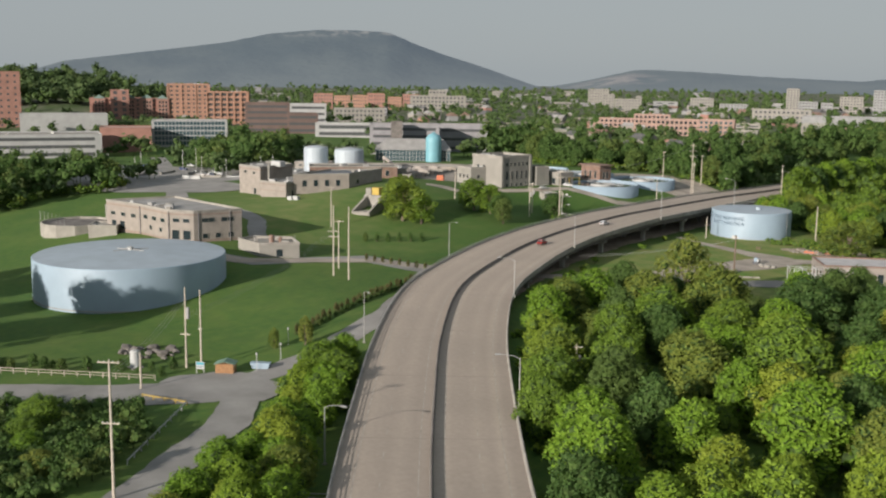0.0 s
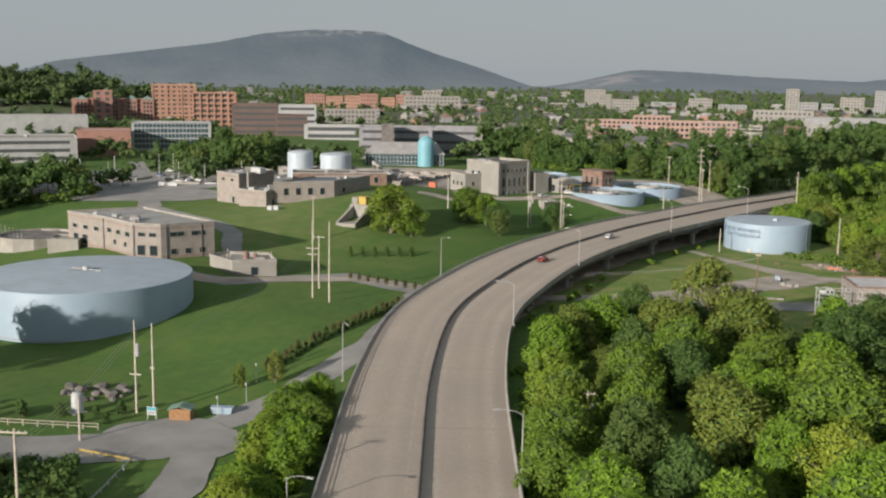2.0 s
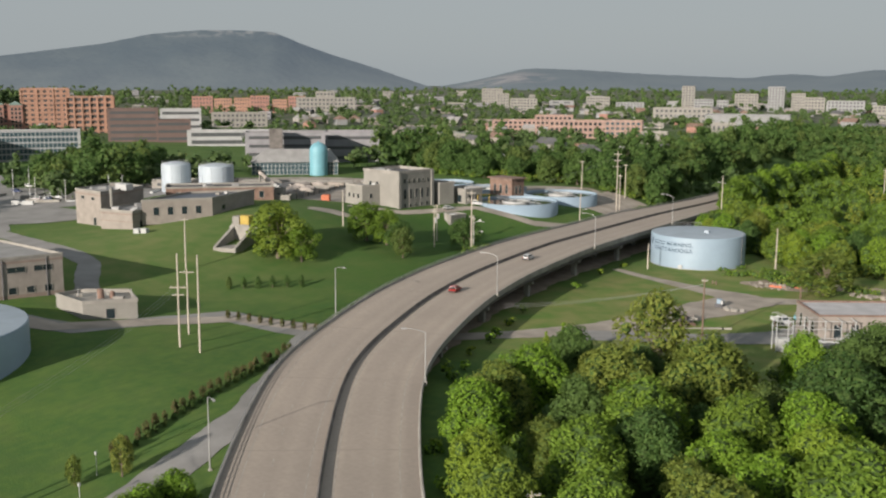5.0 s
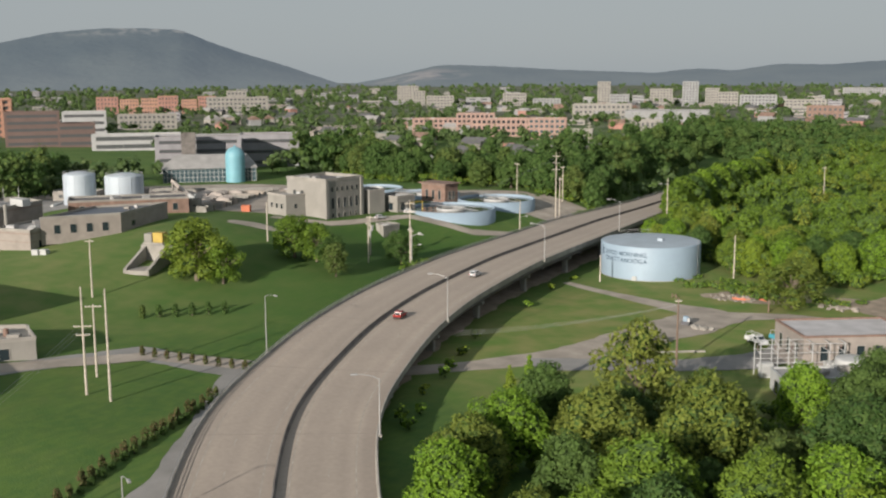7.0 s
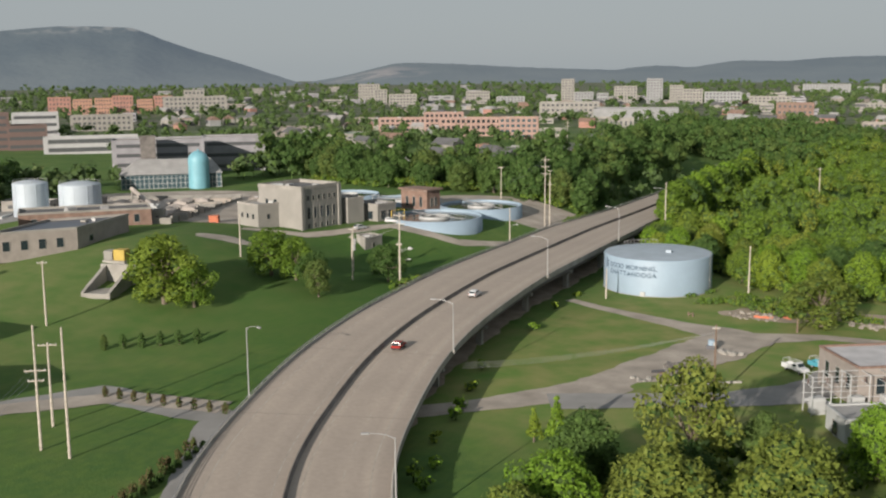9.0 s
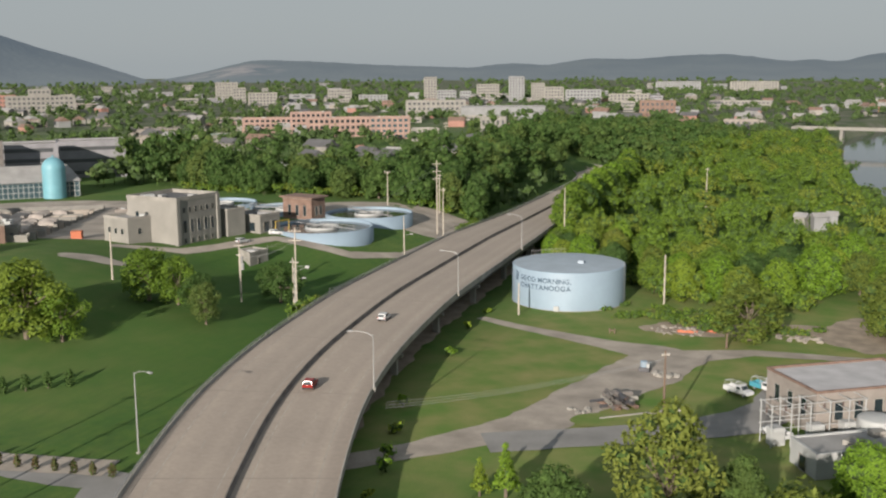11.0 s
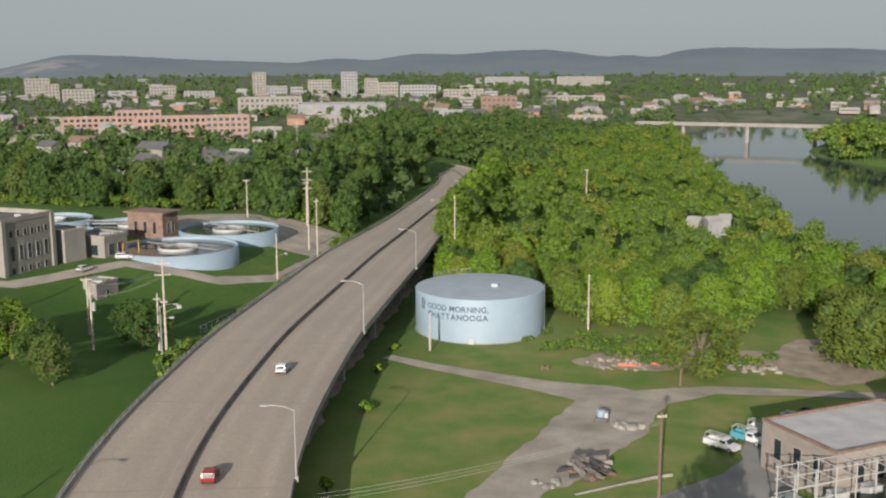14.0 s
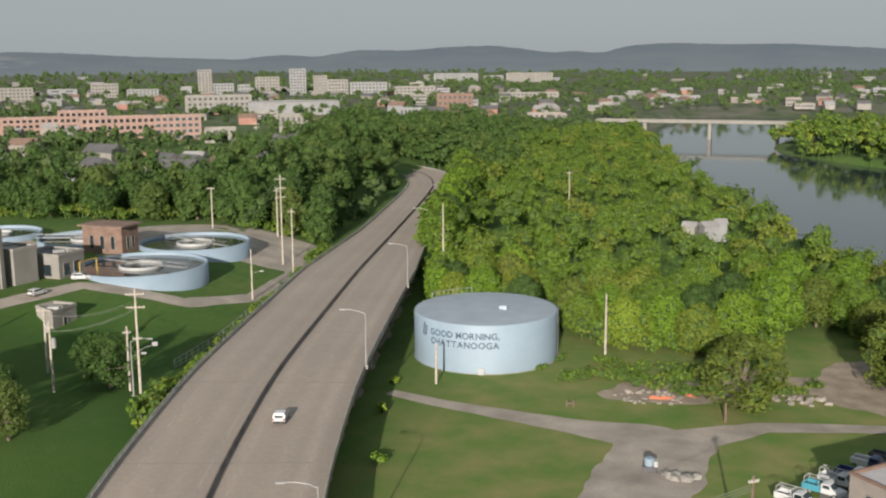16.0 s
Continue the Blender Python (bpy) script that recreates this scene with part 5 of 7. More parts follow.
HOSP = [o for o in bpy.data.objects if o.name.startswith("hospital_block")]
bay_front(HOSP[1], rect(-699.0, 221.0, 56.6, 40.0, 30.0), (0, 1), 4.0, 35.0, 7, (6, 4), 1.6, M_ORANGE)
bay_front(HOSP[0], rect(-719.7, 190.0, 58.6, 40.0, 34.0), (0,), 5.0, 41.0, 10, (3,), 0.8, M_ORANGE)
COLL = rect(-746.9, 141.5, 61.5, 74.0, 20.0)
M_VERD = plain("verdigris_roof", (0.20, 0.29, 0.26), 0.8, vary=0.2)
for u, w, h in ((0.12, 11.0, 24.0), (0.50, 10.0, 24.5), (0.72, 10.0, 24.5), (0.92, 11.0, 24.0)):
    d = (Vector(COLL[1]) - Vector(COLL[0])).normalized()
    p = Vector(COLL[0]) + (Vector(COLL[1]) - Vector(COLL[0])) * u
    g = thing("gabled_bay", pose(p.x, p.y, 8.0, 0, 0, math.degrees(math.atan2(d.y, d.x))), "red brick gabled bay with a pale roof", "building", "gabled bays of the old institution")
    bm = bmesh.new()
    wall_prism(bm, [(-w / 2, -2.0), (w / 2, -2.0), (w / 2, 3.0), (-w / 2, 3.0)], -1.5, h)
    part("wall", bm, M_RED, g)
    bm = bmesh.new()
    v = [bm.verts.new(q) for q in ((-w / 2 - 0.4, -2.4, h), (w / 2 + 0.4, -2.4, h), (w / 2 + 0.4, 9.0, h), (-w / 2 - 0.4, 9.0, h), (0, -2.4, h + 3.4), (0, 9.0, h + 3.4))]
    for q in ((0, 4, 5, 3), (1, 2, 5, 4), (0, 1, 4), (2, 3, 5), (3, 2, 1, 0)):
        bm.faces.new([v[i] for i in q])
    part("roof", bm, M_VERD, g)
    for k in range(6):
        for x in (-0.28, 0.0, 0.28):
            window(g, pose(x * w, -2.03, 1.5 + 3.6 * k), w * 0.15, 2.2, frame_mat=M_STONE)
FB("brown_office", -560.0, 170.0, 54.5, 38.0, 25.0, 26.0, M_BROWN, M_ROOF_DARK, "dark brown stepped office block with ribbon windows", 5, 1, wh=0.4, ribbons=True)
FB("brown_office", -536.0, 190.0, 54.5, 26.0, 17.0, 20.0, M_BROWN, M_ROOF_DARK, "dark brown lower office wing", 3, 1, wh=0.4, ribbons=True)
FB("red_tower", -728.3, 6.0, 67.6, 38.0, 48.0, 26.0, M_RED, M_RED, "tall plain red brick tower block", 9, 6, ww=0.3, wh=0.35, clutter=2)
# the deck's open floors are dark panes in place of shade
FB("parking_deck", -415.0, -103.0, 66.3, 80.0, 13.6, 36.0, M_BRIGHT, M_CONC, "pale concrete parking deck with open floors", 3, 1, "parking garage", wh=0.42, ribbons=True, clutter=5)
FB("white_block", -610.0, 10.0, 66.0, 66.0, 15.8, 24.0, M_BRIGHT, M_ROOF, "plain white block behind the parking deck", 1, 1, ww=0.01, wh=0.01, side=False)
FB("red_hall", -428.8, -34.4, 61.8, 32.0, 15.5, 24.0, M_RED, M_ROOF, "plain red brick hall with few openings", 1, 1, ww=0.05, wh=0.05, side=False)
FB("glazed_office", -432.4, 15.0, 58.6, 50.0, 16.8, 24.0, M_BRIGHT, M_ROOF, "glazed office front with a fine white grid", 5, 20, ww=0.8, wh=0.75, glass=M_GLASS_BLUE)
FB("white_office", -600.0, 245.0, 52.6, 34.0, 23.0, 22.0, M_BRIGHT, M_ROOF, "white office block with ribbon windows", 4, 1, wh=0.4, ribbons=True)
FB("tan_office", -698.1, 391.0, 50.0, 56.0, 14.2, 20.0, M_STONE, M_ROOF, "long tan stone office building", 3, 12, ww=0.5, wh=0.45)
# dark panes along the hall take the place of the walkway's shade
FB("skywalk_hall", -470.0, 190.0, 50.0, 60.0, 11.0, 14.0, M_BRIGHT, M_CONC, "long pale low hall with a shadowed walkway", 2, 1, wh=0.5, ribbons=True)
for k, (u, w, h) in enumerate(((0, 22, 20), (24, 26, 23), (52, 20, 18), (76, 24, 22), (-26, 24, 19), (-54, 28, 22))):
    FB("brick_block", -1011.2 + u * 0.64, 657.8 + u * 0.77, 49.9, w, h, 18.0, M_RED if k % 2 else M_ORANGE, M_RUST, "red brick block with hipped roofs in the far town", 4, 6, ww=0.4, wh=0.45, group="brick blocks of the far town")
FB("tan_block", -899.0, 710.3, 45.6, 80.0, 22.0, 20.0, M_STONE, M_ROOF, "wide tan stone block in the far town", 4, 14, ww=0.5, wh=0.45)
FB("tan_block", -905.0, 715.0, 45.6, 26.0, 30.0, 14.0, M_STONE, M_ROOF, "taller tan stone middle block", 5, 5, ww=0.5, wh=0.45)
FB("slab_tower", -962.6, 1175.6, 36.8, 36.0, 30.0, 18.0, M_STONE, M_ROOF, "pale slab tower in the far town", 6, 7, ww=0.4, wh=0.4)
# long red brick apartment house
for nm, x, y, rot, w, h, f, c in (("a", -419.5, 494.0, 32.7, 56.0, 11.8, 3, 12), ("b", -383.1, 491.3, 30.9, 34.0, 17.0, 4, 8), ("c", -338.1, 461.3, 29.0, 52.0, 14.5, 3, 12), ("d", -288.6, 450.3, 26.1, 31.0, 16.0, 4, 7)):
    FB("apartment_house", x, y, rot, w, h, 18.0, M_PINK, M_ROOF, "long red brick apartment house with pale window bands", f, c, ww=0.55, wh=0.5, glass=M_GLASS if nm != "d" else M_GLASS_BLUE, clutter=3, group="wings of the apartment house")
for x, y, rot, w, h, d, wall, f, c, lab in (
        (-656.8, 1305.8, 24.5, 21.0, 38.0, 18.0, M_STONE, 9, 4, "tall pale tower in the distant centre"),
        (-516.5, 1328.9, 19.8, 25.0, 39.0, 18.0, M_PALE, 9, 5, "tall white tower with dark upright bands"),
        (-562.5, 1321.3, 21.3, 36.0, 27.0, 18.0, M_STONE, 6, 7, "pale office slab in the distant centre"),
        (-482.6, 1334.5, 18.6, 21.0, 29.0, 16.0, M_STONE, 7, 5, "pale narrow tower in the distant centre"),
        (-442.6, 1295.1, 17.7, 30.0, 24.0, 18.0, M_STONE, 5, 6, "cream block in the distant centre"),
        (-398.1, 1302.1, 16.0, 54.0, 20.0, 20.0, M_PALE, 4, 10, "wide white block in the distant centre"),
        (-610.7, 1268.2, 23.6, 30.0, 18.3, 18.0, M_PALE, 4, 6, "white block in the distant centre"),
        (-580.8, 1273.0, 22.6, 18.0, 17.0, 16.0, M_PALE, 3, 4, "small white domed block in the centre"),
        (-765.9, 1201.6, 29.5, 38.0, 19.5, 18.0, M_STONE, 4, 8, "stepped cream block in the distant centre"),
        (-783.6, 1119.4, 31.6, 39.0, 14.0, 16.0, M_PALE, 3, 2, "white block with one dark bay"),
        (-888.7, 1105.7, 35.0, 20.0, 23.4, 16.0, M_STONE, 5, 4, "pale tower in the distant centre"),
        (-804.2, 1044.0, 33.7, 42.0, 18.0, 18.0, M_STONE, 4, 8, "tan block in the distant centre"),
        (-700.0, 1190.0, 26.0, 44.0, 12.0, 18.0, M_PALE, 3, 8, "low white block in the distant centre"),
        (-330.0, 1310.0, 14.0, 60.0, 14.0, 20.0, M_STONE, 3, 10, "long cream block in the distant centre"),
        (-422.7, 822.4, 23.9, 68.0, 17.0, 26.0, M_STONE, 3, 12, "tan brick hall with wide bays"),
        (-176.7, 843.7, 11.5, 37.0, 18.0, 20.0, M_RUST, 3, 7, "dark red brick block with tall windows"),
        (-149.2, 1206.3, 7.5, 80.0, 8.9, 20.0, M_STONE, 2, 14, "long low tan block in the distance"),
        (49.9, 1136.9, 0.0, 44.0, 9.0, 16.0, M_PALE, 2, 8, "low white building across the river"),
        (-72.3, 726.4, 6.7, 31.0, 10.0, 14.0, M_BRICK, 2, 6, "pinkish house among the trees"),
        (-424.9, 2093.5, 11.4, 97.0, 18.4, 30.0, M_PALE, 4, 16, "white block on the far hill"),
        (-343.2, 2105.2, 9.3, 43.0, 13.4, 30.0, M_PALE, 3, 8, "pale block on the far hill"),
        (-265.5, 2115.5, 7.4, 101.0, 19.5, 30.0, M_STONE, 4, 16, "pink-grey block on the far hill")):
    FB("town_block", x, y, rot, w, h, d, wall, M_ROOF, lab, f, c, ww=0.5, wh=0.45, group="blocks of the far town")
FB("arena", -322.3, 772.4, 20.0, 88.0, 12.5, 40.0, M_PALE, M_PALE, "long plain white arena hall", 1, 1, ww=0.02, wh=0.02, side=False)
FB("colonnade_hall", -189.0, 730.9, 13.5, 34.0, 8.5, 14.0, M_PALE, M_PALE, "white colonnaded pavilion among the trees", 1, 9, ww=0.62, wh=0.6)


# many small pale blocks out to the foot of the hills
rnd = random.Random(505)
k = 0
while k < 110:
    brg = rnd.uniform(-62, 9)
    dist = rnd.uniform(1150, 2900)
    x, y = 200 + dist * math.sin(radians(brg)), -370 + dist * math.cos(radians(brg))
    if river(x, y) > 0.01:
        continue
    k += 1
    w, h = rnd.uniform(10, 30), rnd.choice((4.5, 6.0, 7.0, 9.0, 12.0))
    FB("town_block", x, y, -brg * 0.9, w, h, 16.0, rnd.choice((M_STONE, M_CONC, M_PALE, M_BRICK, M_GARAGE)), M_ROOF, "low pale block far off in the town", 1 + int(h / 6), 1, wh=0.35, ribbons=True, side=False, group="blocks of the far town")


def house(x, y, w, d, h, rot, wall, roof, label, z=None):
    """A small gabled house."""
    b = thing("house", pose(x, y, ground_z(x, y) if z is None else z, 0, 0, rot), label, "house", "houses of the town")
    bm = bmesh.new()
    box(bm, -w / 2, -d / 2, -1.0, w / 2, d / 2, h)
    part("wall", bm, wall, b)
    bm = bmesh.new()
    e, r = 0.4, d * 0.32
    v = [bm.verts.new(p) for p in ((-w / 2 - e, -d / 2 - e, h - 0.1), (w / 2 + e, -d / 2 - e, h - 0.1), (w / 2 + e, d / 2 + e, h - 0.1), (-w / 2 - e, d / 2 + e, h - 0.1), (-w / 2 - e, 0, h + r), (w / 2 + e, 0, h + r))]
    for q in ((0, 1, 5, 4), (2, 3, 4, 5), (1, 2, 5), (3, 0, 4), (3, 2, 1, 0)):
        bm.faces.new([v[i] for i in q])
    part("roof", bm, roof, b)
    return b


rnd = random.Random(404)
k = 0
while k < 190:
    dist, brg = rnd.uniform(560, 2000), rnd.uniform(-66, 8)
    x, y = 200 + dist * math.sin(radians(brg)), -370 + dist * math.cos(radians(brg))
    if river(x, y) > 0.01 or (x > -150 and y < 640) or (y < 150 and x > -330) or (brg < -44 and dist < 1050):
        continue
    k += 1
    s = rnd.uniform(0.8, 1.5)
    house(x, y, 13 * s, 9 * s, 5 * s, rnd.uniform(-60, 20), rnd.choice((M_PALE, M_STONE, M_RED, M_BRICK, M_CONC)), rnd.choice((M_ROOF, M_ROOF_DARK, M_RUST, M_ROOF)), "small gabled house among trees in the town")
for x, y, w, rot, wall in ((49.0, 140.0, 5.0, 25, M_PALE), (43.0, 138.0, 4.2, -15, M_STONE), (53.0, 146.0, 3.6, 10, M_PALE)):
    house(x, y, w, 4.2, 6.2, rot, wall, M_ROOF, "small pale hut among the riverside trees")
# big flat sheds and a hump of dark roofs near the apartment house
FB("shed", -470.0, 400.0, 38.0, 40.0, 7.0, 26.0, M_BRICK, M_ROOF_DARK, "low brick shed with a dark roof", 1, 5, ww=0.3, wh=0.3)
FB("shed", -404.0, 372.0, 36.0, 46.0, 5.0, 24.0, M_STONE, M_GREENR, "low shed with a green roof", 1, 5, ww=0.3, wh=0.3)
FB("brick_house", -212.0, 262.0, 24.0, 7.0, 9.0, 8.0, M_RED, M_RUST, "small red brick house among trees", 2, 2, ww=0.3, wh=0.4)
FB("stone_church", -226.0, 505.0, 22.0, 20.0, 14.0, 16.0, M_STONE, M_ROOF, "pale grey stone building above the trees", 2, 5, ww=0.4, wh=0.5)
FB("stone_church", -250.0, 432.0, 24.0, 20.0, 9.0, 14.0, M_CONC, M_ROOF, "pale building behind the trees", 2, 5, ww=0.4, wh=0.5)

# long white river bridge on arches
rb_x0, rb_y0, rb_x1, rb_y1, rb_z = -6.0, 712.0, 420.0, 640.0, 5.4
rl = math.hypot(rb_x1 - rb_x0, rb_y1 - rb_y0)
far_br = thing("river_bridge", pose(rb_x0, rb_y0, 0, 0, 0, math.degrees(math.atan2(rb_y1 - rb_y0, rb_x1 - rb_x0))), "long low white concrete bridge over the river", "bridge", kind="structure")
part("deck", bevel_box(-20, -5, rb_z - 1.4, rl, 5, rb_z, 0.1), M_STONE, far_br)
for s in (-5, 4.7):
    part("parapet", bevel_box(-20, s, rb_z, rl, s + 0.3, rb_z + 1.0, 0.05), M_STONE, far_br)
for k in range(8):
    x = 22 + 54 * k
    part("column", bevel_box(x - 1.4, -3.5, -16, x + 1.4, 3.5, rb_z - 1.3, 0.2), M_STONE, far_br)
boat = thing("river_boat", pose(-2.0, 650.0, WATER_Z + 0.2, 0, 0, 100), "white tiered river boat moored at the bank", "boat")
part("hull", bevel_box(-11, -3.4, -0.9, 11, 3.4, 1.6, 0.5), M_PALE, boat)
for k, (a, h) in enumerate(((9.5, 1.6), (8.0, 4.0), (4.5, 6.4))):
    part("cabin", bevel_box(-a, -2.9 + 0.4 * k, h, a, 2.9 - 0.4 * k, h + 1.7, 0.08), M_GLASS_BLUE, boat)
    part("deck", bevel_box(-a - 0.8, -3.3 + 0.4 * k, h + 1.7, a + 0.8, 3.3 - 0.4 * k, h + 2.4, 0.08), M_PALE, boat)

# ---- lettering on the tank by the bridge ----
def glyph(ch, size):
    cu = bpy.data.curves.new("letter", 'FONT')
    cu.body, cu.size, cu.extrude, cu.offset = ch, size, 0.0, 0.045
    tmp = bpy.data.objects.new("tmp", cu)
    me = bpy.data.meshes.new_from_object(tmp)
    bpy.data.objects.remove(tmp)
    return me


def tank_text(body, arc_mid, z, size):
    """Letters bent round the shell, each a part of its own."""
    r = 14.9 + 0.02
    got, x = [], 0.0
    for ch in body:
        if ch == " ":
            x += 0.32 * size
            continue
        me = glyph(ch, size)
        xs = [v.co.x for v in me.vertices]
        got.append((me, x - min(xs)))
        x += max(xs) - min(xs) + 0.085 * size
    for me, x0 in got:
        bm = bmesh.new()
        bm.from_mesh(me)
        for v in bm.verts:
            a = radians(arc_mid) + (v.co.x + x0 - x / 2) / r
            v.co = Vector((r * math.sin(a), -r * math.cos(a), z + v.co.y))
        part("letter", bm, M_LETTER, T2)


tank_text("GOOD MORNING,", -8.5, 7.15, 1.75)
tank_text("CHATTANOOGA", -8.5, 5.3, 1.75)
for dx, z, w, h, turn in ((-0.35, 6.6, 0.5, 2.6, 12), (0.45, 6.5, 0.5, 2.2, 12)):
    r = 14.93
    a = radians(-46) + dx / r
    part("mural_mark", bevel_box(-w / 2, -0.02, 0, w / 2, 0.03, h, 0.01), M_LETTER, T2, at=pose(r * math.sin(a), -r * math.cos(a), z, 0, turn, math.degrees(a)))
hatch = new("roof_hatch")
hatch.parent = T2
hatch.matrix_basis = pose(4, -2, 10.3)
part("hatch_box", bevel_box(-0.8, -0.6, 0, 0.8, 0.6, 0.9, 0.08), M_TANKROOF, hatch)
for k in range(10):
    a = radians(112 + 4.5 * k)
    bm = bmesh.new()
    tube(bm, [(14.5 * math.cos(a), 14.5 * math.sin(a), 10.0), (14.5 * math.cos(a), 14.5 * math.sin(a), 11.2)], 0.05, 5)
    part("rail_post", bm, M_POLEG, T2)
bm = bmesh.new()
tube(bm, [(14.5 * math.cos(radians(112 + 4.5 * k)), 14.5 * math.sin(radians(112 + 4.5 * k)), 11.2) for k in range(10)], 0.05, 5)
part("rail", bm, M_POLEG, T2)
lad = new("ladder")
lad.parent = T2
lad.matrix_basis = pose(14.95, 0, 0)
bm = bmesh.new()
for s in (-0.25, 0.25):
    tube(bm, [(0.15, s, 0.2), (0.15, s, 11.2)], 0.04, 5)
for k in range(26):
    tube(bm, [(0.15, -0.25, 0.5 + 0.4 * k), (0.15, 0.25, 0.5 + 0.4 * k)], 0.025, 4)
part("rungs", bm, M_POLEG, lad)
part("manhole", bevel_box(-0.7, -0.4, 0, 0.7, 0.1, 1.3, 0.1), M_WHITE, T2, at=pose(1.6, -14.9, 0.1, 0, 0, 6))
# faded marks on the large tank: a pipe cross on the roof and a ladder
for a in (20, 75):
    bm = bmesh.new()
    tube(bm, [(-5, 0, 12.5), (0, 0, 12.7), (5, 0, 12.5)], 0.16, 6)
    part("roof_pipe", bm, M_POLEG, T1, at=pose(0, 0, 0, 0, 0, a))
bm = bmesh.new()
lathe(bm, [(0.9, 12.3), (0.9, 13.2), (1.1, 13.3), (0, 13.6)], 16)
part("roof_vent", bm, M_WHITE, T1)
part("valve_box", bevel_box(26.6, -0.8, 0.6, 28.2, 0.8, 3.0, 0.1), M_TANKBLUE, T1, at=pose(0, 0, 0, 0, 0, 42))

# ---- the yard east of the bridge ----
strip("dirt_track", [(-14, -32, 3.0), (-4, -36, 4.0), (10, -40, 5.0), (24, -44, 8.0), (34, -46, 12.0), (40, -50, 12.0)], 6, M_GRAVEL, 0.07, "pale dirt track past the tank")
strip("dirt_track", [(37, -42, 16), (34, -62, 16), (28, -84, 13), (24, -100, 11), (12, -118, 7), (2, -130, 6), (-10, -138, 6)], 10, M_GRAVEL, 0.09, "broad pale gravel lane in the yard")
strip("dirt_track", [(40, -46, 9), (52, -38, 5), (66, -36, 4), (86, -34, 4), (110, -30, 4)], 6, M_GRAVEL, 0.11, "pale dirt track to the river")
strip("yard_lane", [(20, -112, 9), (34, -103, 9), (48, -94, 9), (58, -84, 11), (62, -74, 10), (64, -62, 12)], 9, M_ASPHALT, 0.13, "grey asphalt lane to the brick building")
blob("grass_island", 35.5, -92.0, 7.0, 4.0, M_GRASS, 0.16, "small grass island between lanes", 0.75, 0.08, 4)
for i, (x0, y0, x1, y1) in enumerate(((34, -93, 44, -84), (44, -84, 47, -82))):
    L = math.hypot(x1 - x0, y1 - y0)
    tagged(part("kerb", bevel_box(0, -0.15, -0.1, L, 0.15, 0.38, 0.03), M_CONC, at=pose(x0, y0, 0.05, 0, 0, math.degrees(math.atan2(y1 - y0, x1 - x0)))), "pale concrete kerb along the lane", "kerb", kind="structure")
blob("bare_soil", 56.0, -14.0, 14.0, 5.0, M_SOIL, 0.06, "bare brown soil below the trees", 0.1, 0.15, 6)
blob("bare_soil", 36.0, -22.0, 11.0, 7.0, M_SOIL, 0.06, "bare brown soil by the rubble", 0.3, 0.15, 12)
blob("bare_soil", 74.0, -12.0, 10.0, 18.0, M_SOIL, 0.05, "bare track soil under the trees", 0.2, 0.12, 14)
# strip of weeds and earth under the bridge
strip("bare_soil", [(LINE[i].x + NORM[i].x * 2, LINE[i].y + NORM[i].y * 2, 21.0) for i in range(20, END + 10, 6)], 21.0, M_SOIL, 0.06, "bare shaded earth under the bridge", "ground")


def rocks(name, cx, cy, spread_r, count, size, mat, label, seed, group):
    rnd = random.Random(seed)
    for k in range(count):
        a, d = rnd.uniform(0, 6.28), spread_r * math.sqrt(rnd.random())
        x, y, s = cx + d * math.cos(a), cy + 0.6 * d * math.sin(a), size * rnd.uniform(0.5, 1.3)
        bm = bmesh.new()
        bmesh.ops.create_icosphere(bm, subdivisions=1, radius=s)
        for v in bm.verts:
            v.co *= rnd.uniform(0.7, 1.2)
            v.co.z *= 0.6
        o = part(name, bm, mat, at=pose(x, y, ground_z(x, y) + s * 0.25, rnd.uniform(-15, 15), rnd.uniform(-15, 15), rnd.uniform(0, 360)))
        tagged(o, label, "rock", group)


rocks("rubble_block", 33.0, -25.5, 6.5, 40, 0.62, M_ROCK, "broken pale concrete lump in a rubble heap", 5, "rubble heap")
rocks("rubble_block", 60.0, -22.0, 5.5, 26, 0.75, M_ROCK, "grey stone lump by the track", 6, "stone heap")
rocks("rock", -11.0, -254.0, 9.0, 24, 1.3, M_CONC_DARK, "grey landscaping rock at the foot of the lawn", 7, "landscaping rocks")
rnd = random.Random(99)
for k in range(34):
    L, rr = rnd.uniform(2.5, 5.5), rnd.uniform(0.25, 0.5)
    lay = k // 13
    bm = bmesh.new()
    lathe(bm, [(rr * 0.8, -L / 2), (rr, -L / 2), (rr, L / 2), (rr * 0.8, L / 2)], 10, cap=False)
    lathe(bm, [(rr * 0.8, -L / 2), (rr * 0.8, L / 2)], 10, cap=False)
    x, y = 34.5 + rnd.uniform(-3.2, 3.2) * (1 - 0.25 * lay), -84.0 + rnd.uniform(-2.2, 2.2) * (1 - 0.25 * lay)
    tagged(part("scrap_pipe", bm, rnd.choice((M_RUST, M_CONC_DARK, M_STEEL, M_CONC)), at=pose(x, y, ground_z(x, y) + 0.4 + 0.75 * lay, 90, rnd.uniform(-6, 6), rnd.choice((40, 55, 130)) + rnd.uniform(-12, 12))), "rusty scrap pipe in a heap on the yard", "pipe", "pipe stack")
rocks("slab_lump", 30.0, -90.0, 2.6, 12, 0.7, M_CONC, "pale broken slab beside the pipe heap", 9, "slab heap")
rocks("gravel_lump", 38.5, -62.0, 3.0, 8, 1.1, M_CONC, "pale heap of gravel and slabs", 10, "gravel heap")
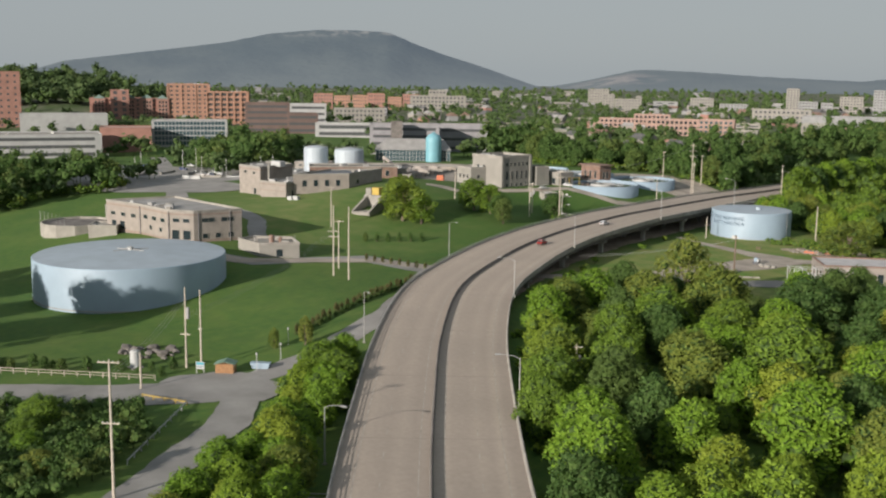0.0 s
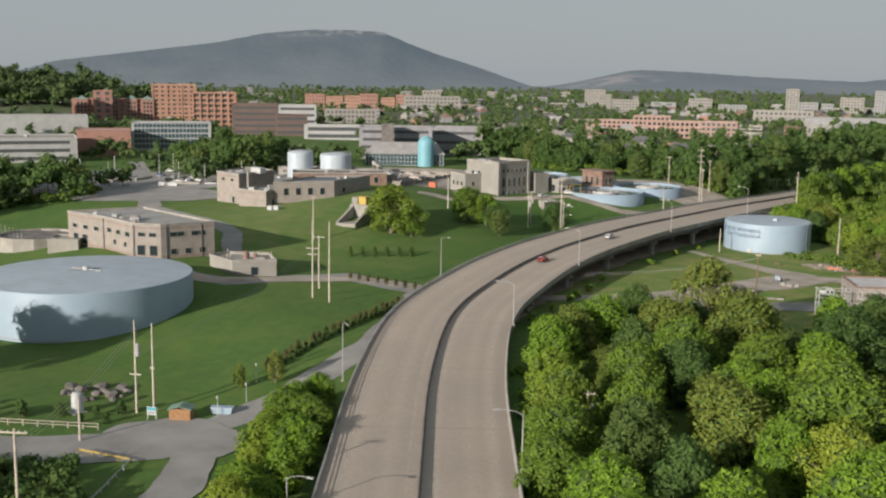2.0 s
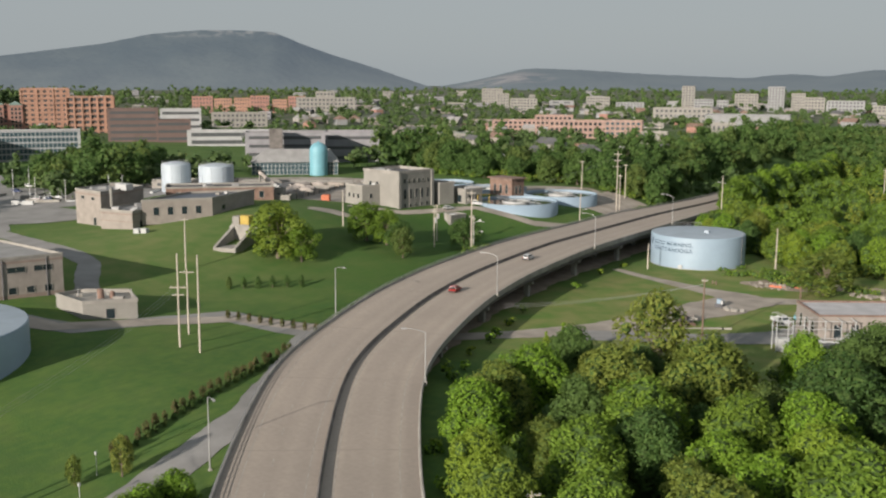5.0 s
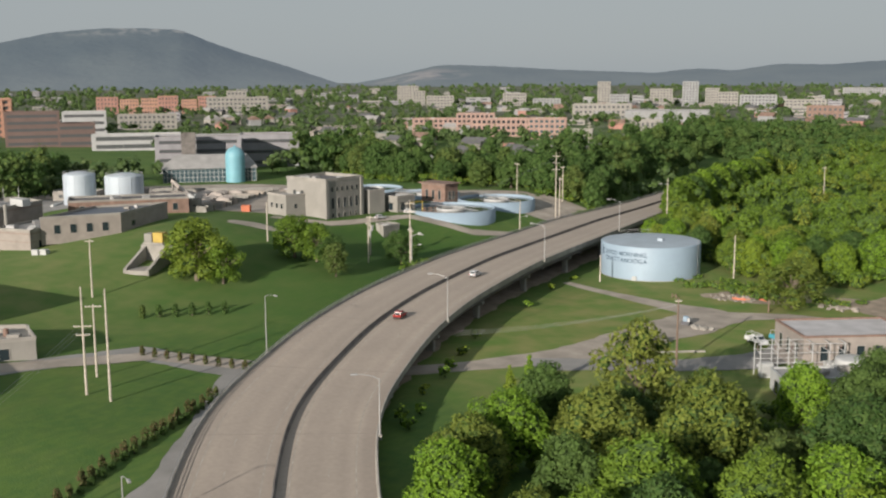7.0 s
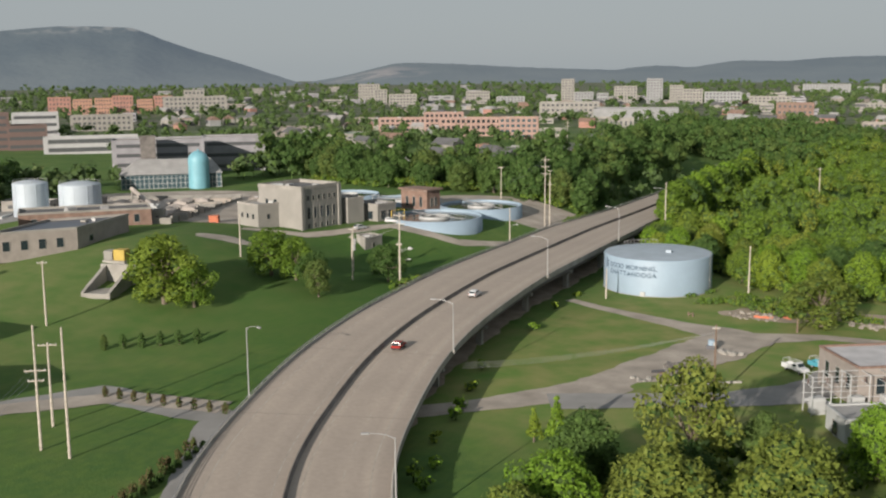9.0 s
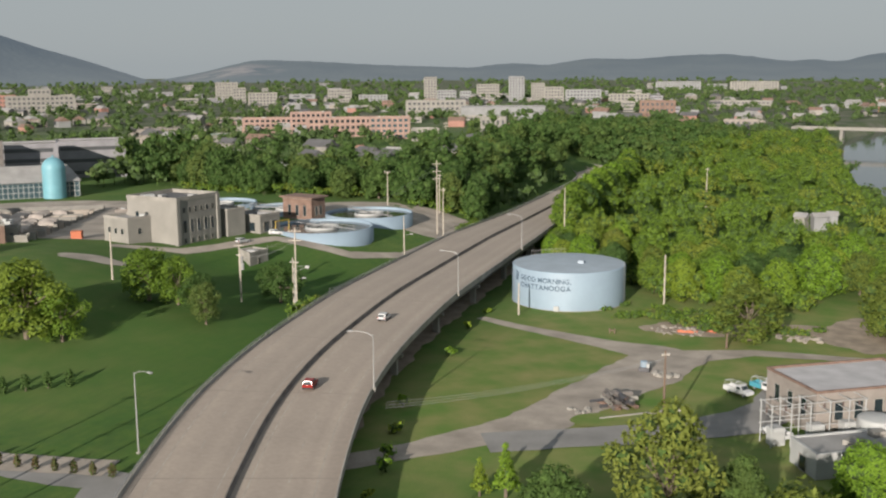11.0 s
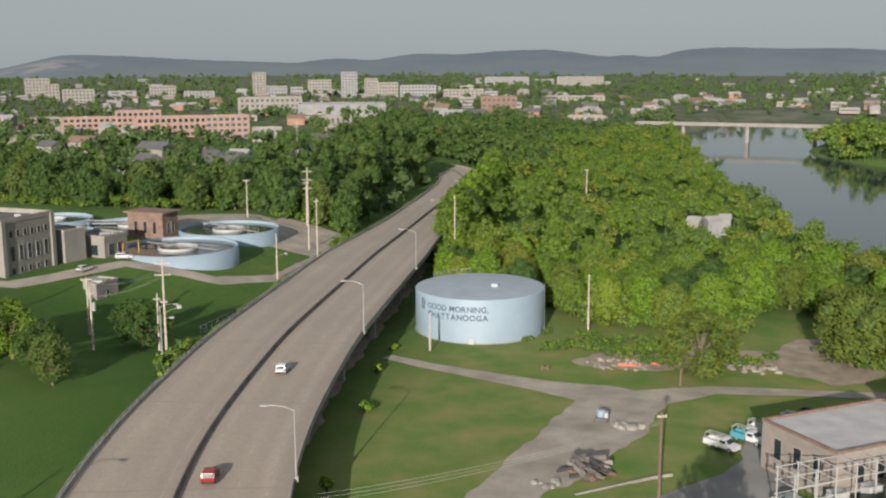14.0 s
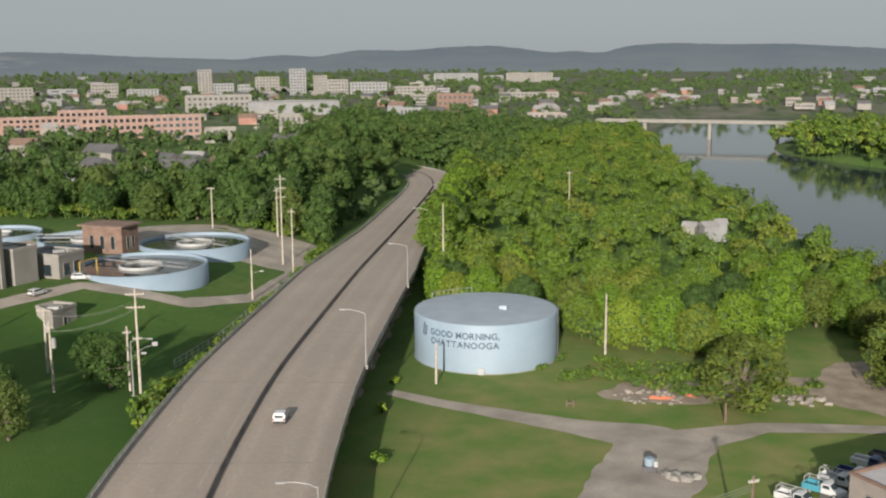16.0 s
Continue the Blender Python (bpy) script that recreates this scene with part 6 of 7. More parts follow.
for x, y, w, r in ((35.5, -26.0, 4.6, 6), (40.5, -23.5, 2.4, -12)):
    bm = bmesh.new()
    v = [(w * (i / 8 - 0.5), 0.12 * math.sin(i * 1.7), 0) for i in range(9)]
    lo = [bm.verts.new((a, b_, 0)) for a, b_, c in v]
    hi = [bm.verts.new((a, b_ + 0.1, 0.6 + 0.1 * math.sin(a * 3))) for a, b_, c in v]
    lo2 = [bm.verts.new((a, b_ + 0.06, 0)) for a, b_, c in v]
    for i in range(8):
        bm.faces.new((lo[i], lo[i + 1], hi[i + 1], hi[i]))
        bm.faces.new((lo2[i + 1], lo2[i], hi[i], hi[i + 1]))
    tagged(part("barrier_net", bm, M_ORANGEP, at=pose(x, y, ground_z(x, y), 0, 0, r)), "orange plastic safety netting by the rubble", "safety net", "safety nets")
pl = thing("pallet_stack", pose(34.0, -60.5, 0), "blue drum and pallets in the yard", "pallet stack")
part("pallet", bevel_box(-1.1, -0.9, 0, 1.1, 0.9, 1.0, 0.05), M_STEEL, pl)
bm = bmesh.new()
lathe(bm, [(0.7, 1.0), (0.75, 1.4), (0.75, 2.1), (0.6, 2.2), (0, 2.2)], 16, cx=-0.2)
part("drum", bm, M_TANKBLUE, pl)
part("crate", bevel_box(0.5, -0.8, 1.0, 1.1, 0.6, 1.9, 0.04), M_WHITE, pl)
for x, y in ((19.5, -33.0),):
    tr_ = thing("trestle", pose(x, y, 0), "small dark wooden trestle beside the track", "trestle")
    for s in (-0.6, 0.6):
        part("post", bevel_box(s - 0.12, -0.12, -0.2, s + 0.12, 0.12, 1.3, 0.02), M_POLED, tr_)
    part("rail", bevel_box(-0.6, -0.08, 0.6, 0.6, 0.08, 0.85, 0.02), M_POLED, tr_)

M_ROOFPALE = plain("pale_roof_membrane", (0.46, 0.45, 0.46), 0.8, vary=0.2, scale=0.3)
# old brick pump building and its neighbours
rbo = poly_building("brick_pump_building", [(59.8, -75.1), (69.4, -87.1), (88.0, -72.5), (78.4, -60.5)], 0.0, 7.6, M_BRICK, M_ROOFPALE, "old tan brick building with pale roof and rust-red eaves", clutter=0, seed=41, coping=M_RUST, parapet=0.25,
                    wins=((0, 0.1, 0.9, 3, 2.6, 1.5, 3.0), (1, 0.1, 0.9, 5, 2.6, 1.6, 3.0), (3, 0.1, 0.9, 4, 2.6, 1.6, 3.0)))
poly_building("brick_pump_building", [(82.0, -64.0), (92.0, -56.0), (101.0, -67.0), (91.0, -75.0)], 0.0, 10.0, M_BRICK, M_RUST, "taller tan brick block with a rust-red roof", seed=42, coping=M_RUST, wins=((3, 0.1, 0.9, 2, 2.6, 1.6, 3.0), (0, 0.1, 0.9, 2, 4, 1.4, 2.2)))
poly_building("white_shed", [(66.9, -100.3), (71.4, -106.9), (87.0, -95.0), (82.5, -88.4)], 0.0, 4.0, M_WHITE, M_ROOF, "low white shed with a flat grey roof", seed=43, coping=M_WHITE, parapet=0.15, wins=((0, 0.3, 0.7, 1, 0.1, 2.0, 2.4),), clutter=2)
tank3 = big_tank("white_drum_tank", 79.0, -88.0, 0.0, 3.2, 5.0, "small white round tank beside the shed", M_WHITE, M_WHITE, 0.4)
sub = thing("substation_rack", pose(66.5, -91.5, 0.1, 0, 0, 37), "pale steel lattice rack of a small substation", "substation")
for x in (-5, -1.5, 2, 5.5, 9, 12):
    for y in (-1.5, 2.0):
        bm = bmesh.new()
        tube(bm, [(x, y, -0.3), (x, y, 7.2)], 0.10, 6)
        part("upright", bm, M_WHITE, sub)
for z in (3.2, 5.2, 7.0):
    for y in (-1.5, 2.0):
        bm = bmesh.new()
        tube(bm, [(-5.4, y, z), (12.4, y, z)], 0.07, 6)
        part("cross_beam", bm, M_WHITE, sub)
for x in (-5, -1.5, 2, 5.5, 9, 12):
    for z in (5.2, 7.0):
        bm = bmesh.new()
        tube(bm, [(x, -1.9, z + 0.1), (x, 2.4, z + 0.1)], 0.08, 6)
        part("tie_beam", bm, M_WHITE, sub)
    bm = bmesh.new()
    lathe(bm, [(0.1, 5.3), (0.16, 5.5), (0.1, 5.6), (0.16, 5.8), (0.1, 5.9), (0.16, 6.1), (0.08, 6.3)], 8, cx=x, cy=0.3)
    part("insulator", bm, M_BROWN, sub)
for x in (-3.2, 4.0, 10.0):
    tr_ = thing("transformer", pose(66.5, -91.5, 0.1, 0, 0, 37) @ pose(x, 0.2, 0), "white ribbed transformer box under the rack", "transformer", "transformers")
    part("case", bevel_box(-1.2, -1.0, -0.2, 1.2, 1.0, 2.8, 0.08), M_WHITE, tr_)
    for k in range(6):
        part("cooling_fin", bevel_box(-1.0 + 0.36 * k, -1.25, 0.3, -0.9 + 0.36 * k, -1.0, 2.4, 0.02), M_WHITE, tr_)


# ---- vehicles ----
def extrude_profile(prof, w, bev=0.06):
    bm = bmesh.new()
    a = [bm.verts.new((x, -w / 2, z)) for x, z in prof]
    b_ = [bm.verts.new((x, w / 2, z)) for x, z in prof]
    n = len(prof)
    bm.faces.new(a)
    bm.faces.new(b_[::-1])
    for i in range(n):
        bm.faces.new((a[i], b_[i], b_[(i + 1) % n], a[(i + 1) % n]))
    bmesh.ops.recalc_face_normals(bm, faces=bm.faces[:])
    if bev:
        bmesh.ops.bevel(bm, geom=bm.edges[:], offset=bev, segments=2, affect='EDGES', clamp_overlap=True)
    return bm


def wheel(parent, x, y, r=0.36, w=0.24):
    bm = bmesh.new()
    lathe(bm, [(r * 0.62, -w / 2), (r * 0.92, -w / 2), (r, -w / 4), (r, w / 4), (r * 0.92, w / 2), (r * 0.62, w / 2)], 16)
    t = part("tyre", bm, M_BLACK, parent, at=pose(x, y, r, 90, 0, 0))
    bm = bmesh.new()
    lathe(bm, [(0.05, -w / 2 - 0.01), (r * 0.6, -w / 2), (r * 0.6, w / 2), (0.05, w / 2 + 0.01)], 12)
    part("rim", bm, M_POLEG, t)


def car(m, paint, label, kind="suv"):
    """Front looks to local +x."""
    c = thing("car", m, label, "car")
    L = 4.6
    part("body", extrude_profile([(-2.3, 0.35), (-2.3, 0.95), (-2.15, 1.05), (1.0, 1.02), (2.1, 0.88), (2.3, 0.6), (2.3, 0.32)], 1.82, 0.08), paint, c)
    part("cabin", extrude_profile([(-2.15, 1.0), (-1.95, 1.62), (-0.2, 1.68), (0.35, 1.6), (1.1, 1.0)], 1.62, 0.07), paint, c)
    part("windscreen", extrude_profile([(0.42, 1.56), (1.1, 1.04), (1.13, 1.04), (0.47, 1.58)], 1.4, 0), M_GLASS, c)
    part("rear_window", extrude_profile([(-2.18, 1.1), (-2.0, 1.55), (-2.03, 1.56), (-2.21, 1.1)], 1.4, 0), M_GLASS, c)
    for s in (-1, 1):
        part("side_window", bevel_box(-1.8, s * 0.80 - 0.02, 1.12, 0.6, s * 0.80 + 0.02, 1.52, 0.01), M_GLASS, c)
        part("headlight", bevel_box(2.2, s * 0.66 - 0.2, 0.66, 2.31, s * 0.66 + 0.2, 0.82, 0.02), M_WHITE, c)
        part("tail_light", bevel_box(-2.32, s * 0.75 - 0.12, 0.75, -2.25, s * 0.75 + 0.12, 1.0, 0.02), M_CARR, c)
        wheel(c, 1.4, s * 0.82)
        wheel(c, -1.4, s * 0.82)
    part("bumper", bevel_box(-2.38, -0.85, 0.35, -2.26, 0.85, 0.62, 0.03), M_BLACK, c)
    return c


def pickup(m, paint, bed_paint, label, rack=True):
    """Front looks to local +x."""
    c = thing("pickup_truck", m, label, "truck", "parked trucks")
    part("cab", extrude_profile([(-0.2, 0.5), (-0.2, 1.9), (0.1, 1.98), (1.0, 1.95), (1.6, 1.25), (2.7, 1.1), (2.85, 0.8), (2.85, 0.5)], 1.95, 0.07), paint, c)
    part("windscreen", extrude_profile([(1.08, 1.88), (1.6, 1.3), (1.64, 1.3), (1.13, 1.9)], 1.6, 0), M_GLASS, c)
    for s in (-1, 1):
        part("side_window", bevel_box(0.05, s * 0.975 - 0.02, 1.3, 1.1, s * 0.975 + 0.02, 1.8, 0.01), M_GLASS, c)
        part("bed_side", bevel_box(-2.9, s * 0.97 - 0.18, 0.55, -0.25, s * 0.97 + 0.1, 1.45, 0.04), bed_paint, c)
        part("headlight", bevel_box(2.78, s * 0.7 - 0.18, 0.75, 2.88, s * 0.7 + 0.18, 0.98, 0.02), M_WHITE, c)
        wheel(c, 1.85, s * 0.88, 0.4, 0.28)
        wheel(c, -1.75, s * 0.88, 0.4, 0.28)
    part("bed_floor", bevel_box(-2.9, -0.85, 0.6, -0.25, 0.85, 0.75, 0.02), M_STEEL, c)
    part("tailgate", bevel_box(-2.98, -0.9, 0.6, -2.88, 0.9, 1.3, 0.02), bed_paint, c)
    if rack:
        for x in (-2.7, -0.5, 0.9):
            bm = bmesh.new()
            tube(bm, [(x, -0.9, 1.3), (x, -0.85, 2.25), (x, 0.85, 2.25), (x, 0.9, 1.3)], 0.05, 6)
            part("rack_hoop", bm, M_WHITE, c)
        for s in (-0.5, 0.5):
            bm = bmesh.new()
            tube(bm, [(-2.8, s, 2.3), (1.0, s, 2.3)], 0.05, 6)
            part("rack_bar", bm, M_WHITE, c)
    return c


for (x, y), paint, bed, lab, rk in (((54.1, -69.2), M_CARW, M_CARW, "white utility pickup with ladder rack", True), ((58.3, -65.0), M_CARW, M_CARB, "white pickup with a turquoise load bed", True),
                                    ((60.9, -61.4), M_CARW, M_CARW, "white pickup with open load bed", True), ((63.6, -58.6), M_CARW, M_CARD, "white pickup with dark load bed", False), ((66.6, -53.6), M_CARD, M_CARW, "purple-blue pickup parked behind white ones", False), ((69.6, -51.0), M_CARW, M_STEEL, "white pickup at the end of the row", False)):
    pickup(pose(x, y, ground_z(x, y) + 0.2, 0, 0, -32), paint, bed, lab, rk)
pickup(pose(63.5, -90.5, 0.2, 0, 0, 140), M_CARW, M_CARW, "white pickup beside the substation", False)
for dist_y, off, paint, lab, ahead in ((-71.0, 5.0, M_CARW, "white estate car driving on the bridge deck", True), (-116.0, 3.6, M_CARR, "dark red car driving on the bridge deck", True)):
    i = min(range(len(LINE)), key=lambda k: abs(LINE[k].y - dist_y))
    d = LINE[i + 1] - LINE[i]
    p = LINE[i] + NORM[i] * off
    car(pose(p.x, p.y, DZ[i] + 0.02, 0, 0, math.degrees(math.atan2(d.y, d.x))), paint, lab)
for x, y, r in ((-104.5, -3.0, 80), (-102.5, 12.5, 20)):
    car(pose(x, y, ground_z(x, y) + 0.15, 0, 0, r), M_CARW, "white car parked by the office")
rnd = random.Random(9)
for k in range(14):
    x, y = -290 + rnd.uniform(-48, 48), -70 + rnd.uniform(-18, 18)
    car(pose(x, y, ground_z(x, y) + 0.18, 0, 0, rnd.choice((25, 115, 205))), rnd.choice((M_CARW, M_CARD, M_STEEL, M_CARW)), "car parked in the distant car park")

# ---- street lamps and poles ----
def street_lamp(x, y, z, h, reach, rot, label="grey steel street lamp with a curved arm", base=True):
    """The arm points to local +x."""
    s = thing("street_lamp", pose(x, y, z, 0, 0, rot), label, "street lamp", "street lamps")
    bm = bmesh.new()
    tube(bm, [(0, 0, -0.3), (0, 0, h * 0.5), (0, 0, h)], [0.15, 0.12, 0.08], 8)
    part("pole", bm, M_POLEG, s)
    bm = bmesh.new()
    tube(bm, [(0, 0, h - 0.2), (reach * 0.3, 0, h + 0.35), (reach * 0.7, 0, h + 0.6), (reach, 0, h + 0.65)], [0.07, 0.06, 0.05, 0.05], 6)
    part("arm", bm, M_POLEG, s)
    part("lamp_head", bevel_box(reach - 0.2, -0.22, h + 0.5, reach + 0.9, 0.22, h + 0.75, 0.06), M_POLEG, s)
    if base:
        part("base", bevel_box(-0.3, -0.3, -0.6, 0.3, 0.3, 0.25, 0.04), M_CONC, s)
    return s


def lamp_on_deck(y, side, h=9.5, reach=3.6):
    i = min(range(len(LINE)), key=lambda k: abs((LINE[k] + NORM[k] * side * HALF).y - y))
    p = LINE[i] + NORM[i] * side * (HALF + 0.35) * WID[i]
    d = -NORM[i] * side
    street_lamp(p.x, p.y, DZ[i] + 0.6, h, reach, math.degrees(math.atan2(d.y, d.x)), "grey steel street lamp on the bridge parapet")


for y in (-236.0, -174.0, -113.0, -42.0, 26.0, 96.0, 166.0):
    lamp_on_deck(y, 1)
for x, y, h, rot in ((20.5, -217.0, 12.0, -25), (-29.5, -139.0, 13.5, -10), (-56.0, -50.0, 10.0, 0), (70.0, -268.0, 10.0, 20)):
    street_lamp(x, y, ground_z(x, y), h, 3.4, rot)


def utility_pole(x, y, h, arms=((0.95, 2.4),), rot=0.0, mat=None, label="weathered grey wooden utility pole", can=False, z=None, lamp=False):
    u = thing("utility_pole", pose(x, y, ground_z(x, y) if z is None else z, 0, 0, rot), label, "utility pole", "utility poles")
    bm = bmesh.new()
    tube(bm, [(0, 0, -0.8), (0, 0, h * 0.5), (0.03, 0, h)], [0.26, 0.21, 0.15], 8)
    part("pole", bm, mat or M_POLEW, u)
    for f, w in arms:
        a = part("crossarm", bevel_box(-w / 2, -0.22, h * f - 0.1, w / 2, -0.08, h * f + 0.1, 0.02), M_POLEW, u)
        for s in (-0.45, -0.2, 0.2, 0.45):
            bm = bmesh.new()
            lathe(bm, [(0.06, h * f + 0.1), (0.1, h * f + 0.2), (0.06, h * f + 0.28), (0, h * f + 0.34)], 6, cx=s * w, cy=-0.15)
            part("insulator", bm, M_WHITE, a)
    if can:
        bm = bmesh.new()
        lathe(bm, [(0, h * 0.62), (0.42, h * 0.62), (0.42, h * 0.74), (0.2, h * 0.76), (0, h * 0.76)], 12, cx=0.6)
        part("transformer_can", bm, M_POLEG, u)
    if lamp:
        bm = bmesh.new()
        tube(bm, [(0, 0, h * 0.52), (1.2, 0, h * 0.55), (2.6, 0, h * 0.57)], 0.05, 6)
        part("lamp_arm", bm, M_POLEG, u)
        part("lamp_head", bevel_box(2.3, -0.18, h * 0.56, 3.2, 0.18, h * 0.59, 0.04), M_POLEG, u)
    return u


POLES = {}
for key, x, y, h, arms, rot, mat, can, lamp in (
        ("a", -39.0, -178.0, 21.0, ((0.64, 3.4), (0.56, 2.6)), 40, None, False, False), ("b", -47.0, -169.5, 15.0, ((0.97, 3.2),), 40, None, False, False), ("c", -32.2, -177.8, 21.5, (), 40, None, False, False),
        ("d", 3.6, -253.8, 18.0, ((0.42, 2.4),), 30, None, True, False), ("e", 5.8, -251.4, 17.5, ((0.5, 1.0),), 30, None, False, False),
        ("f", 59.8, -300.6, 22.0, ((0.98, 3.4), (0.55, 2.8)), 40, None, False, False), ("g", 11.1, -269.0, 7.8, (), 0, None, False, False),
        ("h", 77.6, -210.8, 9.0, ((0.93, 2.4),), 45, None, True, False),
        ("i", -97.5, -131.8, 15.0, ((0.97, 2.2),), 40, None, False, False), ("j", -99.0, -66.0, 12.0, (), 0, None, False, False), ("k", -76.8, -43.5, 12.5, ((0.96, 2.4),), 20, None, True, False),
        ("l", -68.7, -54.6, 13.0, ((0.9, 1.6),), 20, None, True, False), ("m", -49.1, -60.1, 22.0, ((0.96, 3.0), (0.86, 3.0), (0.62, 1.4)), 20, None, False, True), ("n", -58.0, -47.5, 12.0, ((0.9, 1.4),), 20, None, False, True),
        ("o", -66.0, 30.0, 13.0, (), 0, None, False, True), ("p", -72.0, 68.0, 26.0, ((0.95, 3.0), (0.85, 3.0), (0.75, 3.0)), 30, None, False, False), ("q", -66.0, 60.0, 19.0, ((0.95, 1.6),), 20, None, False, False),
        ("r", -84.0, 96.0, 15.0, ((0.97, 2.0),), 10, None, False, False), ("s", -104.0, 92.0, 13.0, ((0.97, 2.4),), 10, None, False, False),
        ("t", -6.8, -24.6, 8.0, (), 0, None, False, False), ("u", 23.6, 2.0, 13.0, (), 0, None, False, False), ("v", -24.5, 66.0, 22.0, (), 0, None, False, False), ("w", -1.4, 190.0, 18.0, ((0.95, 2.0),), 0, None, False, False),
        ("x", 45.8, -95.5, 14.5, ((0.95, 1.4),), 30, M_POLED, False, False), ("y", 46.1, -36.0, 3.4, (), 0, M_POLED, False, False), ("z", -160.0, 270.0, 24.0, ((0.95, 3.0), (0.88, 3.0)), 20, None, False, False)):
    POLES[key] = (x, y, h)
    utility_pole(x, y, h, arms, rot, mat, "dark brown wooden utility pole by the lane" if mat else "weathered pale wooden utility pole", can, None, lamp)


def cable(a, b, sag, label="thin dark overhead power cable", r=0.02):
    bm = bmesh.new()
    pts = []
    for k in range(13):
        u = k / 12
        p = Vector(a) * (1 - u) + Vector(b) * u
        p.z -= sag * 4 * u * (1 - u)
        pts.append(tuple(p))
    tube(bm, pts, r, 4)
    tagged(part("power_cable", bm, M_POLEG, ), label, "cable", "power cables")


def run(k1, k2, offs, f=0.97, sag=1.5):
    (x0, y0, h0), (x1, y1, h1) = POLES[k1], POLES[k2]
    for o in offs:
        cable((x0 + o, y0, ground_z(x0, y0) + h0 * f), (x1 + o, y1, ground_z(x1, y1) + h1 * f), sag)


run("k", "m", (-0.6, 0.6), 0.9, 1.2)
run("l", "m", (-0.3, 0.4), 0.85, 1.0)
run("a", "d", (-1.2, 0, 1.2), 0.64, 2.0)
run("d", "f", (-1.0, 0, 1.0), 0.9, 1.5)
run("p", "m", (-1.2, 0, 1.2), 0.93, 2.5)
for o in (-0.8, 0.0, 0.8):
    cable((45.8, -95.5 + o, 13.0), (2.0, -113.0 + o, 4.6 + 0.4 * o), 1.0)

# ---- small things at the lane below the lawn ----
shed = thing("timber_shed", pose(12.5, -249.5, ground_z(12.5, -249.5), 0, 0, 42), "small timber shed with a green sheet roof", "shed")
part("wall", bevel_box(-2.0, -1.3, -0.2, 2.0, 1.3, 2.2, 0.03), M_WOODP, shed)
for k in range(12):
    part("plank", bevel_box(-1.98 + 0.333 * k, -1.36, 0.0, -1.69 + 0.333 * k, -1.29, 2.15, 0.01), M_WOODP, shed)
part("roof", extrude_profile([(-2.3, 2.2), (0, 2.9), (2.3, 2.2), (2.3, 2.08), (0, 2.76), (-2.3, 2.08)], 3.2, 0), M_GREENR, shed)
wt = thing("propane_cylinder", pose(-4.0, -262.0, ground_z(-4, -262)), "white upright chemical cylinder on a plinth", "cylinder")
bm = bmesh.new()
lathe(bm, [(1.1, 0.2), (1.1, 3.6), (0.9, 3.9), (0, 4.1)], 24)
part("shell", bm, M_WHITE, wt, smooth=True)
part("plinth", bevel_box(-1.4, -1.4, -0.5, 1.4, 1.4, 0.22, 0.04), M_CONC, wt)
sg = thing("info_sign", pose(9.5, -254.0, ground_z(9.5, -254), 0, 0, 30), "blue and white board on two posts", "sign")
for s in (-0.9, 0.9):
    part("post", bevel_box(s - 0.07, -0.07, -0.3, s + 0.07, 0.07, 2.2, 0.01), M_WHITE, sg)
part("board", bevel_box(-1.0, -0.05, 1.0, 1.0, 0.05, 2.6, 0.01), M_WHITE, sg)
part("colour_bar", bevel_box(-0.9, -0.075, 1.9, 0.9, -0.052, 2.5, 0.005), M_CARB, sg)
part("text_bar", bevel_box(-0.8, -0.075, 1.5, 0.8, -0.052, 1.62, 0.004), M_LETTER, sg)
part("text_bar", bevel_box(-0.8, -0.075, 1.25, 0.5, -0.052, 1.37, 0.004), M_LETTER, sg)
port = thing("skip", pose(15.5, -242.5, ground_z(15.5, -242.5), 0, 0, 40), "low blue waste skip beside the lane", "skip")
part("body", extrude_profile([(-1.8, 0.1), (-2.2, 1.4), (2.2, 1.4), (1.8, 0.1)], 1.6, 0.03), M_TANKBLUE, port)
for k, (x, y) in enumerate(((14.0, -236.0), (16.2, -244.0), (6.0, -228.0))):
    bl = thing("bollard_light", pose(x, y, ground_z(x, y)), "thin white marker post in the grass", "post", "marker posts")
    bm = bmesh.new()
    tube(bm, [(0, 0, -0.2), (0, 0, 3.6)], 0.08, 6)
    part("stem", bm, M_WHITE, bl)
    part("cap", bevel_box(-0.18, -0.18, 3.5, 0.18, 0.18, 4.0, 0.04), M_WHITE, bl)
# post and rail fence along the road, and the guard rail of the lane
def fence(name, p0, p1, n, h, mat, label, rails=(0.55, 1.0), lift=0.0):
    f = tagged(new(name), label, "fence")
    P0, P1 = Vector(p0), Vector(p1)
    for k in range(n + 1):
        p = P0 + (P1 - P0) * k / n
        z = ground_z(p.x, p.y)
        part("post", bevel_box(-0.09, -0.09, -0.3, 0.09, 0.09, h, 0.015), mat, f, at=pose(p.x, p.y, z))
    for r in rails:
        bm = bmesh.new()
        tube(bm, [(*(P0 + (P1 - P0) * k / n), ground_z(*(P0 + (P1 - P0) * k / n)) + h * r - 0.08) for k in range(n + 1)], 0.07, 5)
        part("rail", bm, mat, f)
    return f


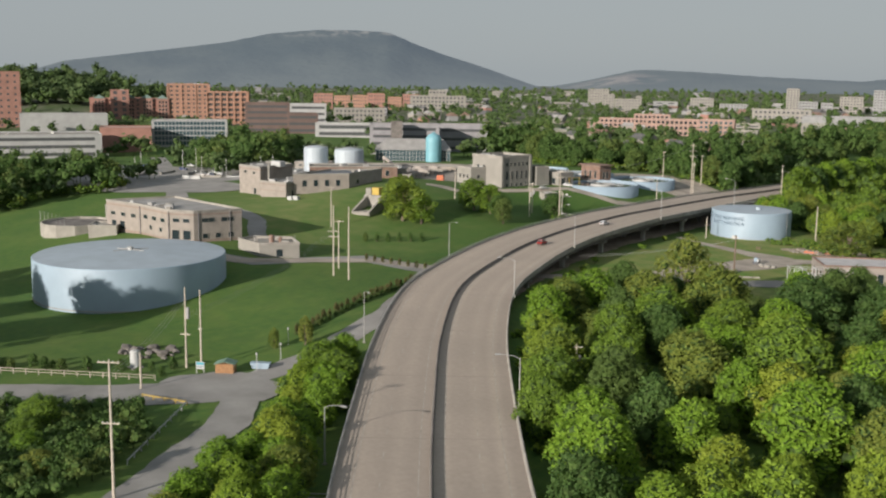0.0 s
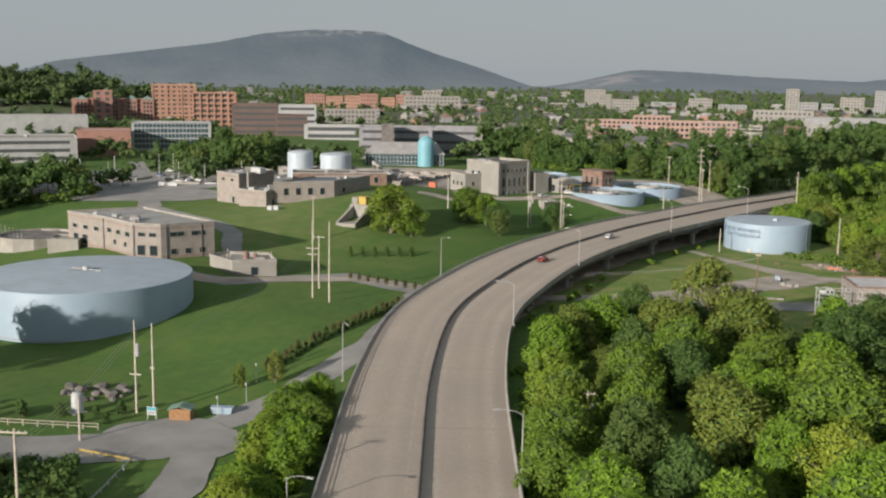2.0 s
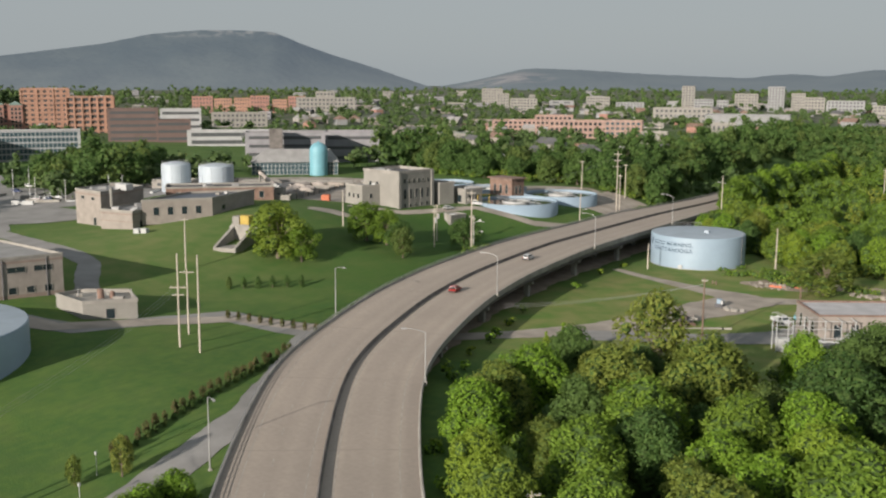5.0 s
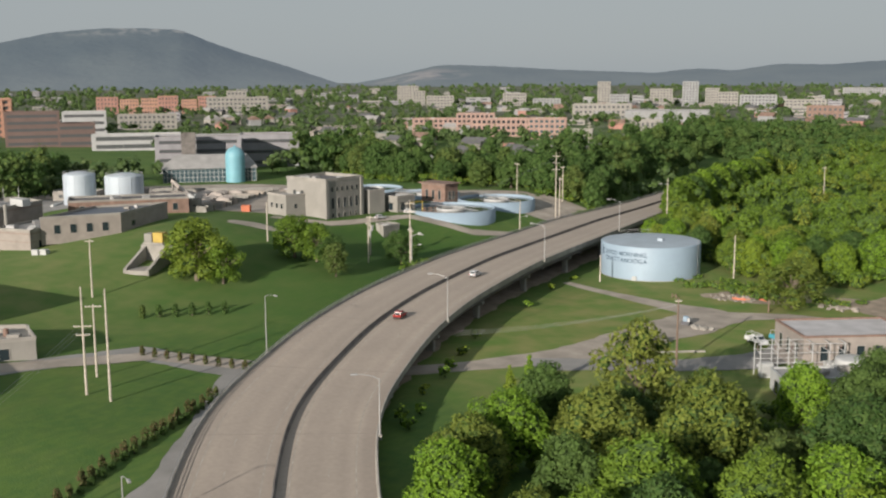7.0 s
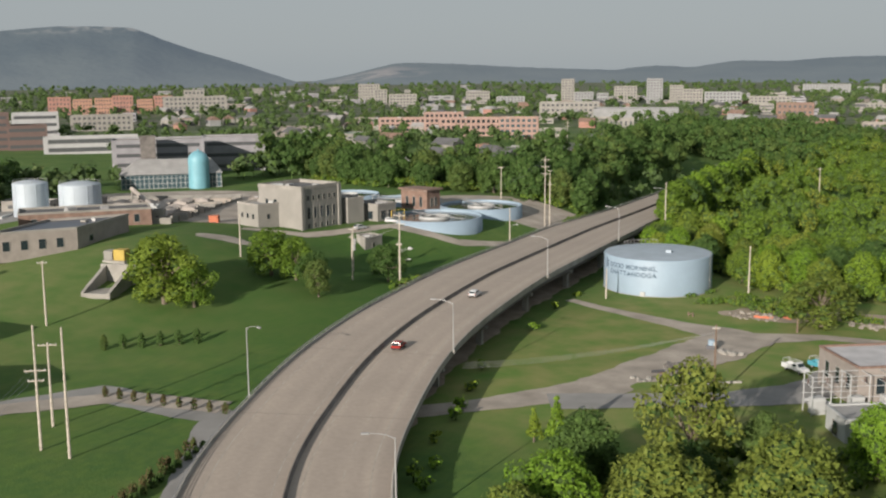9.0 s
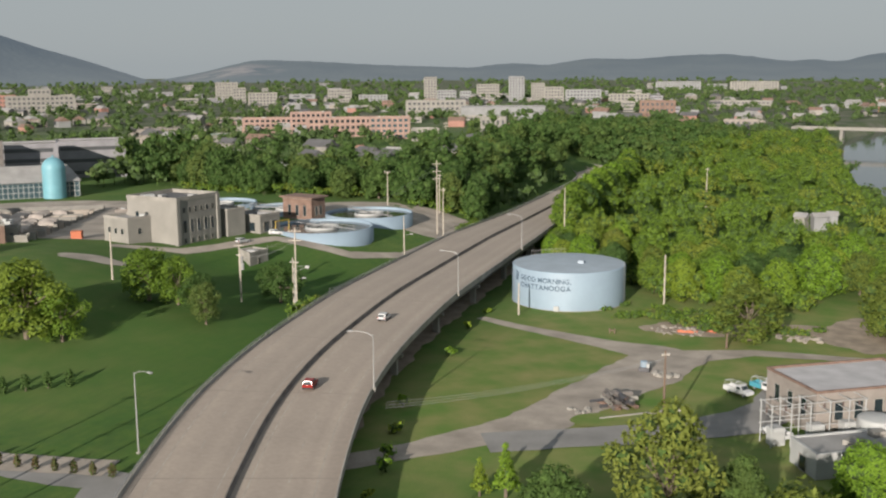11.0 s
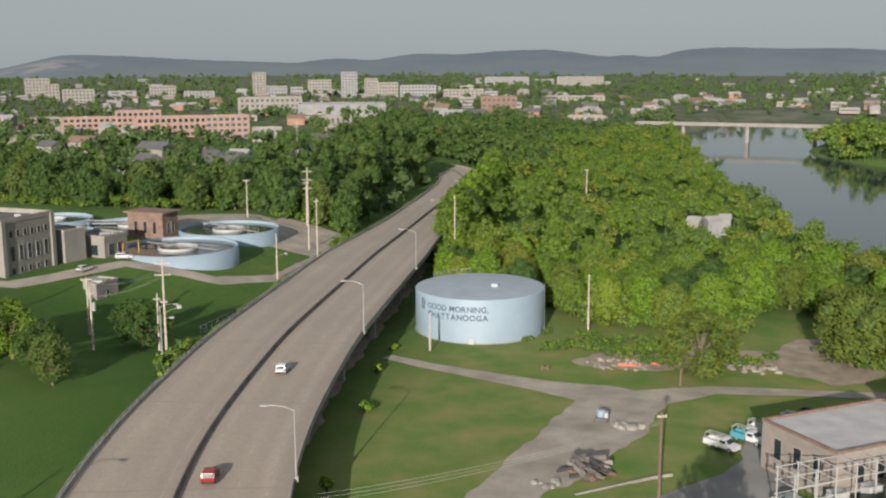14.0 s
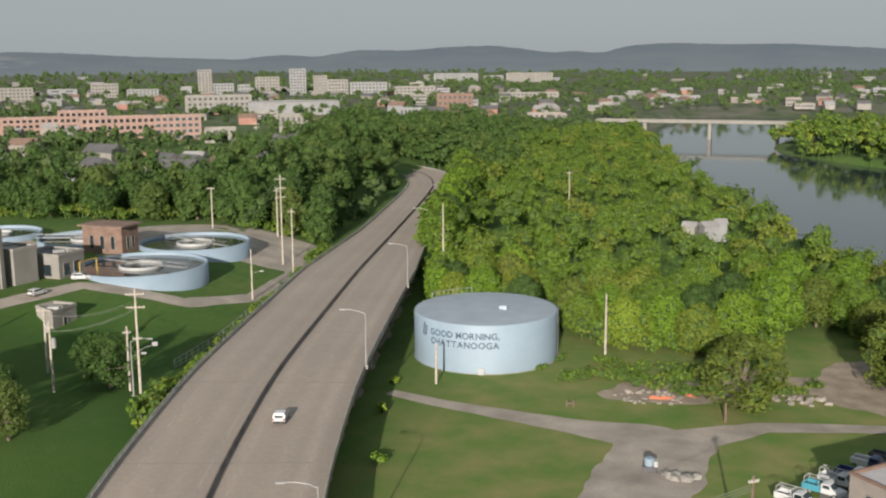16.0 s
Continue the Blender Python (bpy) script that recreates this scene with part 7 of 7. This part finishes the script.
fence("post_fence", (-42, -303), (8, -264), 22, 1.3, M_POLEW, "weathered wooden post and rail fence by the road")
fence("guard_rail", (27, -268), (48, -292), 10, 1.0, M_WHITE, "pale metal guard rail along the lane", (0.75, 0.95))
fence("guard_rail", (17, -272), (27, -268), 4, 1.0, M_YELLOW, "short yellow guard rail at the junction", (0.75, 0.95))
fence("wire_fence", (-58, -30), (-64, 52), 26, 2.0, M_POLEG, "thin wire fence beside the bridge approach", (0.2, 0.6, 1.0))
fence("wire_fence", (80, -280), (128, -236), 16, 1.4, M_POLEG, "wire fence in the woods", (0.5, 1.0))

# ---- woods and single trees ----
# single trees on the lawns
for x, y, h, w in ((-88.0, -105.0, 17.5, 1.2), (-94.5, -102.0, 12.5, 1.1), (-81.0, -102.0, 12.0, 1.1), (-83.5, -71.0, 13.0, 1.2), (-77.0, -68.5, 12.0, 1.1), (-67.5, -72.5, 10.5, 0.95), (-62.5, -77.0, 10.0, 0.9), (-61.5, -48.0, 11.0, 1.15), (-70.0, -40.0, 8.5, 0.9)):
    tree(x, y, h, "lawn", 0 if h > 11.2 else 1, "single leafy tree standing on the mown lawn", wide=w)
tree(49.5, -27.0, 13.0, "airy", 0, "spreading olive-green tree with several trunks by the rubble", wide=1.7)
tree(79.0, -14.0, 16.0, "near", 5, "large full yellow-green tree beside the yard", wide=1.15)
tree(31.1, -131.3, 9.0, "cone", 0, "narrow upright young green tree")
tree(27.5, -132.5, 6.5, "cone", 0, "narrow upright young green tree")
for x, y, h in ((10.0, -226.0, 7.0), (6.0, -232.0, 5.0)):
    tree(x, y, h, "airy", 0, "thin sparse young tree on the lawn", wide=0.7)
# rows of shrubs
for k in range(6):
    u = k / 5
    tree(-77.3 + 14.2 * u, -132.7 + 13.8 * u, 3.6, "shrub", 0, "small clipped evergreen shrub in a row", "shrub", "shrub row on the lawn", 0.95, "shrub")
hr = random.Random(8)
for k in range(22):
    u = (k + hr.uniform(-0.2, 0.2)) / 21
    x, y = 5.5 - 20.5 * u, -222.0 + 58.0 * u
    tree(x - 3.5, y, hr.uniform(2.2, 3.1), "rust_shrub", 0, "small brownish hedge shrub along the lane", "shrub", "hedge along the lane", 1.0, "shrub")
    tree(x - 2.6, y + 1.2, hr.uniform(1.2, 1.7), "shrub", 0, "low green hedge shrub along the lane", "shrub", "hedge along the lane", 1.7, "shrub")
for k in range(9):
    u = k / 8
    tree(-52.5 + 26.0 * u, -153.5 + 5.0 * u, 2.4, "rust_shrub", 0, "small reddish hedge shrub beside the road", "shrub", "hedge by the road", 1.0, "shrub")
rnd = random.Random(15)
for k in range(22):
    x, y = -34 + rnd.uniform(-3, 3) + 44 * k / 22, -297 + rnd.uniform(-2.5, 2.5) + 36 * k / 22
    tree(x - 3, y + 4, rnd.uniform(1.6, 3.2), "shrub", 0, "low garden shrub behind the fence", "shrub", "garden shrubs", 1.4, "shrub")

# near woods right of the bridge: x, y, crown width, kind
WOOD = [(56, -137, 16.5, 6), (48, -167, 14, 0), (59, -160, 15, 5), (74, -153, 18.5, 5), (44, -148, 12.5, 1), (76, -195, 13.5, 2), (51, -188, 12.5, 0), (74, -213, 12.5, 4), (100, -190, 12, 3),
        (93, -219, 14.5, 1), (96, -151, 18.5, 1), (79, -121, 11.5, 3), (88, -106, 12, 1), (102, -206, 16, 5), (112, -191, 18, 2), (112, -249, 16.5, 0), (131, -220, 18.5, 3), (142, -216, 14, 5), (129, -257, 12, 0),
        (64, -128, 8.5, 1), (71, -138, 9, 1), (88, -170, 13, 2), (64, -178, 13, 1), (62, -202, 10, 0), (88, -233, 11, 2), (100, -236, 13, 0), (118, -172, 15, 1), (90, -125, 15, 1), (104, -118, 14, 2)]
rnd = random.Random(33)
for x, y, w, k in WOOD:
    h = 4.5 + 0.62 * w + (5.0 if k == 6 else 0.0)
    lab = ("broad bright green tree in the wood", "rounded dark green tree in the wood", "full leafy green tree in the wood", "yellow-green leafy tree in the wood", "leafy green tree in the wood", "pale olive leafy tree in the wood", "tall airy yellowish tree with pale limbs showing")[k]
    tree(x, y, h, "airy" if k == 6 else "near", 0 if k == 6 else k, lab, group="near wood", wide=w / (h * 0.97))
NEAR_R = [(47, -196), (47, -176), (52, -150), (56, -132), (62, -120), (78, -112), (92, -104), (150, -95), (230, -120), (240, -250), (150, -310), (128, -318), (96, -278), (70, -246), (56, -222)]
nr = [p for p in scatter(NEAR_R, 8.2, 21, 9000) if all(math.hypot(p[0] - x, p[1] - y) > 0.42 * w + 3.2 for x, y, w, k in WOOD)]
nr.sort(key=lambda p: (p[0] - 90) ** 2 + (p[1] + 190) ** 2)
for x, y in nr[:85]:
    tree(x, y, rnd.choice((7.5, 9.5, 11.5, 13.0)) * rnd.uniform(0.9, 1.1), "near", None, rnd.choice(("broad leafy tree in the dense wood", "rounded green tree in the wood", "yellow-green leafy tree in the dense wood")), group="near wood", wide=rnd.uniform(0.95, 1.25))
# lower left wood
NEAR_L = [(26, -232), (32, -222), (44, -236), (62, -254), (84, -276), (120, -312), (100, -328), (78, -302), (64, -282), (55, -266), (41, -251), (32, -241)]
for x, y in scatter(NEAR_L, 5.6, 22, 5000)[:60]:
    tree(x, y, rnd.uniform(6.0, 9.5), "near", rnd.choice((0, 3, 0, 2)), "bushy bright green tree beside the bridge", group="wood by the lane", wide=1.15)
LOW_L = [(-20, -330), (0, -303), (22, -276), (40, -284), (52, -300), (60, -330), (20, -345)]
SCRUB = scatter(LOW_L, 2.6, 23, 5000)
for x, y in SCRUB[:12]:
    tree(x, y, rnd.uniform(4.0, 6.0), "near", None, "scrubby bush in the rough ground", "bush", "scrub", 1.5, "bush")
for x, y, h in ((86, -296, 10.0), (70, -276, 9.5)):
    tree(x, y, h, "near", 3, "taller leafy tree close to the bridge", group="wood by the lane", wide=0.9)
tree(77, -281.5, 8.5, "near", 5, "pale yellowish tree close to the bridge", group="wood by the lane", wide=1.2)
# tall trees by the big tank, out of view, whose shadows pattern its side
for x, y, h in ((-100, -297, 22), (-111, -292, 20), (-77, -292, 21), (-55, -288, 21), (-47, -292, 22), (-122, -296, 20)):
    tree(x, y, h, "near", None, "tall leafy tree beside the big tank", group="trees by the tank", wide=0.85)

# riverside wood beyond the tank
RIV = [(-28, 62), (-22, 30), (12, 22), (25, 5), (44, 4), (55, 5), (60, 28), (71, 30), (78, 6), (100, -6), (130, 0), (150, 40), (100, 72), (84, 100), (70, 155), (55, 245), (38, 370), (14, 600), (-60, 600), (-66, 400), (-66, 330), (-52, 240), (-40, 140)]
rv = scatter(RIV, 8.8, 24, 16000)
rv = [p for p in rv if math.hypot(p[0] - 46, (p[1] - 138) * 0.7) > 11]
rv.sort(key=lambda p: p[1])
for x, y in rv[:70]:
    tree(x, y, rnd.uniform(8.5, 14.0), "mid" if y > 60 else "near", None, "leafy tree in the riverside wood", group="riverside wood", wide=rnd.uniform(1.0, 1.25))


# tall trees close to the right parapet of the far road
for i in range(len(LINE)):
    y = LINE[i].y
    if y > 36 and y < 300 and i % 5 == 0:
        o = HALF * WID[i] + (5.6 if y < 84 else 4.4) + rnd.uniform(-1.0, 1.5)
        p = LINE[i] + NORM[i] * o
        tree(p.x, p.y, rnd.uniform(8.0, 10.0) if y < 84 else rnd.uniform(15.5, 19.5) if y < 200 else rnd.uniform(14.0, 17.0), "mid", None, "leafy tree overhanging the road parapet", group="roadside trees", wide=rnd.uniform(0.95, 1.2), z=ground_z(p.x, p.y))


def canopy(name, spots, label, quads, leaf, mat, lo=8.0, hi=13.0, seed=5, r0=4.6, lobes=6):
    """Trees that nobody could count: joined crowns of leaf clumps with stub trunks."""
    rnd = random.Random(seed)
    vs, fs, tint, slot = [], [], [], []
    for x, y in spots:
        z = ground_z(x, y)
        h = (lo + (hi - lo) * min(1.0, max(0.0, 0.5 + 1.1 * noise.noise(Vector((x * 0.03, y * 0.03, seed)))))) * rnd.uniform(0.72, 1.3)
        rr = r0 * rnd.uniform(0.8, 1.3)
        lob = [(x, y, z + h - 0.62 * rr, 0.60 * rr)]
        for k in range(lobes - 1):
            a, d = 2.4 * k + rnd.uniform(-0.5, 0.5), rr * rnd.uniform(0.30, 0.62)
            lob.append((x + d * math.cos(a), y + d * math.sin(a), z + h * rnd.uniform(0.35, 0.80), rr * rnd.uniform(0.36, 0.56)))
        i = len(vs)
        vs += [(x - 0.3, y, z - 0.5), (x + 0.3, y, z - 0.5), (x, y + 0.3, z - 0.5), (x, y, z + h * 0.6)]
        fs += [(i, i + 1, i + 3), (i + 1, i + 2, i + 3), (i + 2, i, i + 3)]
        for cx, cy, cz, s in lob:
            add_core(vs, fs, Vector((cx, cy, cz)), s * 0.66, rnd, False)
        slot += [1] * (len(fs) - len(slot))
        for q in range(quads):
            cx, cy, cz, s = lob[q % len(lob)]
            a, c = rnd.uniform(0, 6.283), rnd.uniform(-0.35, 1.0)
            e = math.sqrt(max(0.0, 1 - c * c))
            n = Vector((e * math.cos(a), e * math.sin(a), c))
            lump = 1 + 0.30 * math.sin(3 * a + 7 * c + cx) + 0.15 * math.sin(7 * a - 9 * c + cy)
            p = Vector((cx, cy, cz)) + n * s * lump * rnd.uniform(0.72, 1.08)
            m = (n + 0.6 * Vector((rnd.uniform(-1, 1), rnd.uniform(-1, 1), rnd.uniform(-0.5, 1)))).normalized()
            t = m.orthogonal().normalized()
            b = m.cross(t)
            u = rnd.uniform(0, 6.283)
            t, b = t * math.cos(u) + b * math.sin(u), b * math.cos(u) - t * math.sin(u)
            k = leaf * rnd.uniform(0.6, 1.3)
            i = len(vs)
            vs += [p - t * k, p + b * k * 0.75 - m * k * 0.15, p + t * k * 0.9 - m * k * 0.25, p - b * k * 0.75]
            fs.append((i, i + 1, i + 2, i + 3))
        slot += [0] * (len(fs) - len(slot))
        tint += [rnd.random()] * (len(vs) - len(tint))
    ob = raw(name, vs, fs, mat)
    ob.data.materials.append(M_CROWN_SHADE)
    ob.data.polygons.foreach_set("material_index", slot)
    ob.data.attributes.new("tint", 'FLOAT', 'POINT').data.foreach_set("value", tint)
    return tagged(ob, label, "trees", kind="stuff")


canopy("scrub", SCRUB[12:], "dense scrub in the rough ground below the road", 200, 0.28, M_LEAF_DEEP, 1.6, 4.5, 17, 2.2)
END_W = [(-112, 404), (-80, 400), (-58, 400), (-52, 640), (-230, 640), (-190, 420)]
canopy("road_end_wood", scatter(END_W, 7.0, 29, 5000), "leafy wood where the road bends away", 140, 0.95, M_LEAF_DEEP, 8, 15, 18)
canopy("riverside_wood", rv[70:], "dense leafy wood along the river", 480, 0.42, M_LEAF_MID, 6, 12.5, 6, 4.3, 8)
# woods left of the far road
LW = [(-68, 104), (-92, 96), (-110, 108), (-150, 102), (-215, 106), (-236, 138), (-180, 150), (-140, 160), (-132, 220), (-150, 300), (-160, 400), (-104, 420), (-98, 330), (-90, 230), (-82, 160)]
lw = scatter(LW, 8.6, 25, 12000)
lw.sort(key=lambda p: p[1] - 0.05 * p[0])
for x, y in lw[:44]:
    tree(x, y, rnd.uniform(10.5, 15.5), "mid", 2, "tall leafy tree behind the clarifiers", group="wood behind the works", wide=rnd.uniform(1.0, 1.25))
canopy("hillside_wood", lw[44::2], "dense leafy green wood beside the far road", 460, 0.56, M_LEAF_DEEP, 13, 22, 28, 5.2, 8)
canopy("hillside_wood", lw[45::2], "dense dark green wood beside the far road", 460, 0.56, M_LEAF_DEEP, 14, 24, 8, 5.2, 8)
# trees of the west side
WEST = [[(-234, -196), (-252, -166), (-234, -150), (-250, -136), (-268, -132), (-300, -150), (-330, -190), (-300, -250), (-240, -240)], [(-236, -52), (-258, -30), (-300, 0), (-330, -20), (-290, -50), (-240, -72)],
        [(-262, -74), (-272, -50), (-288, -10), (-312, 18), (-345, 0), (-330, -40), (-300, -64)], [(-230, 110), (-320, 160), (-380, 240), (-300, 240), (-220, 160)]]
ws = [p for q, poly in enumerate(WEST) for p in scatter(poly, 8.5, 40 + q, 2500)]
canopy("west_trees", ws, "dark leafy trees between town buildings", 260, 0.75, M_LEAF_DEEP, 11, 18, 9, 5.6)
# town trees to the foot of the hills
rnd = random.Random(55)
far_spots, blocks = [], [o.matrix_basis.translation for o in bpy.data.objects if o.name.startswith("house")]
BIG = [(-380, 90, 95), (-470, 165, 75), (-719, 190, 60), (-747, 141, 45), (-563, 174, 35), (-728, 10, 30), (-415, -102, 55), (-430, -10, 45), (-432, 30, 40), (-292, 84, 40), (-288, 133, 35), (-255, 58, 36), (-600, 245, 35), (-322, 790, 60), (-400, 500, 45), (-330, 470, 40), (-200, 735, 25), (-430, 830, 45), (-205, 30, 60)]
while len(far_spots) < 3500:
    dist, brg = 420 + 1900 * rnd.random() ** 1.35, rnd.uniform(-70, 12)
    x, y = 203 + dist * math.sin(radians(brg)), -373 + dist * math.cos(radians(brg))
    if ground_z(x, y) < -4.5 or river(x, y) > 0.01 or inside(x, y, RIV) or inside(x, y, LW) or (x > -240 and y < 110) or not clear_of(x, y):
        continue
    if noise.noise(Vector((x * 0.006, y * 0.006, 2.0))) < -0.12 and dist < 2000 and rnd.random() < 0.75:
        continue
    if any((x - a) ** 2 + (y - b) ** 2 < (c * 0.75) ** 2 for a, b, c in BIG) or any((x - t.x) ** 2 + (y - t.y) ** 2 < 90 for t in blocks):
        continue
    far_spots.append((x, y))
canopy("town_trees", [p for p in far_spots if p[1] < 700 + 0.6 * p[0]], "leafy trees between the buildings of the town", 44, 1.25, M_LEAF_HAZED, 7, 12, 12, 5.4, 4)
canopy("town_trees", [p for p in far_spots if p[1] >= 700 + 0.6 * p[0]], "leafy trees towards the far town", 36, 1.4, M_LEAF_HAZED, 7, 12, 13, 5.4, 3)
more = []
while len(more) < 1300:
    dist, brg = 1900 + 1900 * rnd.random(), rnd.uniform(-66, 14)
    x, y = 203 + dist * math.sin(radians(brg)), -373 + dist * math.cos(radians(brg))
    if river(x, y) < 0.01 and noise.noise(Vector((x * 0.004, y * 0.004, 5.0))) > -0.25:
        more.append((x, y))
canopy("far_trees", more, "hazy trees on the plain before the hills", 14, 3.0, M_LEAF_HAZED, 9, 16, 21, 9.0, 3)
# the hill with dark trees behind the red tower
knoll = canopy("hill_trees", [(-885 + 60 * u + rnd.uniform(-50, 50), 55 + 150 * u + rnd.uniform(-35, 35)) for u in [rnd.random() for _ in range(230)]], "dark trees on a low hill behind the town", 170, 1.6, M_LEAF_HAZED, 12, 27, 14, 9.0)
# wooded island in the river
isl = []
while len(isl) < 640:
    x, y = rnd.uniform(105, 480), rnd.uniform(360, 740)
    if ground_z(x, y) > -12.5 and river(x, y) < 0.8:
        isl.append((x, y))
canopy("island_trees", isl, "dense trees on the river island", 90, 1.2, M_LEAF_MID, 14, 21, 15, 6.4)
# weeds along the foot of the parapet and under the bridge edge
weeds = []
for i in range(60, END, 2):
    for s in (-1, 1):
        if rnd.random() < (0.45 if s < 0 else 0.16) and (s > 0 or LINE[i].y > -70):
            p = LINE[i] + NORM[i] * s * (HALF + rnd.uniform(2.0, 5.0))
            weeds.append((p.x, p.y))
canopy("weeds", weeds, "low weeds and saplings along the bridge foot", 60, 0.35, M_LEAF, 1.0, 3.0, 16, 1.5)

# undergrowth along the feet of the woods
def edge_spots(poly, step, jit, seed):
    rnd = random.Random(seed)
    got = []
    for (x0, y0), (x1, y1) in zip(poly, poly[1:]):
        k = max(1, int(math.hypot(x1 - x0, y1 - y0) / step))
        for i in range(k):
            u = (i + rnd.random()) / k
            x, y = x0 + (x1 - x0) * u + rnd.uniform(-jit, jit), y0 + (y1 - y0) * u + rnd.uniform(-jit, jit)
            if clear_of(x, y):
                got.append((x, y))
    return got


canopy("undergrowth", edge_spots([(-22, 32), (12, 24), (25, 7), (44, 6), (55, 7), (60, 28)], 1.6, 2.4, 71) + edge_spots([(-68, 106), (-92, 98), (-110, 110), (-150, 104), (-215, 108)], 2.0, 3.0, 72)
       + edge_spots([(-234, -196), (-250, -168), (-236, -150), (-250, -136), (-268, -132)], 2.0, 5.0, 75) + scatter(NEAR_R, 4.2, 76, 5000)[:420] + edge_spots([(80, -8), (84, -16), (100, -20)], 2.0, 3.0, 73) + edge_spots([(-24, 40), (-30, 80), (-42, 150), (-54, 240)], 2.5, 1.5, 74), "low bushy undergrowth at the foot of the woods", 120, 0.42, M_LEAF_MID, 2.0, 5.0, 19, 2.6)
# dark grove beside the track to the river
for x, y, h in ((92, -14, 14), (100, -22, 13), (108, -12, 15), (86, -6, 12), (116, -26, 14)):
    tree(x, y, h, "near", 1, "dark green tree by the river track", group="grove by the track", wide=1.1)

END_GAP = [(-150, 385), (-112, 366), (-82, 336), (-62, 306), (-44, 310), (-46, 420), (-150, 460)]
canopy("bend_wood", [p for p in scatter(END_GAP, 5.5, 81, 3000)], "leafy trees closing the view at the bend", 160, 0.8, M_LEAF_DEEP, 8, 15, 22)

rb = random.Random(17)
canopy("bushes", [(33 + rb.gauss(0, 6.5), -13 + rb.gauss(0, 4.5)) for _ in range(36)] + [(57 + rb.gauss(0, 2.5), -17 + rb.gauss(0, 2.5)) for _ in range(7)], "low yellow-green bushes round the rubble heap", 90, 0.30, M_LEAF_MID, 0.5, 2.2, 23, 2.1)
canopy("bushes", [(LINE[i].x - NORM[i].x * (HALF + rb.uniform(2, 6)), LINE[i].y - NORM[i].y * (HALF + rb.uniform(2, 6))) for i in range(len(LINE)) for _ in range(3) if -62 < LINE[i].y < 96 and rb.random() < 0.75], "weedy bushes along the bridge foot beside the lawn", 70, 0.34, M_LEAF_MID, 1.4, 4.2, 24, 1.8)
